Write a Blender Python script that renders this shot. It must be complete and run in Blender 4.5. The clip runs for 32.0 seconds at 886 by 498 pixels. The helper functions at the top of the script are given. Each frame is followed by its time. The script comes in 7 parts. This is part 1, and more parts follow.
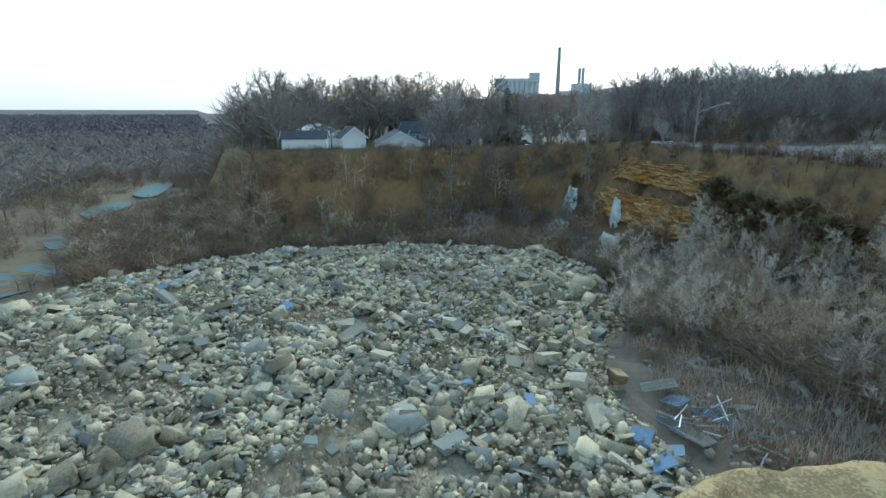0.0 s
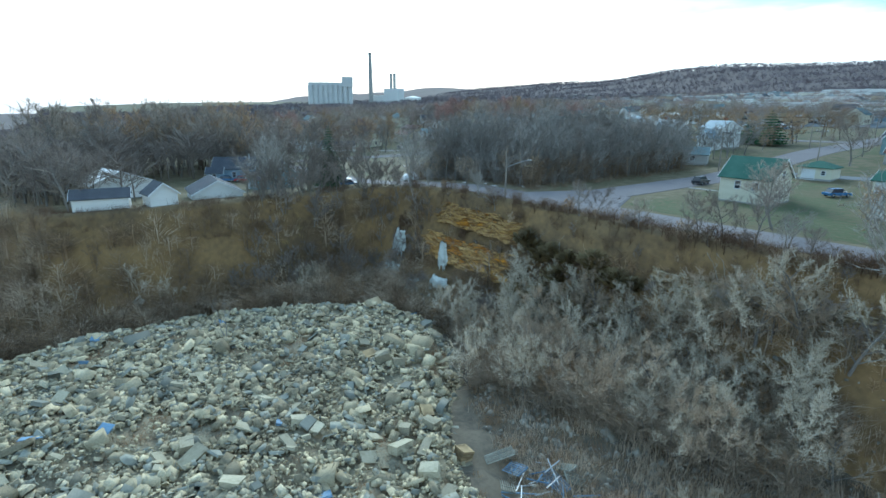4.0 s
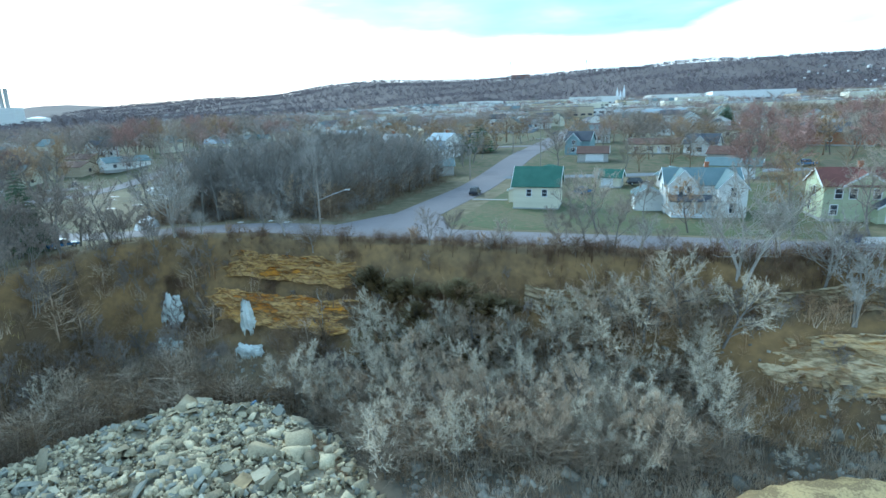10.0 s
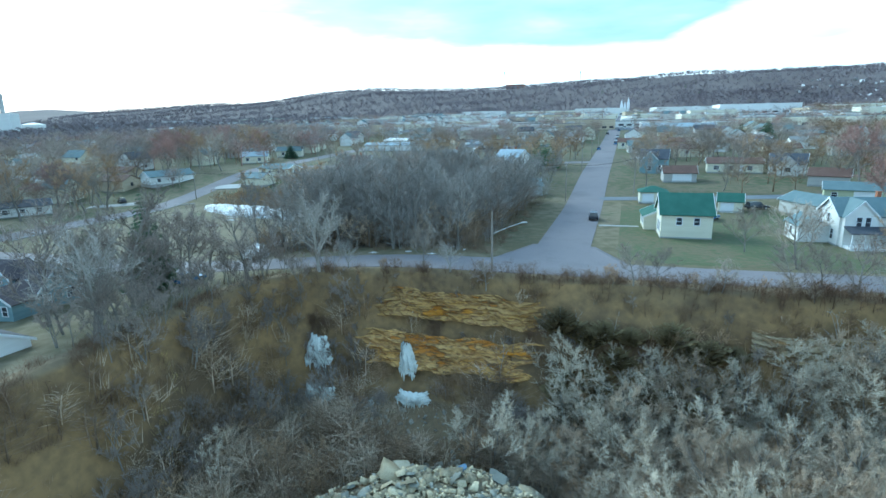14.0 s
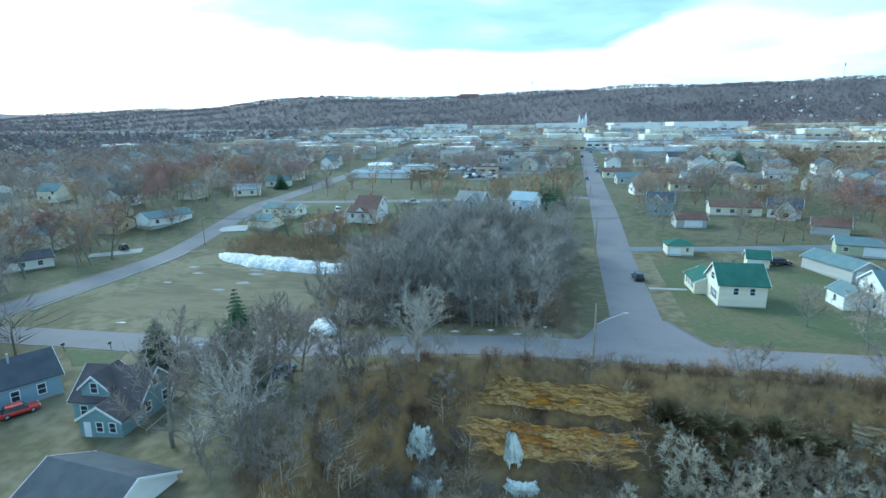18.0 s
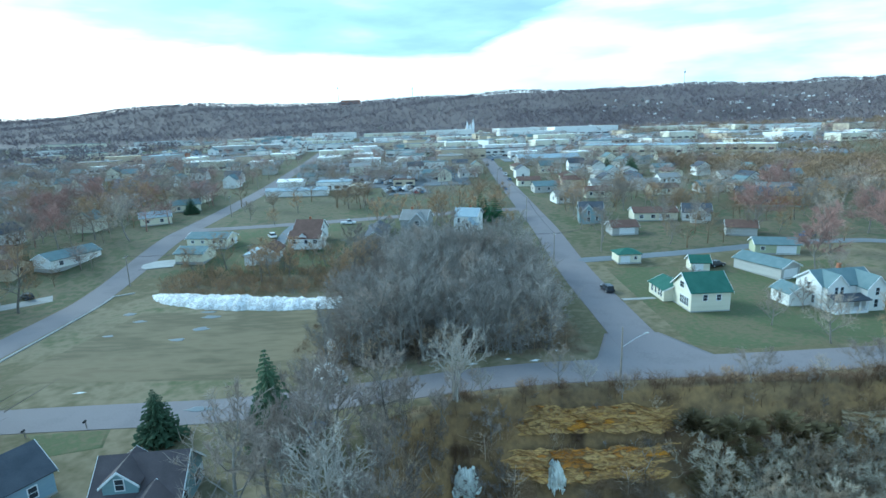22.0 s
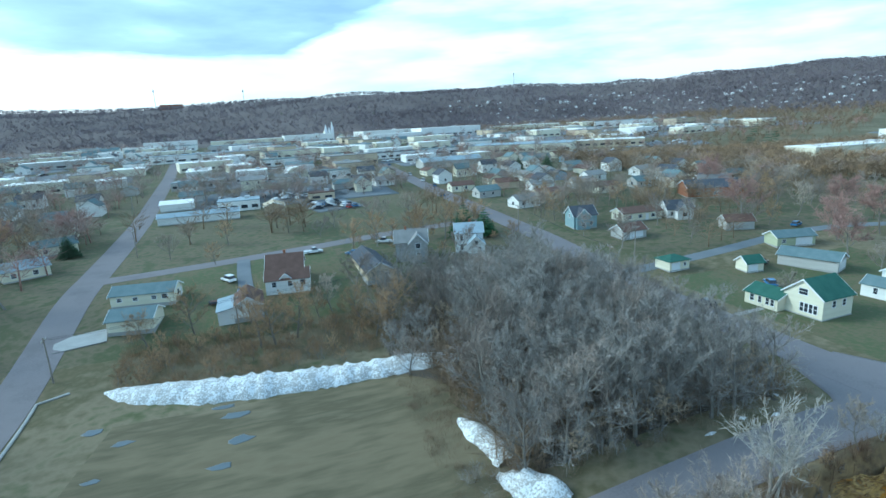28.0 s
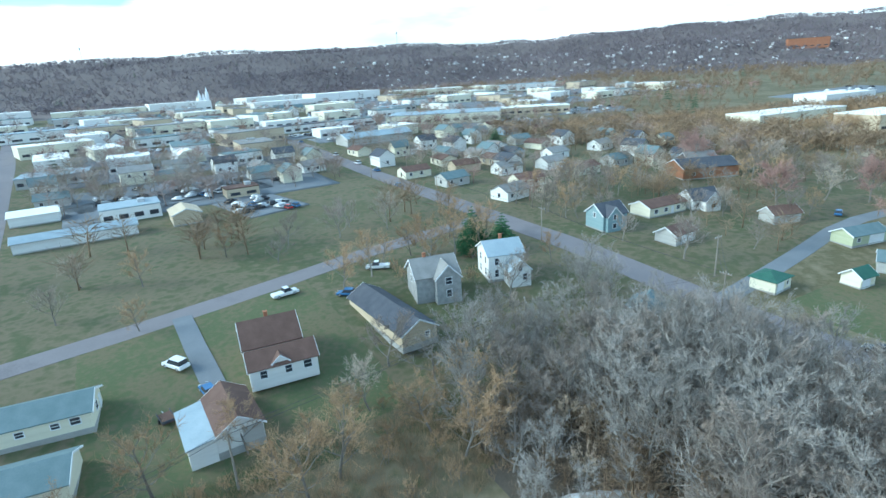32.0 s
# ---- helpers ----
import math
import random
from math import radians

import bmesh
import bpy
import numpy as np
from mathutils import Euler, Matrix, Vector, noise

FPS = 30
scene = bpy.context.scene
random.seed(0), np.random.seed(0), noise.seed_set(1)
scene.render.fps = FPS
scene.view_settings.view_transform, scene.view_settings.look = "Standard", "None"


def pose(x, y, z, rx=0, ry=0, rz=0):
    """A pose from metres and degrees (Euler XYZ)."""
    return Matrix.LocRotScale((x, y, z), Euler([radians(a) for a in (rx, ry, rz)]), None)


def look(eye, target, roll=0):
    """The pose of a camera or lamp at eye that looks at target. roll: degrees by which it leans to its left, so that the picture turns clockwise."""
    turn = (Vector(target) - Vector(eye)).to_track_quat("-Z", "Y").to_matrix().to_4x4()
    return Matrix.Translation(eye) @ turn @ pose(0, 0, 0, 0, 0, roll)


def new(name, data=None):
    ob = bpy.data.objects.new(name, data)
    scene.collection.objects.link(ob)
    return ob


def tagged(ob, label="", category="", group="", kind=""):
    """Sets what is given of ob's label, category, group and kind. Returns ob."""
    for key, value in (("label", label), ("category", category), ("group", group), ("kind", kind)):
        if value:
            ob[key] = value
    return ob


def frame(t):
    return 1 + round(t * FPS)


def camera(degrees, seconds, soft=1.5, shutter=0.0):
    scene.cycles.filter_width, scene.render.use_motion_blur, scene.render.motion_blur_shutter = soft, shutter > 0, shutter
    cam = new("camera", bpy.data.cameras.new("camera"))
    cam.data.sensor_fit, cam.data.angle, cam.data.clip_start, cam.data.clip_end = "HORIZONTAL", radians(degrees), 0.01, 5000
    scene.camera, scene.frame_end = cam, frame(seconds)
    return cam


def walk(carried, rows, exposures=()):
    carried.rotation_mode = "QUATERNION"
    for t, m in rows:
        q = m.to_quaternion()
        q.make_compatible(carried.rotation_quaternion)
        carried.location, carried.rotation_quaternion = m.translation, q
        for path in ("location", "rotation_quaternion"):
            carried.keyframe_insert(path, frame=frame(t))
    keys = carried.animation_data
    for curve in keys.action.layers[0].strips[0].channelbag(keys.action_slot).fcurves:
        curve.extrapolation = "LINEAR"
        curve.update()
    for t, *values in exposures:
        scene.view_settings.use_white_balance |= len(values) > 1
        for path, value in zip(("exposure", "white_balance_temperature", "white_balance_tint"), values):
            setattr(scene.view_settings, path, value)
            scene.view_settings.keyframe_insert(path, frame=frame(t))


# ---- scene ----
cam = camera(79.0, 32.0, 1.5)
PATH = [
    (0, (63.78, -67.52, 6.01), (45.271, -61.933, 0.902), 0.19),
    (0.5, (63.52, -67.60, 7.29), (45.285, -61.226, 2.113), 0.49),
    (1, (63.34, -67.66, 8.53), (45.599, -60.025, 3.345), 0.36),
    (1.5, (63.17, -67.78, 9.68), (46.021, -58.892, 4.493), 0.28),
    (2, (62.94, -67.93, 10.79), (46.222, -58.246, 5.622), 0.24),
    (2.5, (62.66, -68.02, 11.93), (46.232, -57.842, 6.781), 0.27),
    (4.5, (61.76, -68.37, 15.98), (46.953, -55.916, 10.916), -0.06),
    (5, (61.27, -68.03, 15.49), (48.072, -53.840, 10.542), -0.75),
    (5.5, (61.28, -68.42, 15.83), (50.038, -52.658, 10.827), -1.61),
    (6, (58.81, -68.83, 15.52), (48.699, -52.310, 10.536), -1.56),
    (6.5, (57.05, -69.56, 16.10), (48.064, -52.414, 11.090), -1.55),
    (7, (54.51, -70.05, 16.25), (45.945, -52.668, 11.302), -1.54),
    (7.5, (52.19, -70.61, 16.44), (43.972, -53.058, 11.497), -1.46),
    (8, (49.46, -71.08, 16.46), (41.749, -53.300, 11.542), -1.45),
    (8.5, (46.65, -71.57, 16.55), (39.214, -53.662, 11.660), -1.42),
    (9, (43.77, -72.04, 16.68), (36.507, -54.061, 11.796), -1.42),
    (9.5, (40.56, -72.50, 16.97), (33.481, -54.434, 12.117), -1.44),
    (10, (37.34, -72.79, 17.01), (30.557, -54.597, 12.206), -1.58),
    (10.5, (34.08, -73.02, 17.22), (27.448, -54.765, 12.457), -1.50),
    (11, (30.38, -72.92, 17.17), (23.859, -54.615, 12.430), -1.51),
    (11.5, (26.73, -72.93, 17.40), (20.296, -54.593, 12.673), -1.38),
    (12, (23.06, -72.91, 17.69), (16.673, -54.553, 12.952), -1.33),
    (12.5, (19.39, -73.12, 17.84), (13.049, -54.728, 13.175), -1.19),
    (13, (16.04, -73.53, 18.37), (9.664, -55.145, 13.747), -1.29),
    (13.5, (12.39, -74.01, 18.80), (6.072, -55.594, 14.234), -1.12),
    (14, (8.85, -74.70, 20.03), (2.601, -56.246, 15.486), -1.03),
    (14.5, (5.10, -75.08, 21.80), (-1.060, -56.619, 17.209), -0.72),
    (16.5, (-5.80, -78.14, 28.19), (-10.561, -59.242, 23.680), -0.80),
    (17, (-8.06, -78.64, 29.72), (-12.694, -59.705, 25.240), -0.76),
    (17.5, (-10.35, -78.90, 31.29), (-14.877, -59.936, 26.819), -0.56),
    (18, (-12.49, -79.17, 32.88), (-16.912, -60.177, 28.440), -0.61),
    (18.5, (-14.47, -79.32, 34.67), (-18.506, -60.231, 30.261), -0.81),
    (19, (-16.60, -79.61, 36.42), (-20.399, -60.473, 32.041), -0.85),
    (19.5, (-18.49, -79.79, 37.59), (-22.219, -60.628, 33.246), -0.87),
    (20, (-20.63, -79.93, 38.01), (-24.188, -60.737, 33.665), -0.91),
    (20.5, (-23.23, -80.05, 38.02), (-25.891, -60.706, 33.685), -1.12),
    (21, (-26.44, -80.04, 37.94), (-28.704, -60.652, 33.605), -1.11),
    (21.5, (-29.81, -80.01, 37.94), (-31.336, -60.550, 33.593), -1.33),
    (22, (-33.65, -79.83, 38.05), (-33.813, -60.319, 33.668), -1.75),
    (22.5, (-37.91, -79.41, 37.99), (-37.293, -59.907, 33.589), -1.96),
    (23, (-42.29, -78.82, 37.97), (-41.022, -59.353, 33.562), -2.11),
    (23.5, (-47.33, -78.09, 38.50), (-45.350, -58.684, 34.075), -2.23),
    (24, (-52.08, -77.27, 38.92), (-49.628, -57.918, 34.500), -2.35),
    (24.5, (-57.32, -76.09, 38.98), (-54.140, -56.857, 34.539), -2.59),
    (26.5, (-71.43, -61.85, 39.55), (-66.247, -43.065, 35.050), -3.14),
    (27, (-74.21, -56.80, 39.91), (-69.074, -38.007, 35.386), -3.19),
    (27.5, (-76.83, -51.39, 40.06), (-71.379, -32.692, 35.530), -3.23),
    (28, (-80.15, -45.36, 40.34), (-74.356, -26.768, 35.788), -3.23),
    (28.5, (-82.45, -39.46, 40.66), (-75.548, -21.262, 36.061), -3.41),
    (29, (-85.17, -33.15, 41.84), (-76.621, -15.678, 37.168), -3.72),
    (29.5, (-87.54, -26.26, 43.59), (-78.316, -9.167, 38.833), -3.83),
    (30, (-89.33, -19.14, 44.23), (-79.925, -2.156, 39.429), -3.78),
    (30.5, (-90.77, -11.95, 44.44), (-81.245, 4.975, 39.660), -3.75),
    (31, (-92.15, -4.64, 44.87), (-82.601, 12.195, 39.810), -3.64),
    (31.5, (-93.42, 2.07, 45.98), (-83.976, 18.631, 39.927), -3.59),
    (32, (-94.55, 9.31, 46.56), (-84.968, 25.766, 40.441), -3.48),
]
walk(cam, [(t, look(eye, target, roll)) for t, eye, target, roll in PATH], [(0, 0.58, 5300, -7), (4, 0.86, 5200, -9), (8, 1.2, 5080, -11), (13, 1.24, 4980, -13), (19, 1.1, 4920, -15), (25, 1.02, 4900, -15), (29, 0.86, 5120, -12), (31, 0.9, 5230, -10), (32, 1.25, 5320, -9)])

# ---- sky and light ----
SUN_AZ, SUN_EL = radians(-60), radians(30)
world = bpy.data.worlds.new("sky")
scene.world = world
world.use_nodes = True
wn, wl = world.node_tree.nodes, world.node_tree.links
wn.clear()
w_out = wn.new("ShaderNodeOutputWorld")
w_bg = wn.new("ShaderNodeBackground")
w_sky = wn.new("ShaderNodeTexSky")
w_sky.sky_type, w_sky.sun_disc = "NISHITA", False
w_sky.sun_elevation, w_sky.sun_rotation = SUN_EL, SUN_AZ
w_sky.air_density, w_sky.dust_density = 1.0, 2.0
w_co = wn.new("ShaderNodeTexCoord")
w_sep = wn.new("ShaderNodeSeparateXYZ")
wl.new(w_co.outputs["Generated"], w_sep.inputs[0])


def set_ramp(node, stops):
    els = node.color_ramp.elements
    for e, (p, c) in ((els[1], stops[-1]), (els[0], stops[0])):
        e.position, e.color = p, (*c, 1)
    for p, c in stops[1:-1]:
        els.new(p).color = (*c, 1)


def w_ramp(stops, source):
    r = wn.new("ShaderNodeValToRGB")
    set_ramp(r, stops)
    wl.new(source, r.inputs[0])
    return r.outputs[0]


def w_math(op, a, b):
    m = wn.new("ShaderNodeMath")
    m.operation = op
    for i, v in enumerate((a, b)):
        if isinstance(v, (int, float)):
            m.inputs[i].default_value = v
        else:
            wl.new(v, m.inputs[i])
    return m.outputs[0]


def w_mix(fac, a, b):
    m = wn.new("ShaderNodeMix")
    m.data_type = "RGBA"
    for i, v in ((0, fac), (6, a), (7, b)):
        if isinstance(v, (int, float)):
            m.inputs[i].default_value = v
        elif isinstance(v, tuple):
            m.inputs[i].default_value = (*v, 1)
        else:
            wl.new(v, m.inputs[i])
    return m.outputs[2]


# a thin overcast: bright low haze, a torn blue-grey cloud bank higher up
w_stretch = wn.new("ShaderNodeMapping")
w_stretch.inputs["Scale"].default_value = (1.5, 1.5, 7.0)
wl.new(w_co.outputs["Generated"], w_stretch.inputs[0])
w_noise = wn.new("ShaderNodeTexNoise")
w_noise.inputs["Scale"].default_value, w_noise.inputs["Detail"].default_value = 1.6, 6.0
w_noise.inputs["Roughness"].default_value = 0.55
wl.new(w_stretch.outputs[0], w_noise.inputs["Vector"])
w_noise2 = wn.new("ShaderNodeTexNoise")
w_noise2.inputs["Scale"].default_value, w_noise2.inputs["Detail"].default_value = 3.4, 5.0
wl.new(w_stretch.outputs[0], w_noise2.inputs["Vector"])
w_haze = w_ramp([(0.0, (0.58, 0.55, 0.62)), (0.035, (0.64, 0.58, 0.63)), (0.10, (0.78, 0.78, 0.83)), (0.16, (0.80, 0.92, 1.0)), (0.5, (0.58, 0.76, 0.95))], w_sep.outputs[2])
w_height = w_math("ADD", w_sep.outputs[2], w_math("MULTIPLY", w_math("SUBTRACT", w_noise.outputs[0], 0.5), 0.13))
w_bank = w_ramp([(0.118, (0, 0, 0)), (0.136, (1, 1, 1))], w_height)
w_cloud = w_ramp([(0.32, (0.38, 0.46, 0.52)), (0.46, (0.26, 0.33, 0.43)), (0.62, (0.19, 0.25, 0.36))], w_noise2.outputs[0])
# the bank ends sharply towards the north-east and thins out westwards
w_lean = w_math("ADD", w_math("SUBTRACT", w_sep.outputs[0], w_math("MULTIPLY", w_sep.outputs[2], 2.0)), w_math("MULTIPLY", w_math("SUBTRACT", w_noise2.outputs[0], 0.5), 0.16))
w_east = w_ramp([(0.30, (1, 1, 1)), (0.34, (0, 0, 0))], w_math("ADD", w_lean, 0.50))
w_west = w_ramp([(0.26, (0, 0, 0)), (0.52, (1, 1, 1))], w_math("ADD", w_math("ADD", w_sep.outputs[0], 1.0), w_math("MULTIPLY", w_math("SUBTRACT", w_noise2.outputs[0], 0.5), 0.5)))
w_mask = w_math("MULTIPLY", w_math("MULTIPLY", w_bank, w_east), w_west)
w_cool = w_ramp([(0.25, (0, 0, 0)), (0.75, (1, 1, 1))], w_math("ADD", w_math("MULTIPLY", w_sep.outputs[0], 0.6), 0.5))
w_low = w_mix(w_math("MULTIPLY", w_cool, w_ramp([(0.36, (1, 1, 1)), (0.6, (0.25, 0.25, 0.25))], w_noise2.outputs[0])), w_haze, (0.37, 0.41, 0.44))
w_col = w_mix(w_mask, w_low, w_cloud)
w_all = w_mix(0.03, w_col, w_sky.outputs[0])
wl.new(w_all, w_bg.inputs[0])
w_bg.inputs[1].default_value = 1.0
wl.new(w_bg.outputs[0], w_out.inputs[0])

sun = new("sun", bpy.data.lights.new("sun", "SUN"))
sun.data.energy, sun.data.angle, sun.data.color = 1.35, radians(24), (1.0, 0.93, 0.85)
sun.matrix_world = look((0, 0, 300), (300 * math.sin(-SUN_AZ), -300 * math.cos(SUN_AZ), 300 - 300 * math.tan(SUN_EL)))
# ---- materials ----
def surface(name, colours, scale=1.0, rough=0.85, bump=0.3, fine=9.0, metal=0.0, vary=0.0, spec=0.3, squash=(1, 1, 1), steep=None, island=0.0):
    """A weathered surface: two scales of colour noise over the given colours, with bump. vary: spread of brightness from
    object to object; island: from piece to piece in one mesh; steep: a colour pair for steep ground."""
    m = bpy.data.materials.new(name)
    m.use_nodes = True
    n, l = m.node_tree.nodes, m.node_tree.links
    b = n["Principled BSDF"]
    b.inputs["Roughness"].default_value, b.inputs["Metallic"].default_value = rough, metal
    b.inputs["Specular IOR Level"].default_value = spec
    co = n.new("ShaderNodeTexCoord")
    mp = n.new("ShaderNodeMapping")
    mp.inputs["Scale"].default_value = squash
    l.new(co.outputs["Object"], mp.inputs[0])
    big, small = n.new("ShaderNodeTexNoise"), n.new("ShaderNodeTexNoise")
    for t, s, d in ((big, scale, 5.0), (small, scale * fine, 4.0)):
        t.inputs["Scale"].default_value, t.inputs["Detail"].default_value = s, d
        l.new(mp.outputs[0], t.inputs["Vector"])
    add = n.new("ShaderNodeMath")
    add.operation = "MULTIPLY_ADD"
    add.inputs[1].default_value = 0.35
    l.new(small.outputs[0], add.inputs[0])
    half = n.new("ShaderNodeMath")
    half.operation = "MULTIPLY"
    half.inputs[1].default_value = 0.65
    l.new(big.outputs[0], half.inputs[0])
    l.new(half.outputs[0], add.inputs[2])
    ramp = n.new("ShaderNodeValToRGB")
    set_ramp(ramp, [(0.34 + 0.32 * i / max(1, len(colours) - 1), c) for i, c in enumerate(colours)])
    l.new(add.outputs[0], ramp.inputs[0])
    colour = ramp.outputs[0]
    if steep:
        g = n.new("ShaderNodeNewGeometry")
        sep = n.new("ShaderNodeSeparateXYZ")
        l.new(g.outputs["Normal"], sep.inputs[0])
        r2, r3 = n.new("ShaderNodeValToRGB"), n.new("ShaderNodeValToRGB")
        r2.color_ramp.elements[0].position, r2.color_ramp.elements[0].color = 0.62, (1, 1, 1, 1)
        r2.color_ramp.elements[1].position, r2.color_ramp.elements[1].color = 0.85, (0, 0, 0, 1)
        l.new(sep.outputs[2], r2.inputs[0])
        for e, p, c in zip(r3.color_ramp.elements, (0.38, 0.6), steep):
            e.position, e.color = p, (*c, 1)
        l.new(add.outputs[0], r3.inputs[0])
        mix = n.new("ShaderNodeMix")
        mix.data_type = "RGBA"
        l.new(r2.outputs[0], mix.inputs[0])
        l.new(colour, mix.inputs[6])
        l.new(r3.outputs[0], mix.inputs[7])
        colour = mix.outputs[2]
    if vary or island:
        hs = n.new("ShaderNodeHueSaturation")
        mr = n.new("ShaderNodeMapRange")
        if island:
            g2 = n.new("ShaderNodeNewGeometry")
            l.new(g2.outputs["Random Per Island"], mr.inputs[0])
        else:
            oi = n.new("ShaderNodeObjectInfo")
            l.new(oi.outputs["Random"], mr.inputs[0])
        k = island or vary
        mr.inputs[3].default_value, mr.inputs[4].default_value = 1 - k, 1 + k
        l.new(mr.outputs[0], hs.inputs["Value"])
        l.new(colour, hs.inputs["Color"])
        colour = hs.outputs[0]
    l.new(colour, b.inputs["Base Color"])
    if bump:
        bp = n.new("ShaderNodeBump")
        bp.inputs["Strength"].default_value, bp.inputs["Distance"].default_value = bump, 0.05 / max(scale, 0.05) ** 0.5
        l.new(small.outputs[0], bp.inputs["Height"])
        l.new(bp.outputs[0], b.inputs["Normal"])
    return m


def glass(name, tint=(0.03, 0.035, 0.045), rough=0.08):
    m = surface(name, [tint, tuple(1.6 * c for c in tint)], 0.6, rough, 0, spec=0.6)
    return m


M_GRASS = surface("grass_ground", [(0.18, 0.14, 0.085), (0.11, 0.098, 0.05), (0.20, 0.165, 0.105), (0.09, 0.10, 0.043)], 0.03, 0.95, 0.5, 14)
M_QUARRY = surface("quarry_soil", [(0.125, 0.092, 0.056), (0.18, 0.134, 0.08), (0.235, 0.175, 0.10), (0.135, 0.10, 0.062)], 0.09, 0.95, 0.8, 12, steep=((0.13, 0.09, 0.05), (0.29, 0.188, 0.083)))
M_ROAD = surface("worn_asphalt", [(0.16, 0.145, 0.15), (0.21, 0.19, 0.195), (0.185, 0.168, 0.172)], 0.12, 0.9, 0.15, 30)
M_ROAD_NEW = surface("blue_grey_asphalt", [(0.145, 0.16, 0.175), (0.20, 0.21, 0.225)], 0.15, 0.9, 0.15, 30)
M_CONCRETE = surface("pale_concrete", [(0.30, 0.295, 0.28), (0.40, 0.39, 0.37)], 0.4, 0.9, 0.2, 12, vary=0.1)
M_SILO = surface("weathered_white_concrete", [(0.56, 0.56, 0.55), (0.68, 0.68, 0.66)], 0.1, 0.85, 0.1, 10)
M_FIELD = surface("dead_turf", [(0.135, 0.108, 0.064), (0.18, 0.148, 0.09), (0.112, 0.096, 0.056), (0.20, 0.165, 0.105)], 0.06, 0.97, 0.3, 7, squash=(0.35, 1.3, 1))
M_LAWN = surface("green_lawn", [(0.135, 0.113, 0.068), (0.086, 0.106, 0.047), (0.140, 0.117, 0.068), (0.068, 0.097, 0.038)], 0.05, 0.95, 0.5, 18)
M_SNOW = surface("old_snow", [(0.60, 0.60, 0.60), (0.82, 0.83, 0.84), (0.38, 0.355, 0.32), (0.86, 0.87, 0.88), (0.52, 0.50, 0.47)], 0.35, 0.75, 0.6, 8)
M_ICE = surface("pale_ice", [(0.50, 0.52, 0.48), (0.74, 0.76, 0.70), (0.60, 0.62, 0.57)], 0.8, 0.4, 0.5, 6, spec=0.5)
M_WATER = surface("puddle_water", [(0.12, 0.14, 0.15), (0.10, 0.12, 0.13)], 0.2, 0.3, 0.05, 6, spec=0.6)
M_POND = surface("green_pond", [(0.085, 0.13, 0.115), (0.14, 0.17, 0.145)], 0.05, 0.5, 0.05, 8, spec=0.15)
M_BARK = surface("grey_bark", [(0.176, 0.158, 0.136), (0.282, 0.260, 0.233)], 0.8, 0.95, 0.4, 8, squash=(1, 1, 0.2), vary=0.2)
M_BARK_PALE = surface("pale_bark", [(0.30, 0.27, 0.23), (0.45, 0.42, 0.38)], 0.8, 0.95, 0.4, 8, squash=(1, 1, 0.2), vary=0.12)
M_TWIG = surface("grey_twigs", [(0.30, 0.25, 0.20), (0.44, 0.375, 0.305)], 0.25, 0.95, 0, 6, vary=0.3)
M_TWIG_BLUE = surface("silver_twigs", [(0.51, 0.442, 0.338), (0.68, 0.597, 0.466)], 0.25, 0.95, 0, 6, vary=0.2)
M_TWIG_FAWN = surface("fawn_grey_twigs", [(0.40, 0.312, 0.22), (0.57, 0.452, 0.33)], 0.25, 0.95, 0, 6, vary=0.3)
M_TWIG_RED = surface("red_budding_twigs", [(0.30, 0.185, 0.155), (0.40, 0.262, 0.225)], 0.25, 0.95, 0, 6, vary=0.2)
M_TWIG_WOOD = surface("woodland_twigs", [(0.25, 0.228, 0.205), (0.37, 0.34, 0.308)], 0.25, 0.95, 0, 6, vary=0.25)
M_TWIG_ROSE = surface("rose_brown_twigs", [(0.265, 0.205, 0.18), (0.37, 0.295, 0.26)], 0.25, 0.95, 0, 6, island=0.25)
M_TWIG_DARK = surface("dark_twigs", [(0.184, 0.130, 0.084), (0.302, 0.220, 0.145)], 0.25, 0.95, 0, 6, island=0.3)
M_TWIG_RUST = surface("rust_brown_twigs", [(0.125, 0.078, 0.048), (0.22, 0.145, 0.092)], 0.25, 0.95, 0, 6, island=0.3)
M_TWIG_BROWN = surface("brown_twigs", [(0.24, 0.198, 0.165), (0.36, 0.305, 0.262)], 0.25, 0.95, 0, 6, vary=0.25)
M_TWIG_TAN = surface("tan_twigs", [(0.31, 0.205, 0.115), (0.45, 0.315, 0.19)], 0.25, 0.95, 0, 6, vary=0.25)
M_STRAW = surface("dry_straw", [(0.34, 0.25, 0.09), (0.48, 0.37, 0.15)], 0.3, 0.95, 0, 6, island=0.3)
M_NEEDLE = surface("spruce_needles", [(0.045, 0.075, 0.04), (0.085, 0.125, 0.065)], 0.6, 0.9, 0.3, 6, vary=0.2)
M_PINE = surface("pine_needles", [(0.03, 0.085, 0.035), (0.055, 0.13, 0.05)], 0.6, 0.9, 0.3, 6, vary=0.15)
M_CEDAR = surface("brown_cedar_needles", [(0.185, 0.145, 0.07), (0.28, 0.215, 0.11)], 0.6, 0.9, 0.3, 6, vary=0.3)
M_ROCK = surface("yellow_limestone", [(0.54, 0.25, 0.03), (0.23, 0.135, 0.055), (0.57, 0.35, 0.11), (0.27, 0.16, 0.068), (0.52, 0.33, 0.12), (0.18, 0.112, 0.05), (0.48, 0.21, 0.03), (0.25, 0.155, 0.07)], 0.22, 0.9, 0.8, 6, vary=0.2, squash=(0.45, 0.45, 1.7))
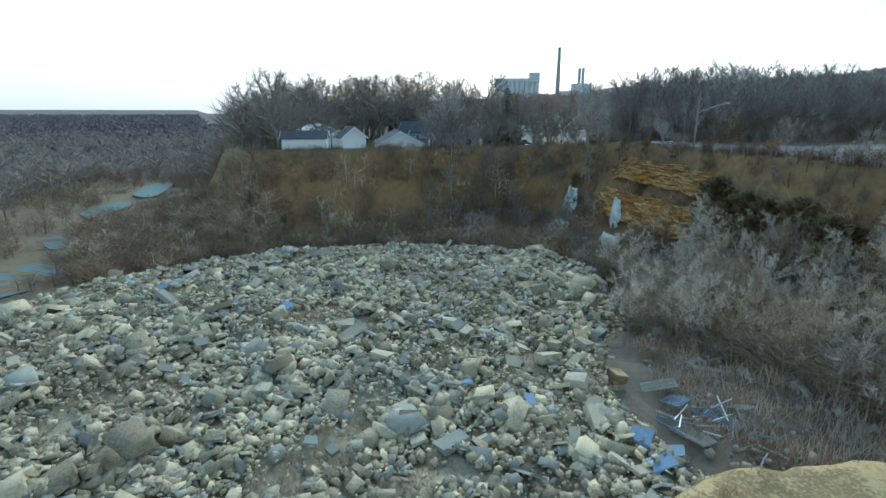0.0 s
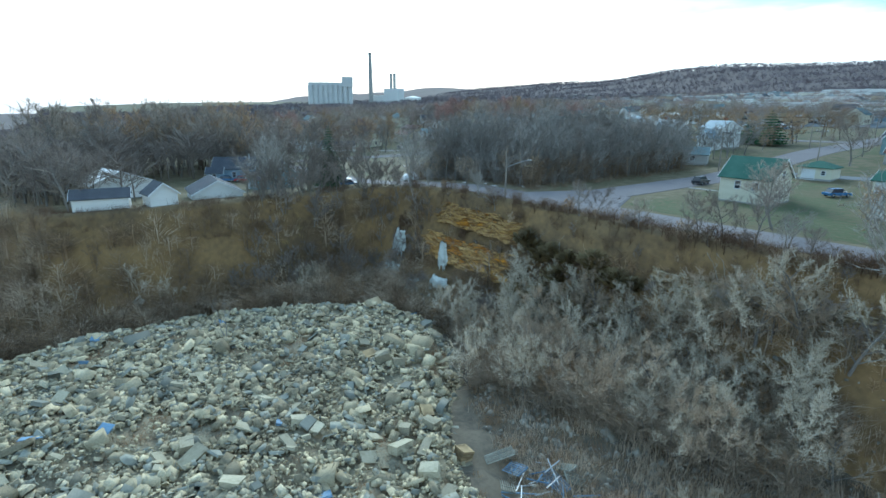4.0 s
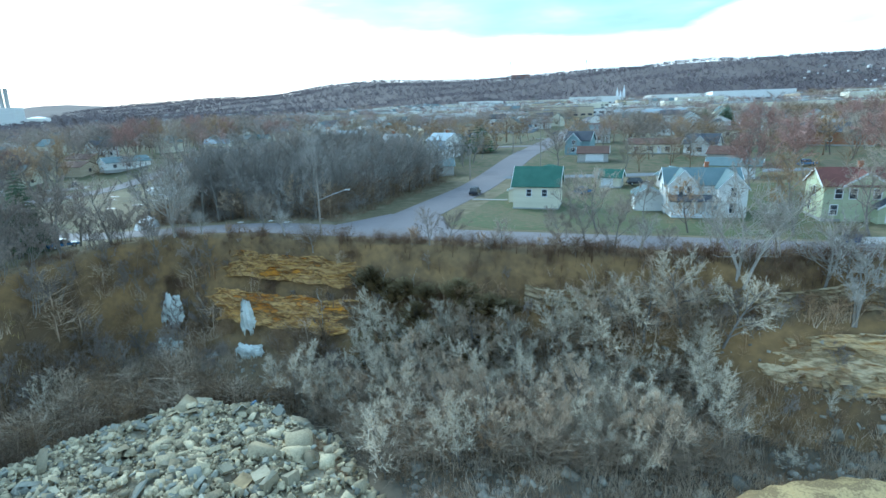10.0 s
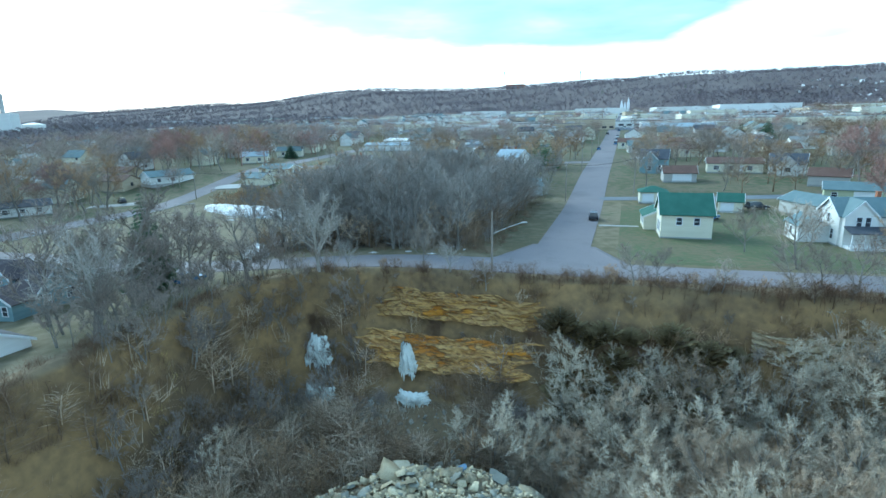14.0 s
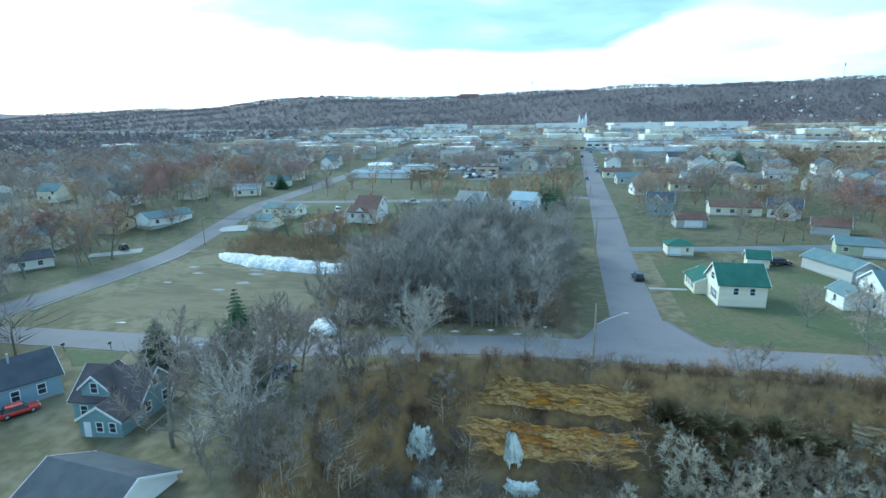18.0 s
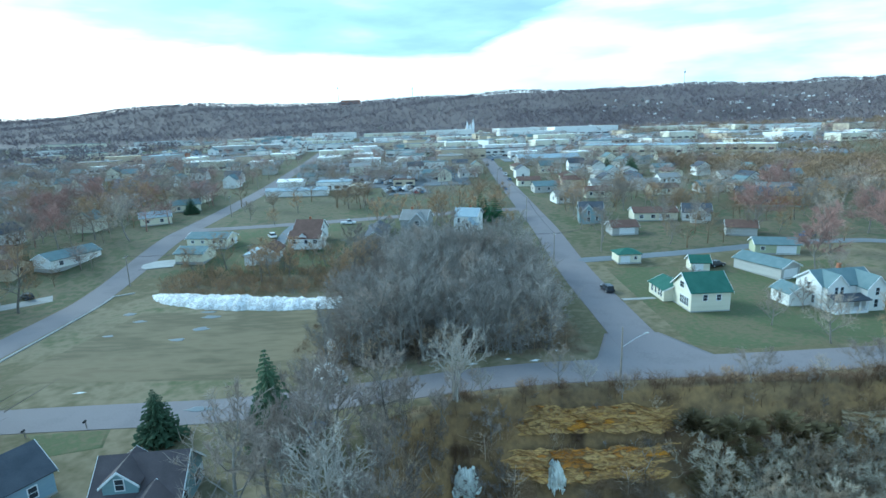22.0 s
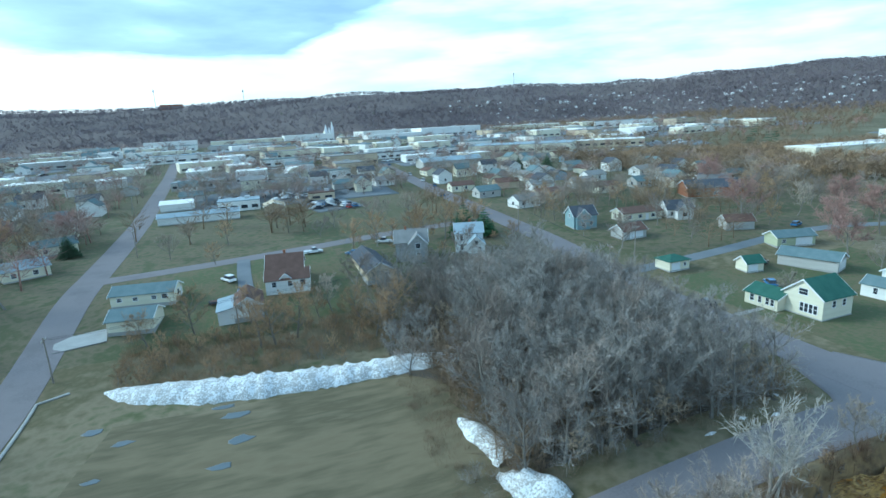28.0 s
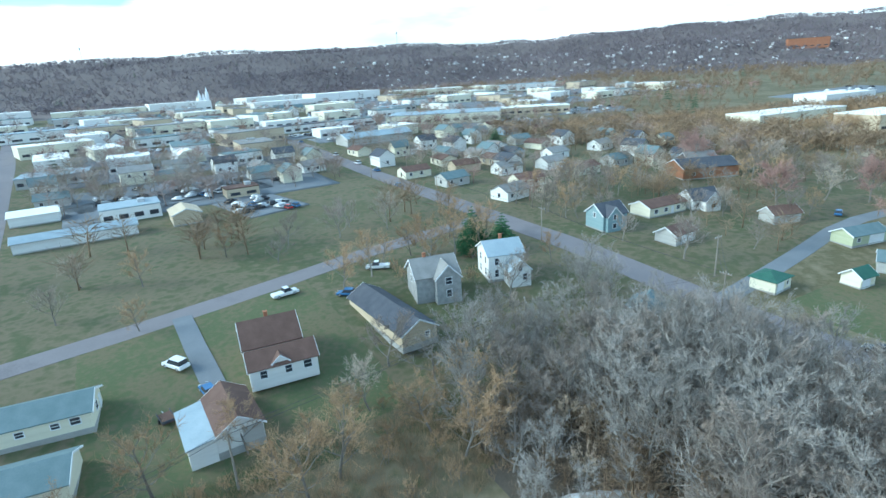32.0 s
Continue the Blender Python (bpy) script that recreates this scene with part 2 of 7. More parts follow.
M_ROCK_PALE = surface("pale_limestone", [(0.36, 0.225, 0.085), (0.50, 0.37, 0.20), (0.22, 0.16, 0.085), (0.54, 0.43, 0.27), (0.30, 0.20, 0.10), (0.43, 0.24, 0.07)], 0.2, 0.9, 0.9, 6, vary=0.2, squash=(0.5, 0.5, 2.2))
M_RUBBLE = surface("broken_concrete", [(0.342, 0.297, 0.198), (0.486, 0.432, 0.306), (0.270, 0.234, 0.158)], 0.5, 0.92, 0.5, 9, vary=0.3)
M_RUBBLE_J = surface("broken_concrete_bits", [(0.252, 0.211, 0.140), (0.414, 0.351, 0.225), (0.522, 0.441, 0.288), (0.324, 0.302, 0.225)], 0.09, 0.92, 0.5, 60, island=0.5)
M_RUBBLE_BLUE = surface("blue_grey_slabs", [(0.225, 0.225, 0.189), (0.315, 0.310, 0.257)], 0.9, 0.9, 0.4, 7, vary=0.25)
M_TARP = surface("blue_scrap", [(0.13, 0.21, 0.32), (0.20, 0.30, 0.41)], 0.9, 0.6, 0.3, 7, vary=0.3)
M_POLE = surface("weathered_pole", [(0.22, 0.19, 0.16), (0.33, 0.29, 0.25)], 0.7, 0.9, 0.3, 8, squash=(1, 1, 0.15))
M_STEEL = surface("dull_steel", [(0.45, 0.46, 0.47), (0.58, 0.59, 0.60)], 1.0, 0.5, 0.1, 6, metal=0.6)
M_WIRE = surface("dark_wire", [(0.05, 0.05, 0.05), (0.08, 0.08, 0.08)], 1.0, 0.8, 0)
M_GLASS = glass("window_glass")
M_TRIM = surface("white_trim", [(0.70, 0.71, 0.72), (0.80, 0.81, 0.82)], 0.6, 0.7, 0.1, 6)
M_WHITE = surface("white_siding", [(0.70, 0.69, 0.66), (0.81, 0.80, 0.77)], 0.3, 0.75, 0.15, 10, squash=(0.3, 0.3, 4))
M_CREAM = surface("cream_siding", [(0.66, 0.62, 0.48), (0.76, 0.72, 0.58)], 0.3, 0.75, 0.15, 10, squash=(0.3, 0.3, 4))
M_SAGE = surface("sage_green_siding", [(0.40, 0.43, 0.28), (0.50, 0.52, 0.36)], 0.3, 0.75, 0.15, 10, squash=(0.3, 0.3, 4))
M_BLUEGREY = surface("blue_grey_siding", [(0.22, 0.30, 0.37), (0.30, 0.38, 0.45)], 0.3, 0.75, 0.15, 10, squash=(0.3, 0.3, 4))
M_GREENGREY = surface("green_grey_siding", [(0.20, 0.29, 0.31), (0.28, 0.37, 0.39)], 0.3, 0.75, 0.15, 10, squash=(0.3, 0.3, 4))
M_GREY = surface("grey_siding", [(0.40, 0.388, 0.365), (0.50, 0.488, 0.46)], 0.3, 0.75, 0.15, 10, squash=(0.3, 0.3, 4))
M_TAN = surface("tan_siding", [(0.48, 0.39, 0.27), (0.58, 0.49, 0.36)], 0.3, 0.75, 0.15, 10, squash=(0.3, 0.3, 4))
M_BRICK = surface("red_brown_wall", [(0.28, 0.12, 0.07), (0.38, 0.18, 0.10)], 0.6, 0.85, 0.2, 10)
M_STONE = surface("grey_stone_wall", [(0.26, 0.26, 0.26), (0.40, 0.39, 0.37)], 1.2, 0.9, 0.4, 5)
M_R_GREEN = surface("green_shingles", [(0.035, 0.10, 0.075), (0.06, 0.14, 0.105)], 0.5, 0.85, 0.4, 14)
M_R_DARK = surface("charcoal_shingles", [(0.055, 0.06, 0.075), (0.09, 0.095, 0.11)], 0.5, 0.85, 0.4, 14)
M_R_BROWN = surface("brown_shingles", [(0.105, 0.062, 0.048), (0.155, 0.094, 0.074)], 0.5, 0.85, 0.4, 14)
M_R_SLATE = surface("slate_brown_shingles", [(0.07, 0.058, 0.062), (0.11, 0.092, 0.096)], 0.5, 0.85, 0.4, 14)
M_R_RED = surface("dark_red_shingles", [(0.10, 0.042, 0.036), (0.15, 0.062, 0.052)], 0.5, 0.85, 0.4, 14)
M_R_GREY = surface("grey_shingles", [(0.20, 0.195, 0.187), (0.29, 0.282, 0.27)], 0.5, 0.85, 0.4, 14)
M_R_BLUE = surface("pale_blue_roofing", [(0.27, 0.33, 0.37), (0.35, 0.41, 0.45)], 0.4, 0.7, 0.2, 10)
M_R_TEAL = surface("blue_green_shingles", [(0.115, 0.165, 0.175), (0.165, 0.215, 0.225)], 0.5, 0.85, 0.4, 14)
M_R_WHITE = surface("white_flat_roof", [(0.80, 0.785, 0.75), (0.90, 0.885, 0.85)], 0.15, 0.7, 0.1, 10)
M_BLACK = surface("black_rubber", [(0.02, 0.02, 0.02), (0.035, 0.035, 0.035)], 2.0, 0.8, 0)
M_CAR_WHITE = surface("white_car_paint", [(0.72, 0.73, 0.74), (0.78, 0.79, 0.80)], 1.0, 0.25, 0, spec=0.5)
M_CAR_DARK = surface("dark_car_paint", [(0.02, 0.022, 0.03), (0.035, 0.037, 0.045)], 1.0, 0.25, 0, spec=0.5)
M_CAR_BLUE = surface("blue_car_paint", [(0.05, 0.13, 0.28), (0.07, 0.17, 0.34)], 1.0, 0.25, 0, spec=0.5)
M_CAR_RED = surface("red_car_paint", [(0.40, 0.03, 0.03), (0.5, 0.05, 0.04)], 1.0, 0.25, 0, spec=0.5)
M_BIN = surface("blue_bin_plastic", [(0.03, 0.08, 0.20), (0.05, 0.11, 0.25)], 1.0, 0.5, 0)
# distance haze is mixed into this base colour as a cool grey tint
M_FAR_HAZED = surface("hazed_bare_woods", [(0.151, 0.128, 0.138), (0.198, 0.168, 0.177), (0.235, 0.201, 0.208)], 0.006, 0.98, 0, 20, island=0.14)
M_BANK = surface("ochre_bank_soil", [(0.40, 0.27, 0.11), (0.52, 0.39, 0.19), (0.23, 0.165, 0.085), (0.46, 0.34, 0.16)], 0.35, 0.95, 0.6, 12)
M_FLOOR = surface("dark_quarry_floor", [(0.115, 0.098, 0.075), (0.175, 0.148, 0.108), (0.095, 0.082, 0.064)], 0.12, 0.95, 0.6, 12)
M_LITTER = surface("leaf_litter", [(0.085, 0.072, 0.057), (0.13, 0.108, 0.083)], 0.3, 0.95, 0.6, 12)
M_CRUSH = surface("crushed_concrete", [(0.22, 0.19, 0.13), (0.37, 0.33, 0.23), (0.29, 0.245, 0.165), (0.18, 0.145, 0.095)], 0.22, 0.95, 0.9, 14)
M_YARD = surface("town_grass", [(0.131, 0.106, 0.063), (0.087, 0.094, 0.045), (0.148, 0.122, 0.077), (0.077, 0.091, 0.041), (0.117, 0.100, 0.056)], 0.025, 0.95, 0.5, 16)
M_HILL = surface("hill_soil", [(0.135, 0.110, 0.103), (0.173, 0.142, 0.131)], 0.01, 0.98, 0, 20)
# ---- helpers for meshes ----
def mesh_of(name, verts, faces, material, smooth=False):
    me = bpy.data.meshes.new(name)
    me.from_pydata([tuple(v) for v in verts], [], faces)
    for m in material if isinstance(material, (list, tuple)) else [material]:
        me.materials.append(m)
    if smooth:
        me.polygons.foreach_set("use_smooth", [True] * len(me.polygons))
    me.update()
    return me


def part(name, data, material, parent, label="", m=None):
    """Links a mesh, or a (verts, faces) pair, as one object under a thing or part."""
    if isinstance(data, tuple):
        data = mesh_of(name, data[0], data[1], material)
    ob = new(name, data)
    if parent is not None:
        ob.parent = parent
    if m is not None:
        ob.matrix_basis = m
    if label:
        ob["label"] = label
    return ob


def box(x0, y0, z0, x1, y1, z1):
    v = [(x, y, z) for z in (z0, z1) for x, y in ((x0, y0), (x1, y0), (x1, y1), (x0, y1))]
    return v, [(3, 2, 1, 0), (4, 5, 6, 7), (0, 1, 5, 4), (1, 2, 6, 5), (2, 3, 7, 6), (3, 0, 4, 7)]


def joined(*pieces):
    v, f = [], []
    for pv, pf in pieces:
        n = len(v)
        v += list(pv)
        f += [tuple(i + n for i in face) for face in pf]
    return v, f


def moved(piece, m):
    return [tuple(m @ Vector(p)) for p in piece[0]], piece[1]


def tube(points, radii, sides=6):
    """A tapered tube along points, closed at both ends."""
    v, f = [], []
    for i, p in enumerate(points):
        p = Vector(p)
        a = Vector(points[min(i + 1, len(points) - 1)]) - Vector(points[max(i - 1, 0)])
        a.normalize()
        s = a.cross(Vector((0.31, 0.77, 0.55))).normalized()
        u = a.cross(s)
        for k in range(sides):
            w = 2 * math.pi * k / sides
            v.append(tuple(p + radii[i] * (math.cos(w) * s + math.sin(w) * u)))
    for i in range(len(points) - 1):
        for k in range(sides):
            a, b = i * sides + k, i * sides + (k + 1) % sides
            f.append((a, b, b + sides, a + sides))
    f.append(tuple(range(sides))[::-1])
    f.append(tuple(range((len(points) - 1) * sides, len(points) * sides)))
    return v, f


def ease(t):
    t = np.clip(t, 0, 1)
    return t * t * (3 - 2 * t)


def wave(x, y, s, k=0.0):
    """A cheap rolling unevenness between -1 and 1."""
    return (np.sin(x / s + 1.3 * k) * np.cos(y / (1.3 * s) + 2.1 * k) + 0.6 * np.sin((x + y) / (0.47 * s) + k) + 0.4 * np.cos((x - 1.7 * y) / (0.29 * s) + 3 * k)) / 2


# ---- the lie of the land ----
RIM = [(-500, -130), (-190, -90), (-110, -84), (-72, -77), (-46, -70), (-42.5, -56), (-41.8, -44), (-41.7, -30), (-41.5, -14.5), (-34, -8.6), (-22, -6.5), (-8, -6.0), (6, -6.5), (18, -6.6), (30, -6), (45, -4.4), (60, -2.4), (80, 0.2), (120, 3), (200, 2), (600, 4)]


def line_distance(line, x, y):
    """Metres to the right of a broken line (negative: to its left)."""
    x, y = np.asarray(x, float), np.asarray(y, float)
    best, sign = np.full(np.broadcast(x, y).shape, 1e9), np.ones(np.broadcast(x, y).shape)
    for (ax, ay), (bx, by) in zip(line, line[1:]):
        dx, dy = bx - ax, by - ay
        t = np.clip(((x - ax) * dx + (y - ay) * dy) / (dx * dx + dy * dy), 0, 1)
        d = np.hypot(x - ax - t * dx, y - ay - t * dy)
        s = np.where(dx * (y - ay) - dy * (x - ax) > 0, -1.0, 1.0)
        closer = d < best - 1e-6
        sign = np.where(closer, s, sign)
        best = np.minimum(best, d)
    return best * sign


def rim_distance(x, y):
    """Metres inside the quarry from its rim (negative outside)."""
    return line_distance(RIM, x, y)


def hill(x, y):
    d1 = y - 780 + 0.10 * x
    d2 = 0.80 * x + 0.60 * y - 840
    d = np.maximum(d1, d2) + 60 * wave(x, y, 160)
    top = 88 + 14 * wave(x, y, 230, 2) - 22 * ease((-x - 350) / 900)
    return top * ease(d / 620)


def town(x, y):
    dip = -4.0 * ease((-15 - x) / 60) * (1 - ease((y - 50) / 60))
    r = np.hypot(np.maximum(x, 0) * 0.8, np.maximum(y, 0))
    rise = 4.0 * ease((r - 45) / 75) + 0.03 * np.clip(r - 120, 0, 110) + 0.045 * np.clip(r - 230, 0, 220) + 0.04 * np.clip(r - 450, 0, 270)
    return dip + rise + hill(x, y)


def ground_z(x, y):
    x, y = np.asarray(x, float), np.asarray(y, float)
    z = town(x, y)
    d = rim_distance(x, y)
    # two faces with a bench between on the north side, one rough slope elsewhere
    floor = -21.5 + 3.0 * ease((x - 2) / 20) + 0.7 * wave(x, y, 6) + 0.4 * wave(x, y, 1.9, 1)
    east = ease((x - 20) / 22)
    west = ease((-36 - x) / 5)
    upper = -6.2 * ease(d / 1.9) - 1.8 * ease((d - 2) / 3)
    steep = -7.0 * ease(d / 1.0) - 1.3 * ease((d - 1.1) / 1.0)
    upper = upper + (1 - east) * (1 - west) * (steep - upper)
    lower_e = -6.3 * ease((d - 4.6) / 1.7) - 4.6 * ease((d - 6) / 5)
    rough = -5.6 * ease((d - 2.2) / 2.0) - 9.5 * ease((d - 3.6) / 15)
    ledges = -6.0 * ease((d - 1.9) / 1.0) - 1.2 * ease((d - 3.0) / 1.0) - 2.2 * ease((d - 4.3) / 0.9) - 3.8 * ease((d - 5.5) / 10)
    lower_w = west * rough + (1 - west) * ledges
    prof = upper + east * lower_e + (1 - east) * lower_w
    prof = prof + 2.0 * ease((x - 42) / 20) * ease((d - 1) / 2) * (1 - ease((d - 6) / 4))
    pit = np.minimum(z + 0.55 * wave(x, y, 2.2, 3) * ease(d / 3) + prof, 0.4)
    pit = np.maximum(pit, floor)
    z = np.where(d > 0, pit, z)
    # the ground beneath the fall of ground to the south-west
    vale = ease((-x - 70) / 90) * ease((-y - 60) / 60)
    z = z * (1 - vale) + (-23.6 + 1.5 * wave(x, y, 19) - 22 * ease((-x - 300) / 900)) * vale
    # the earth bank below the start of the flight, and the rubble heap's core
    z = np.where(d > 0, np.maximum(z, bank(x, y)), z)
    z = np.maximum(z, mound(x, y) - 0.35)
    return z


def bank(x, y):
    r = np.hypot((x - 58) / 15.5, (y + 42) / 20) + 0.04 * wave(x, y, 2.7, 6)
    return -21 + 6.0 * ease((1.25 - r) / 0.27) + 0.6 * wave(x, y, 3.1, 2) + 0.3 * wave(x, y, 1.1, 3)


EDGE = [(4, -150), (-3, -118), (-7, -100), (-13.5, -97), (-18, -88), (-22, -81), (-25.4, -71), (-25.6, -54), (-21, -38), (-17.5, -31.5), (-11.5, -26.3), (-5, -24.2), (2, -26.8), (9.5, -32), (19, -38), (28.5, -42), (35, -43.5), (42, -43.5), (60, -56), (90, -64)]


def mound(x, y):
    """The top of the rubble heap: a long flat-topped tip with steep flanks."""
    x, y = np.asarray(x, float), np.asarray(y, float)
    e = line_distance(EDGE, x, y) + 0.8 * wave(x, y, 3.6)
    crown = -16.9 + 0.8 * ease((e - 3) / 14) + 0.75 * wave(x, y, 5.5, 4) + 0.5 * wave(x, y, 2.3, 5)
    z = np.minimum(-17.2 + 1.05 * np.minimum(e, 0) + 0.35 * np.clip(e, 0, 4), crown)
    return np.where((z > -22.4) & (y > -140) & (x < 75), z, -60.0)


def grid_lines(lo, hi, dense, step, mid, near, far, growth=1.3):
    """Lines at an even step over the dense stretch, up to `near` metres apart as far as `mid`, and wider beyond."""
    a = list(np.arange(dense[0], dense[1] + 1e-6, step))
    for sign, end, turn in ((1, hi, mid[1]), (-1, lo, mid[0])):
        s, p = step, a[-1] if sign > 0 else a[0]
        while sign * p < sign * end:
            s = min(s * growth, near if sign * p < sign * turn else far)
            p += sign * s
            a.insert(len(a) if sign > 0 else 0, p)
    return np.array(a)


def sheet(name, xs, ys, zfun, material):
    gx, gy = np.meshgrid(xs, ys)
    gz = zfun(gx, gy)
    nx, ny = len(xs), len(ys)
    i = np.arange(nx * ny).reshape(ny, nx)
    quads = np.stack([i[:-1, :-1], i[:-1, 1:], i[1:, 1:], i[1:, :-1]], -1).reshape(-1, 4)
    me = bpy.data.meshes.new(name)
    me.vertices.add(nx * ny)
    me.vertices.foreach_set("co", np.stack([gx, gy, gz], -1).astype(np.float32).ravel())
    me.loops.add(quads.size)
    me.loops.foreach_set("vertex_index", quads.astype(np.int32).ravel())
    me.polygons.add(len(quads))
    me.polygons.foreach_set("loop_start", np.arange(0, quads.size, 4, dtype=np.int32))
    me.polygons.foreach_set("use_smooth", np.ones(len(quads), bool))
    for m in material if isinstance(material, (list, tuple)) else [material]:
        me.materials.append(m)
    me.update(calc_edges=True)
    me.validate()
    return new(name, me), gx, gy, gz


XS = grid_lines(-4300, 4300, (-62, 96), 0.9, (-230, 200), 4.0, 70)
YS = grid_lines(-4300, 4300, (-75, 4), 0.9, (-170, 330), 4.0, 70)
ground, gx, gy, gz = sheet("ground", XS, YS, ground_z, [M_GRASS, M_QUARRY, M_HILL, M_BANK, M_FLOOR, M_LITTER, M_CRUSH, M_YARD])
tagged(ground, "rough dead grass and bare quarry soil running to wooded hills", "ground", kind="structure")
cx, cy = (gx[:-1, :-1] + gx[1:, 1:]) / 2, (gy[:-1, :-1] + gy[1:, 1:]) / 2
which = np.where(rim_distance(cx, cy) > -2.5, 1, np.where(cy > 700, 2, 0))
which = np.where((cx < -60) & (cy < -70), np.where((cx < -165) | (cy < -140), 2, 1), which)
which = np.where((which == 1) & (bank(cx, cy) > -17.5), 3, which)
which = np.where((which == 1) & (ground_z(cx, cy) < -17.6) & (cx > -4), 4, which)
which = np.where((cx > -61 + 3 * wave(cx, cy, 5.0, 1)) & (cx < -15 + 2.5 * wave(cx, cy, 4.0, 2)) & (cy > 8 + 2.5 * wave(cx, cy, 4.0, 3)) & (cy < 65) & (which == 0), 5, which)
which = np.where(mound(cx, cy) - 0.35 >= ground_z(cx, cy) - 0.05, 6, which)
which = np.where((which == 0) & (cy > 70) & (cy < 700) & (cx < 150), 7, which)
which = np.where((hill(cx, cy) > 0.6) & (cy > 150), 2, which)
which = np.where((which == 0) & (cx < -131) & (cy > -5), 7, which)
ground.data.polygons.foreach_set("material_index", which.astype(np.int32).ravel())


def gz_at(x, y):
    return float(ground_z(x, y))


# ---- roads and paved or mown areas ----
def strip(name, pts, width, material, lift=0.06, step=2.0, label="", category="road"):
    """A road along a broken line, lying on the land, with its own thickness."""
    out = []
    for (ax, ay), (bx, by) in zip(pts, pts[1:]):
        n = max(1, int(math.hypot(bx - ax, by - ay) / step))
        out += [(ax + (bx - ax) * k / n, ay + (by - ay) * k / n) for k in range(n)]
    out.append(pts[-1])
    v, f = [], []
    for i, (x, y) in enumerate(out):
        a, b = out[max(i - 1, 0)], out[min(i + 1, len(out) - 1)]
        l = math.hypot(b[0] - a[0], b[1] - a[1])
        nx, ny = -(b[1] - a[1]) / l, (b[0] - a[0]) / l
        for s in (-0.5, -0.25, 0, 0.25, 0.5):
            ww = width * s
            px, py = x + nx * ww, y + ny * ww
            crown = 0.06 * (1 - abs(2 * s))
            v.append((px, py, float(town(px, py)) + lift + crown))
        for s in (-0.5, 0.5):
            v.append((v[-5][0] if s < 0 else v[-2][0], v[-5][1] if s < 0 else v[-2][1], float(town(x, y)) - 0.3))
    for i in range(len(out) - 1):
        a, b = i * 7, (i + 1) * 7
        for k in range(4):
            f.append((a + k, b + k, b + k + 1, a + k + 1))
        f.append((a + 5, b + 5, b, a))
        f.append((a + 4, b + 4, b + 6, a + 6))
    ob = new(name, mesh_of(name, v, f, material))
    return tagged(ob, label, category, kind="structure")


def patch(name, outline, material, lift=0.03, label="", category="ground", step=3.0, thick=0.25):
    """A flat area inside a convex outline, draped on the land in a grid."""
    o = np.array(outline, float)
    c = o.mean(0)
    rings, seg = 10, []
    soft = category in ("lawn", "grass", "yard")
    for (ax, ay), (bx, by) in zip(o, np.roll(o, -1, 0)):
        n = max(1, int(math.hypot(bx - ax, by - ay) / step))
        seg += [(ax + (bx - ax) * k / n, ay + (by - ay) * k / n) for k in range(n)]
    v, f, n = [(c[0], c[1], float(town(*c)) + lift)], [], len(seg)
    for r in range(1, rings + 1):
        for x, y in seg:
            px, py = c[0] + (x - c[0]) * r / rings, c[1] + (y - c[1]) * r / rings
            v.append((px, py, float(town(px, py)) + lift - (0.3 if r == rings and soft else 0)))
    for k in range(n):
        f.append((0, 1 + k, 1 + (k + 1) % n))
    for r in range(rings - 1):
        a = 1 + r * n
        for k in range(n):
            f.append((a + k, a + n + k, a + n + (k + 1) % n, a + (k + 1) % n))
    base = 1 + (rings - 1) * n
    low = len(v)
    v += [(x, y, z - thick) for x, y, z in v[base:base + n]]
    for k in range(n):
        f.append((base + k, low + k, low + (k + 1) % n, base + (k + 1) % n))
    ob = new(name, mesh_of(name, v, f, material, True))
    return tagged(ob, label, category, kind="structure")


patch("gravel_yard", [(140, 64), (180, 74), (262, 106), (268, 146), (204, 158), (160, 108)], M_CRUSH, 0.05, "rough tan gravel yard behind the works", "yard", 6)
patch("grass_plot", [(-118, 6), (-50, 5), (-48, 30), (-60, 45), (-112, 47)], M_FIELD, 0.02, "mown brown winter grass plot beside the road", "grass")
strip("road", [(0, -3), (0, 60), (0, 140), (0, 400), (0, 690)], 8.6, M_ROAD, 0.07, label="worn purple-grey asphalt street, patched and cracked")
strip("road", [(-330, -14), (-150, -9), (-100, -5), (-60, -3), (-20, -1.5), (20, 0.2), (60, 3), (90, 6), (160, 14)], 7.6, M_ROAD, 0.065, label="worn asphalt cross street along the quarry rim")
strip("road", [(-127, -6), (-127, 20), (-128, 60), (-129, 110), (-130.5, 150), (-133, 200), (-146, 366), (-162, 530), (-176, 690)], 8.0, M_ROAD, 0.06, label="worn asphalt side street with a grass verge")
strip("road", [(-131, 114), (-100, 119.5), (-72, 126), (-46, 133), (-2, 141)], 6.4, M_ROAD, 0.055, label="narrow worn asphalt street behind the houses")
strip("road", [(3, 66.5), (20, 68.3), (40, 70.5), (60, 73), (74, 73), (86, 71), (104, 62), (116, 50)], 4.2, M_ROAD_NEW, 0.05, label="narrow blue-grey asphalt alley between back yards")
patch("road", [(-16, -5.0), (16, -3.4), (10, 4), (5, 14), (-5, 14), (-9, 4)], M_ROAD, 0.045, "flared asphalt mouth of the street junction", "road")
patch("lawn", [(5.5, 6), (14, 3.5), (70, 7), (70, 20), (70, 60), (5.5, 62)], M_LAWN, 0.03, "patchy green lawn in front of the houses", "lawn")
patch("lawn", [(-110, 72), (-62, 72), (-62, 128), (-110, 124)], M_LAWN, 0.03, "thin green lawn round the houses", "lawn")
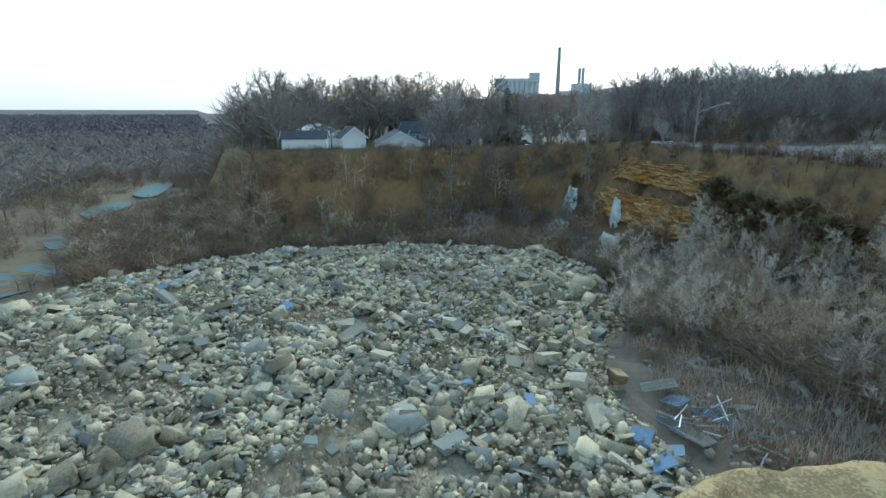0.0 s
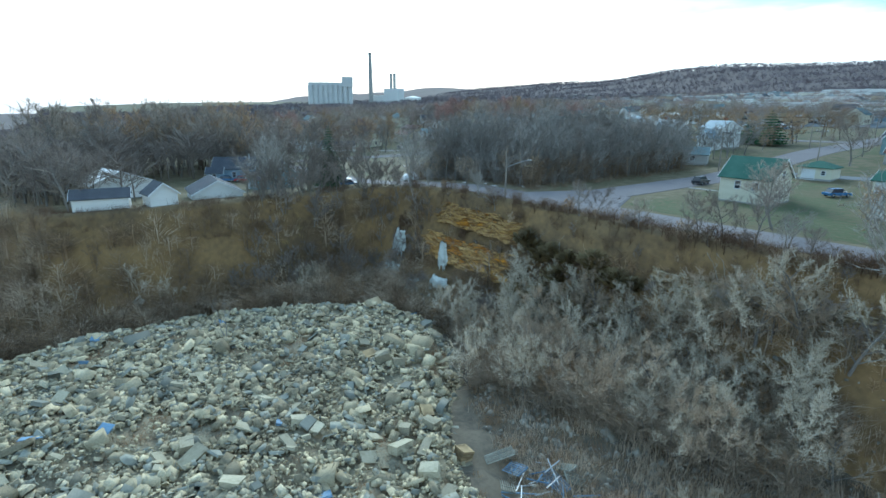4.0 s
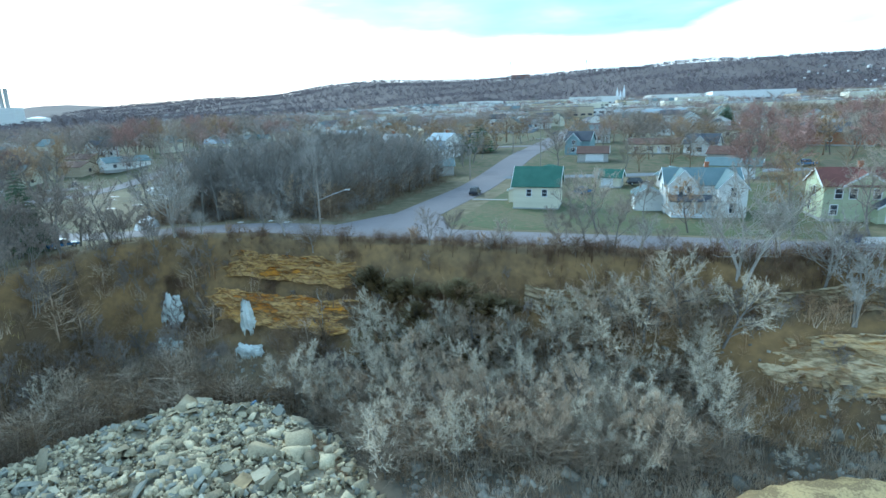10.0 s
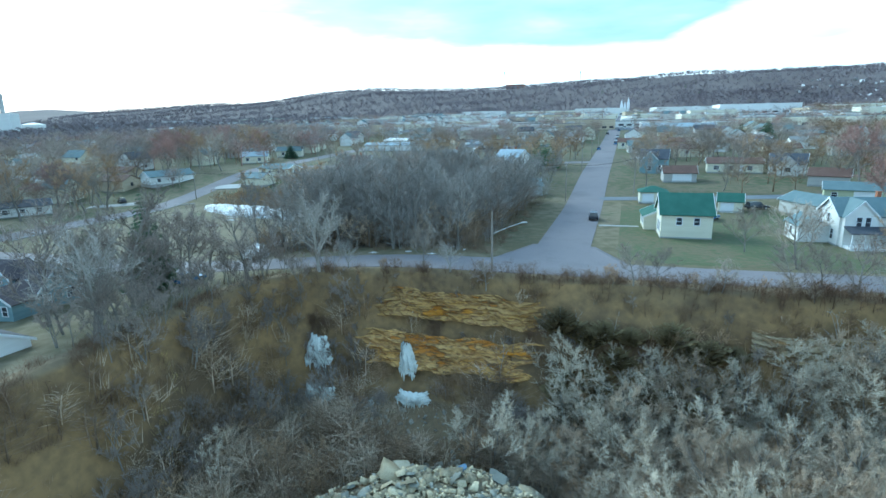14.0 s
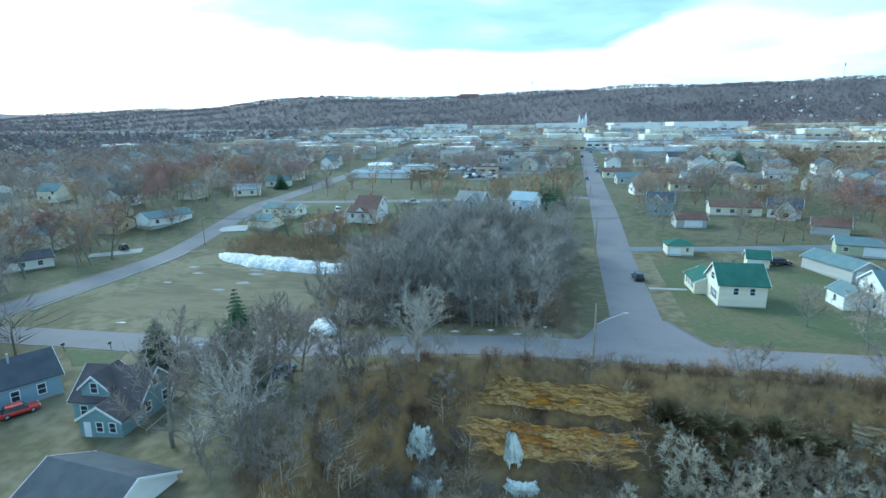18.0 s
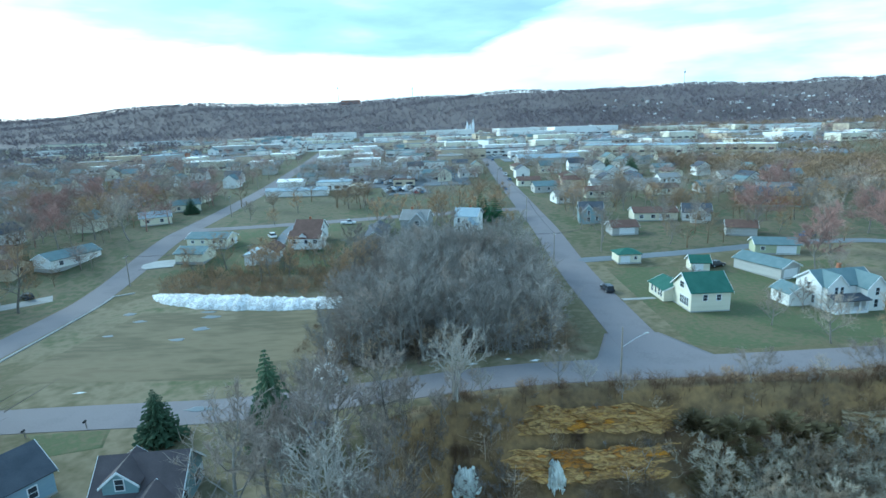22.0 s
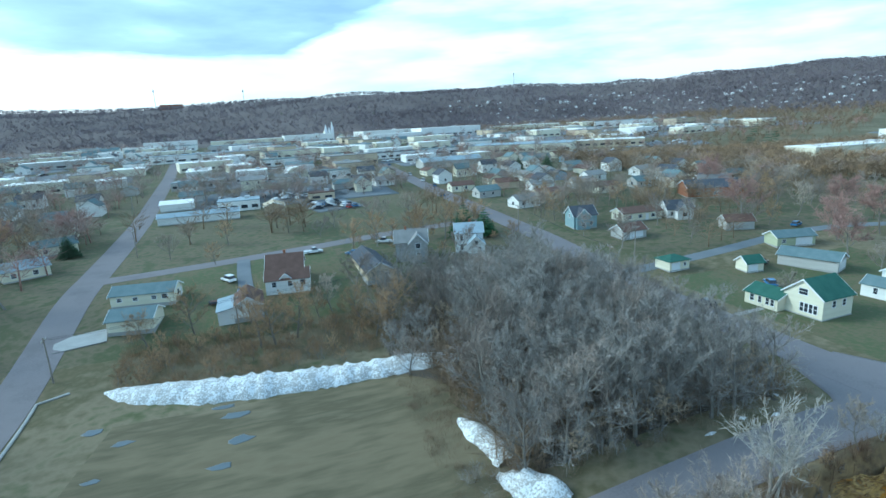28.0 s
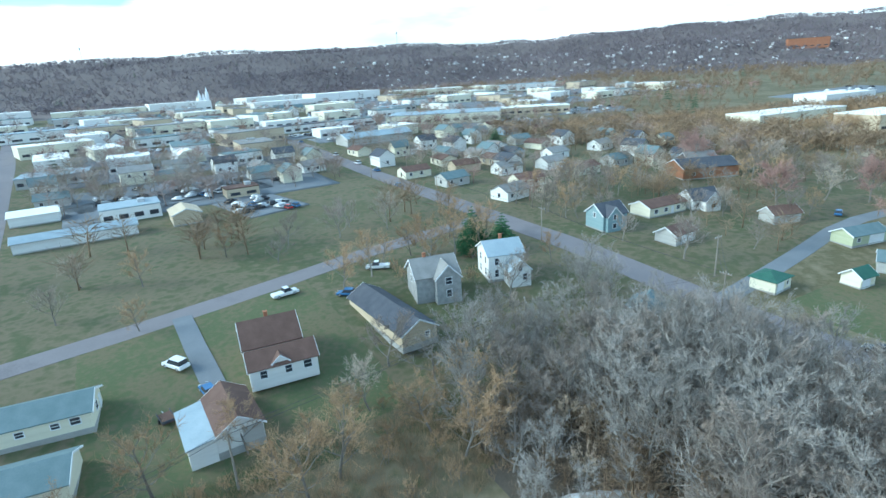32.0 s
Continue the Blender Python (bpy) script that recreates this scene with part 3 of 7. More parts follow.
# ---- trees ----
def bare_tree(seed, height, spread, limbs=8, sub=6, twig=7, fine=4, lean=0.1, stems=1, start=0.3, wire=0.02, droop=0.0, girth=1.0, short=1.0):
    """Two meshes of a leafless tree: tapered trunk and limbs, and a crown of fine twigs."""
    r = random.Random(seed)
    wood, tips = ([], []), ([], [])

    def stick(p, q, a, b, sides=4):
        if sides == 3:
            v, f = tube([p, q], [a, b], 3)
        else:
            v, f = tube([p, (p + q) / 2 + Vector((r.uniform(-1, 1), r.uniform(-1, 1), r.uniform(-1, 1))) * (q - p).length * 0.05, q], [a, (a + b) / 2, b], sides)
        n = len(wood[0])
        wood[0].extend(v)
        wood[1].extend(tuple(i + n for i in face) for face in f[:-2])

    def hair(p, q, w):
        d = (q - p)
        s = d.cross(Vector((r.uniform(-1, 1), r.uniform(-1, 1), r.uniform(-1, 1))))
        if s.length < 1e-5:
            return
        s = s.normalized() * w
        n = len(tips[0])
        tips[0].extend([tuple(p - s), tuple(p + s), tuple(q)])
        tips[1].append((n, n + 1, n + 2))

    def way(base, bend, up):
        d = base + Vector((r.gauss(0, bend), r.gauss(0, bend), r.gauss(0, bend) + up))
        return d.normalized()

    for st in range(stems):
        lean_to = Vector((r.gauss(0, lean), r.gauss(0, lean), 1)).normalized()
        p = Vector((r.gauss(0, 0.35), r.gauss(0, 0.35), -0.3)) if stems > 1 else Vector((0, 0, -0.3))
        thick = height * girth * (0.021 if stems == 1 else 0.012)
        spine = [p]
        n_seg = 5
        for k in range(n_seg):
            lean_to = way(lean_to, 0.09, 0.05)
            spine.append(spine[-1] + lean_to * height * 0.82 / n_seg)
        v, f = tube(spine, [thick * (1 - 0.8 * k / n_seg) for k in range(n_seg + 1)], 6)
        n = len(wood[0])
        wood[0].extend(v)
        wood[1].extend(tuple(i + n for i in face) for face in f)
        for a in range(limbs):
            t = start + (1 - start) * (a + r.random()) / limbs
            k = min(int(t * n_seg), n_seg - 1)
            o = spine[k].lerp(spine[k + 1], t * n_seg - k)
            w = 2.4 * a + r.uniform(-0.6, 0.6)
            d = way(Vector((math.cos(w), math.sin(w), 0.55 + 0.9 * t)), 0.15, 0)
            ln = spread * (1.05 - 0.55 * t) * r.uniform(0.75, 1.15)
            mid = o + d * ln * 0.55
            d2 = way(d, 0.2, 0.18 - droop)
            end = mid + d2 * ln * 0.55
            stick(o, mid, thick * 0.42 * (1.15 - 0.6 * t), thick * 0.24)
            stick(mid, end, thick * 0.24, thick * 0.08, 3)
            for b in range(sub):
                u = 0.25 + 0.75 * (b + r.random()) / sub
                q = o.lerp(mid, u / 0.5) if u < 0.5 else mid.lerp(end, (u - 0.5) / 0.5)
                e = way(d2 if u > 0.5 else d, 0.55, 0.25 - droop)
                l2 = ln * 0.42 * r.uniform(0.6, 1.2)
                q2 = q + e * l2
                stick(q, q2, thick * 0.11, thick * 0.035, 3)
                for c in range(twig):
                    g = q.lerp(q2, 0.15 + 0.85 * (c + r.random()) / twig)
                    e2 = way(e, 0.6, 0.2 - droop)
                    l3 = l2 * 0.72 * r.uniform(0.5, 1.2)
                    g2 = g + e2 * l3
                    hair(g, g2, wire * 1.3)
                    for h in range(fine):
                        g3 = g.lerp(g2, 0.2 + 0.8 * r.random())
                        hair(g3, g3 + way(e2, 0.75, 0.15 - droop) * l3 * short * r.uniform(0.45, 1.0), wire)
    return wood, tips


def conifer(seed, height, radius, rows=15, droop=0.25):
    """Trunk, and whorls of drooping needle fans."""
    r = random.Random(seed)
    trunk = tube([(0, 0, -0.3), (0, 0, height * 0.55), (0, 0, height * 0.97)], [height * 0.022, height * 0.013, 0.02], 6)
    v, f = [], []
    for k in range(rows):
        t = (k + 0.5) / rows
        z0 = height * (0.07 + 0.91 * t)
        rad = radius * (1 - t) ** 0.85 + 0.12
        n_b = int(7 + 9 * (1 - t))
        for b in range(n_b):
            w = 2 * math.pi * (b + r.random() * 0.8) / n_b + k
            ln = rad * r.uniform(0.72, 1.15)
            dx, dy = math.cos(w), math.sin(w)
            segs = 4
            for s in range(segs):
                u0, u1 = s / segs, (s + 1) / segs + 0.12
                wd = ln * 0.34 * (1 - 0.75 * u0) * r.uniform(0.7, 1.2)
                z_a, z_b = z0 - droop * ln * u0 ** 1.4, z0 - droop * ln * u1 ** 1.4
                n = len(v)
                px, py = -dy, dx
                for side in (-1, 1):
                    tip_z = z_b - 0.12 * ln * r.random()
                    v += [(dx * ln * u0, dy * ln * u0, z_a + 0.05), (dx * ln * u1, dy * ln * u1, z_b), (dx * ln * (u0 + 0.28) + px * wd * side, dy * ln * (u0 + 0.28) + py * wd * side, tip_z - 0.1)]
                f += [(n, n + 1, n + 2), (n + 3, n + 5, n + 4)]
    return trunk, (v, f)


def tree_thing(name, meshes, label, category="tree", group=""):
    e = new(name)
    part("trunk", meshes[0], None, e)
    part("crown", meshes[1], None, e)
    return tagged(e, label, category, group)


def tree_meshes(kind, gen, bark, twigs):
    wood, tips = gen
    return mesh_of(kind + "_trunk", wood[0], wood[1], bark), mesh_of(kind + "_crown", tips[0], tips[1], twigs)


WOOD = [tree_meshes("wood", bare_tree(10 + i, 9.5, 4.8, 10, 6, 8, 7, 0.12, start=0.16, wire=0.018, short=0.62), M_BARK, (M_TWIG_WOOD, M_TWIG_WOOD, M_TWIG_BROWN, M_TWIG_WOOD)[i]) for i in range(4)]
WOOD_PALE = [tree_meshes("wood", bare_tree(20 + i, 9.0, 4.2, 10, 6, 8, 7, 0.12, start=0.12, wire=0.018, short=0.7), M_BARK, (M_TWIG_BLUE, M_TWIG_FAWN)[i]) for i in range(2)]
SCRUB = [tree_meshes("scrub", bare_tree(30 + i, 6.8, 3.0, 7, 6, 7, 6, 0.24, 2, 0.12, 0.019, -0.08, 0.7, 0.75), M_BARK, (M_TWIG_BLUE, M_TWIG_FAWN, M_TWIG_BLUE)[i]) for i in range(3)]
SCRUB_TAN = [tree_meshes("scrub", bare_tree(40 + i, 4.2, 1.9, 6, 4, 6, 4, 0.3, 3, 0.12, 0.018, -0.2), M_BARK, M_TWIG_TAN) for i in range(2)]
SCRUB_DARK = [tree_meshes("scrub", bare_tree(45 + i, 5.6, 2.3, 6, 5, 5, 5, 0.25, 3, 0.15, 0.02, -0.2), M_BARK, M_TWIG_BROWN) for i in range(3)]
MAPLE = [tree_meshes("maple", bare_tree(50 + i, 11, 6.2, 11, 7, 8, 7, 0.1, wire=0.036), M_BARK, M_TWIG_RED) for i in range(2)]
YARD = [tree_meshes("yard", bare_tree(55 + i, 11.0, 6.0, 10, 6, 7, 5, 0.12, start=0.22, wire=0.028), M_BARK, (M_TWIG, M_TWIG_BROWN, M_TWIG_TAN)[i]) for i in range(3)]
GAUNT = [tree_meshes("gaunt", bare_tree(60 + i, 10.5, 5.0, 8, 5, 5, 3, 0.22, 3, 0.3, 0.03, girth=1.5), M_BARK_PALE, M_BARK_PALE) for i in range(3)]
SNAG = [tree_meshes("snag", bare_tree(70 + i, 5.8, 2.2, 4, 2, 2, 0, 0.35, 2, 0.4, 0.03), M_BARK_PALE, M_BARK_PALE) for i in range(2)]
SPRUCE = [tree_meshes("spruce", conifer(80 + i, 10.0, 3.9, 21, 0.12), M_BARK, M_NEEDLE) for i in range(2)]
SPRUCE_TALL = [tree_meshes("spruce", conifer(83, 10.0, 2.6, 24, 0.2), M_BARK, M_NEEDLE)]
PINE = [tree_meshes("pine", conifer(85, 10.5, 4.4, 12, 0.05), M_BARK, M_PINE)]
CEDAR = [tree_meshes("cedar", conifer(88 + i, 3.2, 2.5, 10, -0.5), M_BARK, M_CEDAR) for i in range(2)]


def plant(meshes, spots, label, name="tree", category="tree", group="", size=(0.85, 1.15), seed=1):
    r = random.Random(seed)
    made = []
    for x, y, *s in spots:
        k = s[0] if s else r.uniform(*size)
        e = tree_thing(name, r.choice(meshes), label, category, group)
        e.matrix_basis = pose(x, y, gz_at(x, y) - 0.05, r.uniform(-3, 3), r.uniform(-3, 3), r.uniform(0, 360)) @ Matrix.Diagonal((k * r.uniform(0.92, 1.08), k, k, 1))
        made.append(e)
    return made


def scatter(seed, n, x0, x1, y0, y1, gap, keep):
    r, out = random.Random(seed), []
    for _ in range(n * 30):
        if len(out) >= n:
            break
        x, y = r.uniform(x0, x1), r.uniform(y0, y1)
        if keep(x, y) and all((x - a) ** 2 + (y - b) ** 2 > gap * gap for a, b in out):
            out.append((x, y))
    return out


def in_wood(x, y):
    left = -56 + 0.10 * y if y < 40 else -66 - 0.1 * (y - 40)
    return left < x < -13 - (3 if y < 20 else 0) and 6 < y < 62 and not (x > -16 and y < 16)


WOOD_SPOTS = scatter(3, 140, -75, -8, 5, 66, 3.4, in_wood)
plant(WOOD, [p for p in WOOD_SPOTS if p[0] < -36 and not (p[0] < -47 and p[1] > 34)], "bare grey hardwood tree in the dense wood", "tree", "tree", "trees of the wood", (1.3, 1.75), 5)
plant(WOOD, [p for p in WOOD_SPOTS if -36 <= p[0] < -26], "bare grey hardwood tree in the dense wood", "tree", "tree", "trees of the wood", (1.25, 1.6), 35)
plant(WOOD, [p for p in WOOD_SPOTS if p[0] >= -26], "bare grey hardwood tree on the wood's street side", "tree", "tree", "trees of the wood", (1.0, 1.38), 36)
plant(WOOD, scatter(69, 9, -46, -24, 18, 58, 6.5, in_wood), "tall bare hardwood tree standing over the wood", "tree", "tree", "trees of the wood", (1.6, 1.8), 70)
plant(WOOD + WOOD_PALE[1:], scatter(37, 130, -62, -13, 7, 66, 2.6, lambda x, y: in_wood(x, y) and min(math.hypot(x - p[0], y - p[1]) for p in WOOD_SPOTS) > 1.3), "young bare grey tree filling the wood", "tree", "tree", "young trees of the wood", (0.5, 0.85), 38)
plant(WOOD, scatter(4, 52, -50, -12, 62, 92, 3.6, lambda x, y: math.hypot(x + 16, y - 70) > 7.5 and math.hypot(x + 30, y - 96) > 15 and y < 96 + 0.25 * x), "bare grey hardwood tree at the wood's back edge", "tree", "tree", "trees of the wood", (0.7, 1.05), 9)


def in_pit(x, y):
    d = float(rim_distance(x, y))
    return d > 3 and float(mound(x, y)) < -40 and float(bank(x, y)) < -18.5


plant(SCRUB + SCRUB_TAN, scatter(7, 135, -8, 46, -31, -8.5, 1.9, lambda x, y: in_pit(x, y) and y > -33 + 0.28 * x and not (x < 3 and y > -17)), "silvery grey leafless thicket shrub on the quarry slope", "thicket_shrub", "shrub", "quarry thicket", (0.8, 1.4), 8)
plant(SCRUB_TAN[:1] + SCRUB[:1], scatter(17, 40, 38, 92, -30, -10, 2.4, in_pit), "low silvery bush on the quarry floor", "bush", "bush", "quarry bushes", (0.22, 0.5), 18)
plant(SCRUB_TAN + SCRUB_DARK[:1], scatter(19, 52, 10, 92, -12, -4, 2.2, lambda x, y: in_pit(x, y) or float(rim_distance(x, y)) > 1.2), "tan leafless shrub below the east rim", "shrub", "shrub", "rim shrubs", (0.4, 0.85), 19)
plant(CEDAR, scatter(11, 44, 2, 23, -14, -6.4, 1.4, lambda x, y: 1.3 < float(rim_distance(x, y)) < 5.5), "brown-green winter cedar on the quarry rim", "cedar_tree", "cedar", "rim cedars", (0.75, 1.3), 4)
plant(SCRUB_DARK + SCRUB_TAN + SCRUB[1:2], scatter(63, 62, -44, 4, -16, -5.5, 1.7, lambda x, y: 0.3 < float(rim_distance(x, y)) < 2.6 and not -27 < x < -5), "brown shrub hanging on the quarry's edge", "shrub", "shrub", "edge shrubs", (0.3, 0.7), 64)
plant(SCRUB_DARK + SCRUB_TAN, scatter(65, 22, -27, -5, -16, -5.5, 1.6, lambda x, y: 0.2 < float(rim_distance(x, y)) < 1.0 or 2.1 < float(rim_distance(x, y)) < 2.7), "small brown shrub on the rock ledges", "shrub", "shrub", "edge shrubs", (0.22, 0.42), 66)
plant(SCRUB_DARK + SCRUB_TAN + SCRUB[1:2], scatter(67, 60, 4, 70, -14, -2, 2.0, lambda x, y: 0.0 < float(rim_distance(x, y)) < 3.2), "brown shrub along the east rim", "shrub", "shrub", "edge shrubs", (0.3, 0.65), 68)
plant(GAUNT, [(-33.5, -8.0, 1.1), (-46, -33, 1.1), (48.5, -4.9, 1.2), (57.8, -3.6, 0.8), (60.0, -6.8, 0.8), (35.0, -8.6, 0.55)], "pale bare old tree leaning over the quarry rim", "tree", "tree", "rim trees", seed=6)
plant(SNAG, [(64, -3.6, 1.15), (33.8, -7.2, 1.1), (57, -4.0, 1.0), (-6.0, -8.6, 1.1), (3.0, -8.2, 0.9), (8.5, -7.8, 0.8), (-12.8, -51.5, 1.3)], "pale dead snag with bare leaning stems", "tree", "tree", "snags", seed=12)
plant(YARD[1:2] + SCRUB_DARK[:1], [(-53, -19, 0.8), (-50, -24, 0.95), (-61.5, -17.5, 0.62), (-55, -21.5, 0.9)], "rose-brown bare tree beside the cottage", "cottage_tree", "tree", "cottage trees", seed=31)
plant(SPRUCE_TALL, [(-57.2, -15.3, 1.46)], "tall dark green spruce behind bare brown trees", "spruce_tree", "spruce", seed=3)
plant(SPRUCE, [(-75.0, -11.4, 0.82), (-144, 151, 0.8), (76, 241, 1.2), (68, 262, 0.9)], "dark green spruce beside the road", "spruce_tree", "spruce", seed=2)
plant(PINE, [(-15.8, 114, 0.95), (-20, 121, 1.05), (-24.5, 116, 0.8)], "broad green pine behind the white house", "pine_tree", "pine", seed=2)
plant(MAPLE, [(66.5, 91, 1.25), (92, 78, 1.2), (84, 60, 1.25), (58, 50, 1.0), (100, 140, 1.2), (112, 150, 1.2), (70, 62, 1.15)], "red-budding maple in a back yard", "maple_tree", "maple", seed=3)
plant(YARD, [(-46, 150, 0.9), (-32, 148, 1.0), (-60, 152, 0.8), (-76, 153, 0.8), (-96, 144, 0.75), (-112, 132, 0.7), (-22, 130, 1.0), (-14, 124, 0.9), (-98, 119, 0.6), (36, 130, 1.1), (40, 100, 0.9), (33, 78, 0.7), (50, 97, 0.8), (-66, 140, 0.6), (-108, 152, 0.7), (27, 16, 0.62), (38, 24, 0.55), (-34, 88, 1.0), (-63, 84, 0.9), (-70, 76, 0.8), (60, 84, 0.8), (12, 100, 0.7), (18, 122, 0.9), (14, 132, 0.9), (-10, 150, 0.9), (-40, 158, 0.8), (-80, 165, 0.7), (80, 45, 1.0), (88, 32, 0.9), (78, 18, 0.6), (55, 40, 0.7), (58, 14, 0.55), (31.8, 6.8, 0.8), (44, 9, 0.7), (57, 9.5, 0.95), (66, 11, 0.9), (20, 34, 0.6), (90, 100, 1.0), (104, 120, 1.0), (112, 100, 0.9), (42, 150, 1.0), (60, 148, 0.9), (24, 150, 0.9), (80, 150, 1.0)], "bare spreading yard tree on the grass", "yard_tree", "tree", "yard trees", seed=7)
plant(YARD + WOOD[:1], [(-140, 14, 1.4), (-147, 26, 1.5), (-143, 42, 1.3), (-151, 54, 1.4), (-139, -18, 1.3), (-152, -14, 1.5), (-106, -24, 1.5), (-113, -12, 1.4), (-102, -40, 1.3), (-70, -72, 1.2), (-102, -56, 1.3), (-116, -34, 1.45), (-92, -68, 1.2), (-122, -4, 1.4), (-118, -62, 1.5), (-108, -74, 1.4)], "tall bare tree with a broad round crown", "tall_tree", "tree", "tall trees", seed=17)
plant(WOOD[2:3] + YARD[1:2], scatter(23, 26, -100, -38, -80, -8, 3.6, lambda x, y: float(rim_distance(x, y)) < -1.5 and math.hypot(x + 70, y + 26) > 10 and math.hypot(x + 90.5, y + 27) > 10 and math.hypot(x + 56, y + 42) > 9.5 and math.hypot(x + 46, y + 58) > 9 and math.hypot(x + 72, y + 58) > 9 and y < -10.5 and not (x < -57 and -62 < y) and not (-60 < x < -44 and -58 < y < -36)), "bare brown tree beside the cottages", "cottage_tree", "tree", "cottage trees", (0.8, 1.35), 24)
plant(SCRUB_DARK, scatter(25, 46, -50, -26, -48, -7, 2.2, lambda x, y: -5 < float(rim_distance(x, y)) < 7 and y < -5.5 and math.hypot(x + 46, y + 50) > 12), "dark leafless brush tree on the west rim", "thicket_shrub", "shrub", "west rim brush", (0.8, 1.3), 26)
plant(YARD[2:] + SCRUB_TAN + SCRUB_TAN, scatter(27, 60, -112, -56, 53, 77, 2.6, lambda x, y: y > 52 + 0.05 * (x + 112)), "tan-brown hedgerow tree behind the grass plot", "hedgerow_tree", "tree", "hedgerow trees", (0.6, 1.15), 28)
plant(WOOD, scatter(29, 12, -60, -42, 62, 78, 3.2, lambda x, y: True), "bare grey hardwood tree in the dense wood", "tree", "tree", "trees of the wood", (0.95, 1.3), 30)
plant(YARD[:2] + GAUNT[:1] + SCRUB_TAN, scatter(57, 30, -30, 62, -6.5, -1.0, 2.6, lambda x, y: -1.8 < float(rim_distance(x, y)) < 0.6 and y < -5.6 + 0.055 * (x + 20) and abs(x) > 7), "small bare tree on the verge above the quarry", "verge_tree", "tree", "verge trees", (0.32, 0.62), 58)
plant(YARD + WOOD[:1], scatter(59, 30, -150, -99, -70, -15, 6.5, lambda x, y: float(rim_distance(x, y)) < -4 and math.hypot(x + 90, y + 27) > 13), "tall bare tree with a broad round crown", "tall_tree", "tree", "tall trees", (1.35, 1.85), 60)
plant(WOOD_PALE, scatter(61, 26, 2, 50, -24, -9, 3.4, lambda x, y: in_pit(x, y) and y > -30 + 0.3 * x and not (x < 6 and y > -17)), "tall silvery leafless tree on the quarry slope", "thicket_tree", "tree", "quarry trees", (0.7, 1.12), 62)
HOMES = [(19, 28, 8), (16, 35, 7), (15.6, 64, 6), (31, 55, 5), (46, 50, 10), (46, 28, 11), (67, 25, 9), (57, 66, 9), (23.5, 93, 8), (17.8, 111, 8), (40.5, 111.5, 11), (54, 107, 9), (58, 85.5, 8), (94, 134, 16), (-158, 34, 11), (-152, 83, 12), (-149.5, 131.5, 10), (-151, 161, 10), (-112, 95, 10), (-112, 83, 8), (-88, 83, 10), (-79, 95, 10), (-56.8, 95.5, 12), (-44, 101, 8), (-26, 101, 8)]


def yard_free(x, y, gap=2.0):
    alley = abs(y - (66 + 0.115 * x if x < 60 else 73 if x < 86 else 73 - 0.7 * (x - 86)))
    return all(math.hypot(x - a, y - b) > c + gap for a, b, c in HOMES) and abs(x) > 9 and not (x > 0 and alley < 4)


plant(YARD, scatter(51, 38, 14, 135, 74, 150, 6.5, yard_free), "bare spreading tree in the back yards", "yard_tree", "tree", "yard trees", (0.6, 1.05), 52)
plant(YARD + MAPLE[:1], scatter(53, 46, -205, -139, 6, 190, 7.5, lambda x, y: yard_free(x, y) and abs(x + 126 + 0.03 * y) > 9), "tall bare brown tree among the houses", "street_tree", "tree", "street trees", (0.95, 1.5), 54)
plant(YARD[2:] + SCRUB_TAN, scatter(55, 22, -62, -12, 96, 134, 4.5, lambda x, y: yard_free(x, y, 0.5) and not (-36 < x < -22 and y < 98) and y < 122 + 0.15 * (x + 62)), "brown bare tree round the back gardens", "garden_tree", "tree", "garden trees", (0.55, 1.0), 56)
# ---- buildings ----
def gable(w, d, h, rise, inset=0.0, foot=-0.9):
    """Walls of a house, with gable ends at local -x and +x; the ridge runs along x."""
    x, y = w / 2 - inset, d / 2 - inset
    v = [(-x, -y, foot), (x, -y, foot), (x, y, foot), (-x, y, foot), (-x, -y, h), (x, -y, h), (x, y, h), (-x, y, h), (-x, 0, h + rise), (x, 0, h + rise)]
    return v, [(0, 1, 5, 4), (2, 3, 7, 6), (1, 2, 6, 9, 5), (3, 0, 4, 8, 7), (4, 5, 9, 8), (6, 7, 8, 9), (3, 2, 1, 0)]


def roof_slabs(w, d, h, rise, over=0.4, t=0.14):
    x, y = w / 2 + over, d / 2 + over
    drop = rise * over / (d / 2)
    v, f = [], []
    for s in (-1, 1):
        n = len(v)
        for xx in (-x, x):
            v += [(xx, s * y, h - drop + 0.02), (xx, 0, h + rise + 0.02), (xx, 0, h + rise + t + 0.02), (xx, s * y, h - drop + t + 0.02)]
        q = [(0, 1, 2, 3), (7, 6, 5, 4), (3, 2, 6, 7), (0, 4, 5, 1), (0, 3, 7, 4), (1, 5, 6, 2)]
        f += [tuple(n + i for i in (face if s < 0 else face[::-1])) for face in q]
    return v, f


def hip_roof(w, d, h, rise, over=0.4, t=0.12):
    x, y, r = w / 2 + over, d / 2 + over, max(0.0, (w - d) / 2)
    v = [(-x, -y, h), (x, -y, h), (x, y, h), (-x, y, h), (-x, -y, h + t), (x, -y, h + t), (x, y, h + t), (-x, y, h + t), (-r, 0, h + rise + t), (r + 0.01, 0, h + rise + t)]
    return v, [(3, 2, 1, 0), (0, 1, 5, 4), (1, 2, 6, 5), (2, 3, 7, 6), (3, 0, 4, 7), (4, 5, 9, 8), (5, 6, 9), (6, 7, 8, 9), (7, 4, 8)]


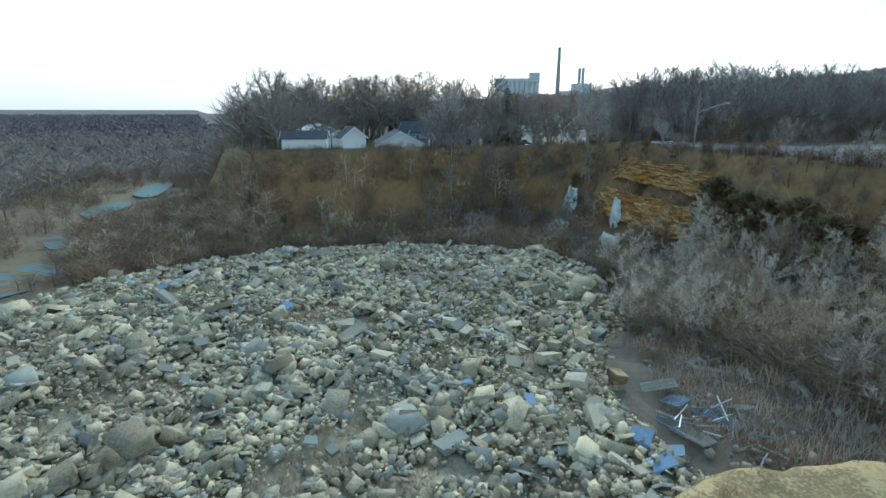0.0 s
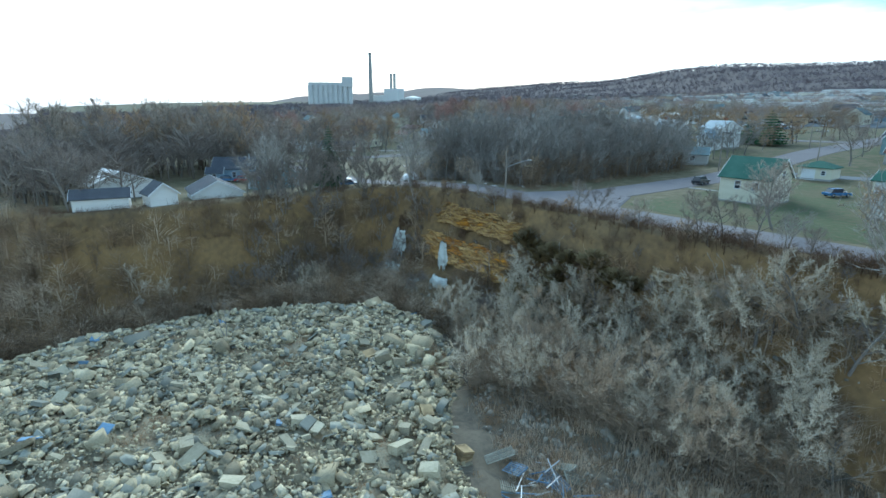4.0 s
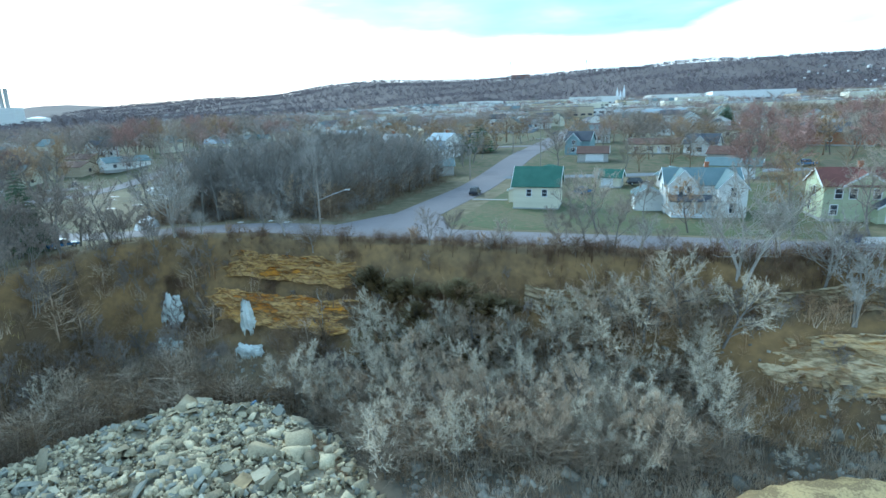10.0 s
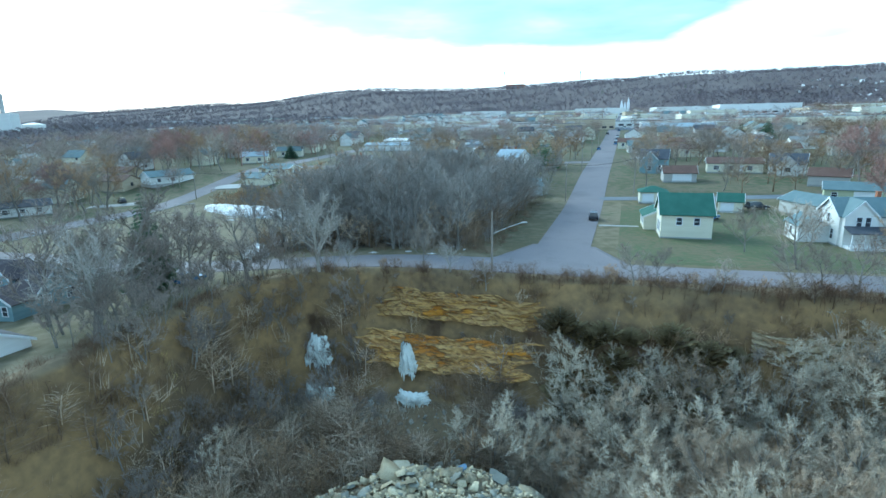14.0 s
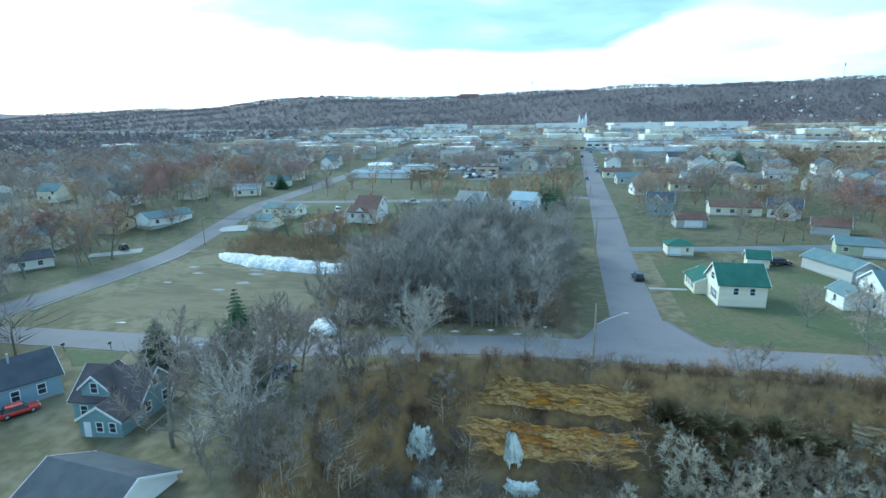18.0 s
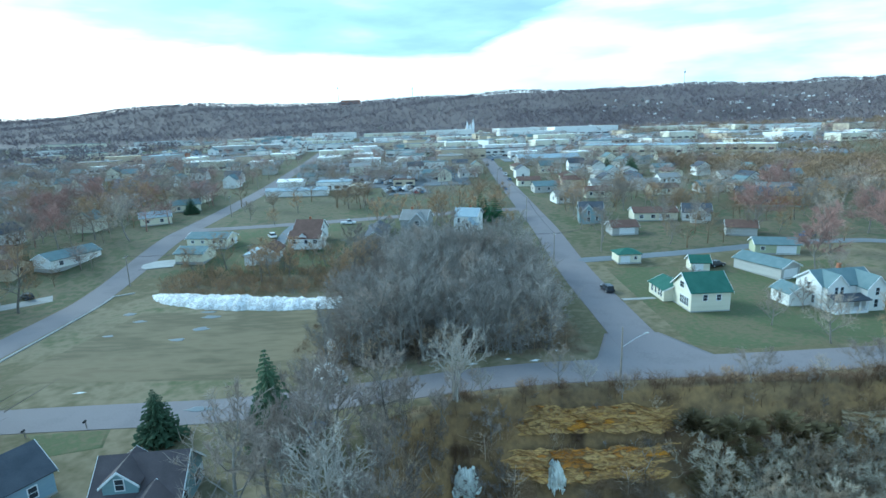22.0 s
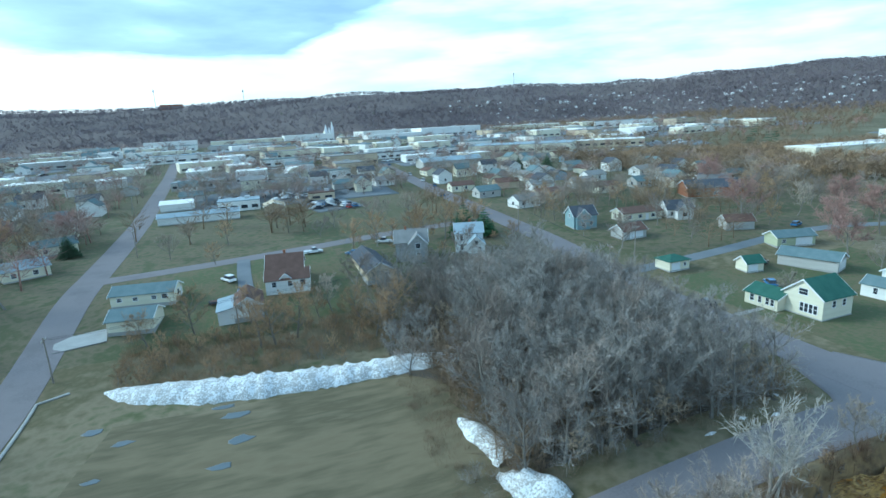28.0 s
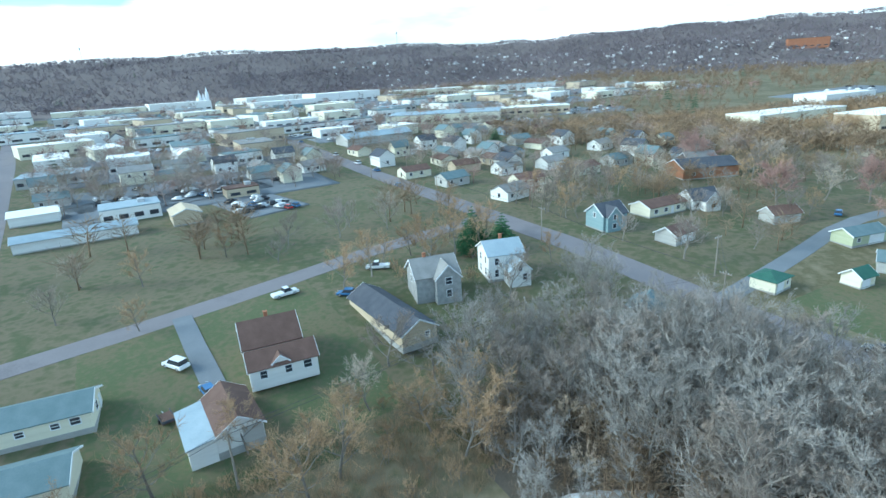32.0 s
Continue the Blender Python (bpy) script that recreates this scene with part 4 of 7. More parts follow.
def barge_board(d, h, rise, over=0.4):
    """The white board under a roof's edge at one gable, a flat chevron at local x = 0."""
    y = d / 2 + over
    drop = rise * over / (d / 2)
    line = [(-y, h - drop), (0, h + rise), (y, h - drop)]
    v = [(xx, yy, zz + k) for xx in (-0.03, 0.03) for yy, zz in line for k in (-0.14, 0.17)]
    return v, [(0, 1, 3, 2), (2, 3, 5, 4), (8, 9, 7, 6), (10, 11, 9, 8), (1, 7, 9, 3), (3, 9, 11, 5), (0, 2, 8, 6), (2, 4, 10, 8), (0, 6, 7, 1), (4, 5, 11, 10)]


FRAMES = {}


def opening(parent, face, u, z, w, h, size, kind="window"):
    """A window or door on a face (s, n: long sides; w, e: gable ends): trim, and its pane or leaf."""
    W, D = size
    m = {"s": pose(u, -D / 2, z), "n": pose(u, D / 2, z, 0, 0, 180), "e": pose(W / 2, u, z, 0, 0, 90), "w": pose(-W / 2, u, z, 0, 0, -90)}[face]
    key = (kind, round(w, 2), round(h, 2))
    if key not in FRAMES:
        t = 0.11
        bits = [box(-w / 2 - t, -0.07, -t, -w / 2, 0.04, h + t), box(w / 2, -0.07, -t, w / 2 + t, 0.04, h + t), box(-w / 2, -0.07, h, w / 2, 0.04, h + t), box(-w / 2, -0.1, -t, w / 2, 0.04, 0)]
        if kind == "window":
            bits.append(box(-w / 2, -0.05, h / 2 - 0.035, w / 2, 0.03, h / 2 + 0.035))
        leaf = [box(-w / 2, -0.03, 0, w / 2, 0.02, h)]
        if kind == "garage_door":
            leaf += [box(-w / 2 + 0.05, -0.045, h * k / 4 + 0.04, w / 2 - 0.05, -0.03, h * (k + 1) / 4 - 0.04) for k in range(4)]
        if kind == "door":
            leaf += [box(-w / 2 + 0.15, -0.045, 0.2, w / 2 - 0.15, -0.03, h * 0.45)]
        fv, lv = joined(*bits), joined(*leaf)
        FRAMES[key] = (mesh_of(kind, fv[0], fv[1], M_TRIM), mesh_of("pane", lv[0], lv[1], M_GLASS if kind == "window" else M_TRIM))
    o = part(kind, FRAMES[key][0], None, parent, m=m)
    part({"window": "pane", "door": "door_leaf", "garage_door": "door_panel"}[kind], FRAMES[key][1], None, o)
    return o


def body(e, w, d, h, rise, wall, roof, over=0.4, hip=False, trim=True, names=("wall", "roof"), m=None):
    p = part(names[0], box(-w / 2, -d / 2, -0.9, w / 2, d / 2, h) if hip else gable(w, d, h, rise), wall, e, m=m)
    q = part(names[1], hip_roof(w, d, h, rise, over) if hip else roof_slabs(w, d, h, rise, over), roof, e if m is None else p)
    if trim and not hip:
        for side in (-1, 1):
            part("barge_board", barge_board(d, h, rise, over), M_TRIM, e if m is None else p, m=pose(side * (w / 2 + over), 0, 0))
    return p


def house(x, y, rot, w, d, h, rise, wall, roof, label, windows=(), doors=(), chimney=None, name="house", over=0.4, z=None, category="house", hip=False, group="", garage=()):
    e = new(name)
    e.matrix_basis = pose(x, y, float(town(x, y)) if z is None else z, 0, 0, rot)
    body(e, w, d, h, rise, wall, roof, over, hip)
    for face, u, zz, ww, hh in windows:
        opening(e, face, u, zz, ww, hh, (w, d))
    for face, u, ww, hh in doors:
        opening(e, face, u, 0.2, ww, hh, (w, d), "door")
    for face, u, ww, hh in garage:
        opening(e, face, u, 0.05, ww, hh, (w, d), "garage_door")
    part("foundation", box(-w / 2 - 0.06, -d / 2 - 0.06, -0.9, w / 2 + 0.06, d / 2 + 0.06, 0.25), M_CONCRETE, e)
    if chimney:
        a, b, ch = chimney
        part("chimney", joined(box(a - 0.3, b - 0.3, h, a + 0.3, b + 0.3, h + rise + ch), box(a - 0.37, b - 0.37, h + rise + ch, a + 0.37, b + 0.37, h + rise + ch + 0.12)), M_BRICK, e)
    return tagged(e, label, category, group)


def wing(e, x, y, rot, w, d, h, rise, wall, roof, windows=(), over=0.3, z=0.0):
    """A wing, dormer or porch gable of a house, as a part of it with its own roof."""
    p = body(e, w, d, h, rise, wall, roof, over, False, True, ("wing", "wing_roof"), pose(x, y, z, 0, 0, rot))
    for face, u, zz, ww, hh in windows:
        m = {"s": pose(u, -d / 2, zz), "n": pose(u, d / 2, zz, 0, 0, 180), "e": pose(w / 2, u, zz, 0, 0, 90), "w": pose(-w / 2, u, zz, 0, 0, -90)}[face]
        t = 0.1
        part("window", joined(box(-ww / 2, -0.03, 0, ww / 2, 0.02, hh)), M_GLASS, p, m=m)
        part("window_frame", joined(box(-ww / 2 - t, -0.07, -t, -ww / 2, 0.03, hh + t), box(ww / 2, -0.07, -t, ww / 2 + t, 0.03, hh + t), box(-ww / 2, -0.07, hh, ww / 2, 0.03, hh + t), box(-ww / 2, -0.09, -t, ww / 2, 0.03, 0), box(-ww / 2, -0.05, hh / 2 - 0.03, ww / 2, 0.03, hh / 2 + 0.03)), M_TRIM, p, m=m)
    return p


def porch(e, x, y, w, d, h, roof, posts=4):
    """An open porch: deck, posts, rail and a flat-pitched roof."""
    m = pose(x, y, 0)
    part("porch_deck", box(-w / 2, -d / 2, -0.6, w / 2, d / 2, 0.45), M_TRIM, e, m=m)
    part("porch_roof", ([(-w / 2 - 0.3, -d / 2 - 0.3, h), (w / 2 + 0.3, -d / 2 - 0.3, h), (w / 2 + 0.3, d / 2, h + 0.7), (-w / 2 - 0.3, d / 2, h + 0.7), (-w / 2 - 0.3, -d / 2 - 0.3, h + 0.16), (w / 2 + 0.3, -d / 2 - 0.3, h + 0.16), (w / 2 + 0.3, d / 2, h + 0.86), (-w / 2 - 0.3, d / 2, h + 0.86)], box(0, 0, 0, 1, 1, 1)[1]), roof, e, m=m)
    for k in range(posts):
        px = -w / 2 + 0.12 + (w - 0.24) * k / (posts - 1)
        part("porch_post", box(px - 0.09, -d / 2 + 0.05, 0.45, px + 0.09, -d / 2 + 0.23, h), M_TRIM, e, m=m)
    part("porch_rail", joined(box(-w / 2, -d / 2 + 0.1, 1.2, w / 2, -d / 2 + 0.18, 1.3), *[box(-w / 2 + 0.2 + 0.3 * k, -d / 2 + 0.12, 0.45, -w / 2 + 0.25 + 0.3 * k, -d / 2 + 0.16, 1.2) for k in range(int((w - 0.3) / 0.3))]), M_TRIM, e, m=m)


# east of the street: cream house with green roofs
e = house(19.2, 28.2, 3, 8.2, 8, 4.3, 3.0, M_CREAM, M_R_GREEN, "cream one-and-a-half-storey house with dark green shingle roofs", [("s", -1.2, 2.4, 0.85, 1.2), ("s", 1.6, 2.4, 0.85, 1.2), ("w", 0, 4.3, 1.7, 1.2), ("w", -2.6, 1.0, 0.7, 1.7), ("w", -1.7, 1.0, 0.7, 1.7), ("w", -0.8, 1.0, 0.7, 1.7), ("w", 0.1, 1.0, 0.7, 1.7), ("e", 0, 4.2, 1.0, 1.2)])
wing(e, -3.0, 7.2, 90, 7.5, 6.5, 2.5, 1.4, M_CREAM, M_R_GREEN, [("n", -2.6, 0.9, 0.7, 1.3), ("n", -1.5, 0.9, 0.7, 1.3), ("n", 0.2, 0.9, 0.7, 1.3), ("n", 2.0, 0.9, 0.9, 1.3)])
house(15.6, 64.4, 2, 6.2, 5.2, 2.5, 1.2, M_CREAM, M_R_GREEN, "small cream garage with a green hipped roof", [("s", 1.6, 1.1, 0.7, 0.8)], name="garage", category="garage", hip=True, garage=[("s", -1.2, 2.4, 2.0)])
house(31.0, 55.0, -8, 4.6, 4.0, 2.4, 1.4, M_CREAM, M_R_GREEN, "small cream garden shed with a green gable roof", [("e", 0, 1.1, 0.8, 0.9)], name="shed", category="shed", garage=[("s", -0.6, 2.4, 2.0)])
house(45.8, 50.5, 112, 13, 6.4, 2.8, 1.5, M_GREY, M_R_TEAL, "long grey garage with a blue-green roof", [("s", -3, 1.2, 0.9, 0.9), ("s", 2, 1.2, 0.9, 0.9)], name="garage", category="garage", garage=[("w", 0, 4.4, 2.2)])
e = house(46.6, 27.8, 6, 11.5, 7, 5.0, 2.3, M_WHITE, M_R_TEAL, "white two-storey farmhouse with twin front gables and a porch", [("w", -1.6, 0.9, 0.8, 1.6), ("w", 1.6, 0.9, 0.8, 1.6), ("w", 0, 3.4, 0.8, 1.4), ("e", 0, 3.4, 0.8, 1.4), ("e", 1, 0.9, 0.8, 1.6)], [("s", 0.9, 0.95, 2.05)], (1.0, 0.6, 0.9))
wing(e, -3.2, -2.2, 90, 4.6, 4.4, 5.0, 2.3, M_WHITE, M_R_TEAL, [("w", -0.9, 3.3, 0.7, 1.5), ("w", 0.3, 3.3, 0.7, 1.5)])
wing(e, 3.9, -3.0, 90, 6.2, 4.2, 4.8, 2.3, M_WHITE, M_R_TEAL, [("w", 0, 3.3, 0.8, 1.5), ("w", 0, 0.8, 0.8, 1.6), ("s", 0.5, 0.8, 0.8, 1.6)])
porch(e, -1.7, -5.7, 7.0, 2.3, 2.6, M_R_DARK, 5)
wing(e, -8.0, 2.0, 90, 5.5, 4.6, 2.7, 1.4, M_WHITE, M_R_TEAL, [("n", 0, 1.0, 0.8, 1.2)])
e = house(67.6, 24.8, 4, 10.2, 7.6, 5.2, 2.2, M_SAGE, M_R_RED, "sage green two-storey house with a dark red shingle roof", [("s", -3.2, 3.3, 0.9, 1.4), ("s", -3.6, 0.9, 0.9, 1.4), ("s", 3.0, 3.3, 0.9, 1.4), ("w", 0, 3.3, 0.9, 1.4), ("w", 1.4, 0.9, 0.9, 1.4), ("e", 0, 3.3, 0.9, 1.4)], (), (0.6, 0.4, 0.9))
wing(e, 0.2, -1.6, 90, 4.6, 5.6, 5.2, 1.9, M_SAGE, M_R_RED, [("w", -1.4, 3.3, 0.9, 1.4), ("w", 1.6, 3.3, 0.9, 1.4)])
p = wing(e, 2.6, -4.9, 90, 2.0, 2.8, 2.3, 1.0, M_SAGE, M_R_DARK)
part("door", box(-1.06, -0.5, 0.2, -1.0, 0.5, 2.2), M_TRIM, p)
house(57, 66, -14, 11, 5.6, 2.7, 1.4, M_SAGE, M_R_TEAL, "pale green double garage with a blue-green roof", [("s", -3.6, 1.1, 1.0, 0.9)], name="garage", category="garage", garage=[("s", 2.2, 4.6, 2.2)])
house(23.5, 93, 4, 8.6, 6, 2.5, 1.7, M_GREY, M_R_BROWN, "low grey garage with a brown gable roof", name="garage", category="garage", garage=[("s", 0.5, 4.8, 2.1)])
e = house(17.8, 111, -8, 8, 7.5, 4.4, 2.6, M_GREENGREY, M_R_DARK, "dark grey-green cottage with white-trimmed gables", [("s", -2, 0.9, 0.9, 1.3), ("s", 2, 0.9, 0.9, 1.3), ("w", 0, 3.4, 0.9, 1.2)], [("s", 0, 0.9, 2.0)])
wing(e, -1.0, -2.5, 90, 4.5, 4.6, 4.2, 2.4, M_GREENGREY, M_R_DARK, [("w", 0, 3.2, 0.9, 1.3), ("w", 0, 0.8, 1.2, 1.3)])
house(40.5, 111.5, -4, 15, 7.5, 2.9, 1.5, M_CREAM, M_R_BROWN, "long cream bungalow with a dark brown roof", [("s", -5, 1, 1.3, 1.1), ("s", -1, 1, 1.3, 1.1), ("s", 4, 1, 1.3, 1.1)], [("s", 1.7, 0.9, 2.0)])
e = house(54, 107.5, -18, 9, 7, 3.2, 2.6, M_WHITE, M_R_DARK, "white cottage with a steep dark cross-gabled roof", [("s", -3, 1, 0.9, 1.2), ("e", 0, 3.2, 0.9, 1.2)])
wing(e, 0.5, -3.5, 90, 5, 5, 3.0, 2.4, M_WHITE, M_R_DARK, [("w", 0, 1.0, 1.4, 1.2)])
house(58, 85.5, -20, 8.5, 5.5, 2.6, 1.7, M_GREY, M_R_BROWN, "weathered grey outbuilding with a low gable roof", [("e", 0, 1, 0.8, 0.9)], name="outbuilding", category="outbuilding")
e = house(94, 134, -24, 22, 13, 4.0, 2.6, M_BRICK, M_R_DARK, "red-brown hall with a broad dark roof", [("s", -7, 1.2, 1.4, 1.2), ("s", 0, 1.2, 1.4, 1.2)], name="hall", category="hall")
wing(e, 3, 8, 0, 12, 8, 5.2, 2.4, M_R_DARK, M_R_GREY)

# between the streets: the houses behind the wood
e = house(-111.7, 95.4, -8, 14, 7, 2.8, 1.5, M_CREAM, M_R_TEAL, "long pale ranch house with a blue-green shingle roof", [("s", -5.0, 1.3, 1.0, 0.8), ("s", -1.5, 1.3, 1.0, 0.8), ("s", 2.6, 1.3, 1.0, 0.8), ("s", 5.0, 1.3, 1.2, 1.0), ("e", 0, 1.1, 1.1, 1.2)], [("e", 2.2, 0.9, 2.0)])
house(-112.0, 83.0, -8, 9.2, 7.4, 2.7, 1.6, M_CREAM, M_R_TEAL, "pale garage with a blue-green shingle roof beside the ranch house", name="garage", category="garage", garage=[("w", 0, 4.6, 2.2)])
e = house(-88.4, 82.6, 92, 10.5, 6.2, 2.8, 2.0, M_WHITE, M_R_BROWN, "white garage with a brown roof and a blue lean-to", name="garage", category="garage")
part("gable_panel", box(-5.33, -3.0, 0.25, -5.27, -0.3, 2.7), M_GREY, e, "grey boarded half of the gable")
part("lean_to", ([(-5.2, 3.12, -0.9), (5.0, 3.12, -0.9), (5.0, 6.6, -0.9), (-5.2, 6.6, -0.9), (-5.2, 3.12, 2.75), (5.0, 3.12, 2.75), (5.0, 6.6, 2.2), (-5.2, 6.6, 2.2)], box(0, 0, 0, 1, 1, 1)[1]), M_WHITE, e)
part("lean_to_roof", ([(-5.5, 3.0, 2.8), (5.3, 3.0, 2.8), (5.3, 6.9, 2.2), (-5.5, 6.9, 2.2), (-5.5, 3.0, 2.95), (5.3, 3.0, 2.95), (5.3, 6.9, 2.35), (-5.5, 6.9, 2.35)], box(0, 0, 0, 1, 1, 1)[1]), M_R_BLUE, e, "pale blue metal lean-to roof")
e = house(-79, 96.5, -6, 9, 8, 4.2, 3.0, M_WHITE, M_R_BROWN, "white house with reddish-brown roofs and a front dormer", [("w", 0, 1.0, 1.0, 1.4), ("w", 0, 4.2, 1.0, 1.2), ("e", 0, 4.2, 1.0, 1.2), ("e", -1.5, 1.0, 1.0, 1.4)], chimney=(0, 0.5, 0.8))
wing(e, 0.8, -6.3, 0, 10.5, 5.6, 2.7, 1.9, M_WHITE, M_R_BROWN, [("s", -3.2, 1.0, 1.0, 1.2), ("s", 0.6, 1.0, 1.0, 1.2), ("s", 3.6, 1.0, 1.2, 1.3)])
wing(e, 0.4, -7.6, 90, 2.6, 2.4, 3.1, 1.0, M_WHITE, M_R_BROWN)
house(-56.8, 95.5, 92, 22, 7, 2.6, 2.0, M_TAN, M_R_DARK, "long low dark-roofed shed with a tan gable", [("w", -1.5, 1.0, 0.8, 0.9)], name="shed", category="shed")
e = house(-43.8, 101.5, -14, 9, 8, 5.2, 2.8, M_STONE, M_R_GREY, "grey two-storey house with white-trimmed gables", [("w", 0, 3.4, 0.9, 1.4), ("s", 2.6, 0.9, 0.9, 1.5), ("s", 2.6, 3.4, 0.9, 1.4)], chimney=(-1.5, 0.2, 0.9))
wing(e, 1.8, -3.4, 90, 4.4, 5.2, 5.0, 2.6, M_STONE, M_R_GREY, [("w", 0, 3.6, 1.3, 1.4), ("w", 0, 0.9, 1.0, 1.5)])
e = house(-26.2, 101.5, -18, 8, 8.2, 5.8, 2.2, M_WHITE, M_R_BLUE, "white two-storey house with a pale blue-grey roof", [("s", -2.2, 3.6, 0.8, 1.5), ("s", -2.2, 0.9, 0.8, 1.6), ("w", -2, 3.6, 0.8, 1.5), ("w", 1.6, 3.6, 0.8, 1.5), ("w", -2, 0.9, 0.8, 1.6), ("w", 1.6, 0.9, 0.8, 1.6), ("e", 0, 3.6, 0.8, 1.5)], chimney=(0.5, 1.2, 0.8), hip=False)
wing(e, 1.8, -5.2, 90, 5.4, 4.8, 3.2, 2.2, M_WHITE, M_R_BLUE, [("w", 0, 3.0, 0.8, 1.1), ("w", -1.0, 0.9, 0.8, 1.4), ("n", 0, 0.9, 0.8, 1.4)])
house(-16, 70, 25, 7, 6, 2.6, 1.6, M_GREY, M_R_TEAL, "small grey house with a pale roof half hidden by the wood", [("s", 0, 1, 1, 1.1)])

# on the quarry's west rim
e = house(-69.4, -24.2, 6, 9.5, 7.2, 3.0, 3.2, M_GREENGREY, M_R_SLATE, "grey-green cottage with a dark slate-brown roof and white trim", [("e", 1.6, 1.0, 1.7, 1.3), ("e", -0.4, 3.9, 0.9, 1.1), ("e", -2.2, 1.2, 0.9, 1.1), ("s", -3.2, 0.9, 0.9, 1.2)], [("e", 3.0, 0.8, 2.0)])
p = wing(e, 1.9, -4.9, 90, 4.4, 5.6, 2.5, 1.7, M_GREENGREY, M_R_SLATE, [("w", -1.6, 0.9, 0.8, 1.2), ("w", 0.1, 0.9, 0.8, 1.2)])
part("door", box(-2.27, 1.3, 0.1, -2.2, 2.2, 2.1), M_TRIM, p, "white front door")
wing(e, -1.6, -1.0, 90, 4.6, 3.8, 4.6, 1.6, M_GREENGREY, M_R_SLATE, [("w", 0, 3.9, 0.9, 1.3)])
part("deck", box(4.8, -6.8, -0.6, 7.6, 1.2, 0.1), M_POLE, e, "weathered wooden deck")
for u in (-6.6, -4.0, -1.4, 1.0):
    part("deck_post", box(7.42, u - 0.07, -0.6, 7.56, u + 0.07, 1.1), M_POLE, e)
part("deck_rail", box(7.42, -6.7, 1.1, 7.56, 1.1, 1.2), M_POLE, e)
e = house(-89.0, -26.6, 62, 14, 8, 3.2, 2.6, M_BLUEGREY, M_R_DARK, "blue-grey house with a charcoal roof and white trim", [("s", -4.5, 0.9, 0.9, 1.4), ("s", -1.5, 0.9, 0.9, 1.4), ("s", 1.6, 0.9, 0.9, 1.4), ("s", 4.6, 0.9, 0.9, 1.4), ("e", 0, 0.9, 1.0, 1.4), ("e", 0, 3.6, 0.9, 1.1)])
wing(e, -6.0, -4.6, 0, 4, 3, 2.4, 1.2, M_BLUEGREY, M_R_DARK, [("s", 0, 0.8, 0.9, 1.2)])
part("stove_pipe", tube([(2, -0.8, 5), (2, -0.8, 6.8)], [0.16, 0.16], 8), M_STEEL, e)
house(-56.6, -41.8, -5, 11.0, 9.4, 2.7, 2.4, M_WHITE, M_R_DARK, "white barn with a charcoal gable roof on the quarry rim", name="barn", category="barn", z=-4.3, garage=[("n", 0, 2.6, 2.2)])
house(-72.5, -58.4, 16, 8.0, 12.0, 3.6, 2.3, M_WHITE, M_R_WHITE, "large white metal shed with a pale low roof", name="shed", category="shed")
house(-47.6, -62.4, 80, 8.4, 4.5, 2.4, 1.2, M_WHITE, M_R_DARK, "low white shed with a dark roof", name="shed", category="shed", garage=[("n", 0, 2.4, 2.0)])
house(-45.6, -53.6, 8, 4.6, 4.6, 2.4, 1.8, M_WHITE, M_R_DARK, "little white gabled hut beside the sheds", name="hut", category="hut")

# west of the side street
house(-158, 34, 58, 14, 7.5, 2.8, 1.6, M_WHITE, M_R_DARK, "white bungalow with a charcoal roof", [("s", -4, 1, 1.1, 1.2), ("s", 0, 1, 1.1, 1.2), ("s", 4, 1, 1.1, 1.2)])
house(-152, 83, 70, 16, 8, 2.9, 1.8, M_WHITE, M_R_TEAL, "pale house with a blue-green roof beside the side street", [("s", -5, 1, 1.2, 1.2), ("s", 0, 1, 1.2, 1.2), ("e", 0, 1, 1.2, 1.2)])
house(-149.5, 131.5, 30, 11, 8, 3.0, 1.9, M_CREAM, M_R_BLUE, "cream house with a blue roof at the corner", [("s", -3, 1, 1.2, 1.2), ("s", 2, 1, 1.2, 1.2)])
house(-151, 161, 25, 12, 8, 3.0, 1.9, M_CREAM, M_R_TEAL, "cream house with a pale roof behind a spruce", [("s", -3, 1, 1.2, 1.2), ("s", 2, 1, 1.2, 1.2)])
# ---- the town beyond ----
def arrays(piece):
    f = [(t[0], t[i], t[i + 1]) for t in piece[1] for i in range(1, len(t) - 1)]
    return np.array(piece[0], float), np.array(f, int)


def joined_copies(name, templates, places, material, label, category, seed=1, tilt=0.08):
    """One mesh of many scaled, turned copies: what nobody could count."""
    rg = np.random.default_rng(seed)
    vs, fs, n = [], [], 0
    for x, y, z, s in places:
        v, f = templates[rg.integers(len(templates))]
        a = rg.uniform(0, 2 * np.pi)
        c, k = np.cos(a), np.sin(a)
        w = v * (s * rg.uniform(0.85, 1.15), s * rg.uniform(0.85, 1.15), s)
        w = np.stack([w[:, 0] * c - w[:, 1] * k + tilt * w[:, 2] * rg.normal(), w[:, 0] * k + w[:, 1] * c, w[:, 2]], -1) + (x, y, z)
        vs.append(w)
        fs.append(f + n)
        n += len(v)
    v, f = np.concatenate(vs), np.concatenate(fs)
    me = bpy.data.meshes.new(name)
    me.vertices.add(len(v))
    me.vertices.foreach_set("co", v.astype(np.float32).ravel())
    me.loops.add(f.size)
    me.loops.foreach_set("vertex_index", f.astype(np.int32).ravel())
    me.polygons.add(len(f))
    me.polygons.foreach_set("loop_start", np.arange(0, f.size, 3, dtype=np.int32))
    me.materials.append(material)
    me.update(calc_edges=True)
    return tagged(new(name, me), label, category, kind="stuff")


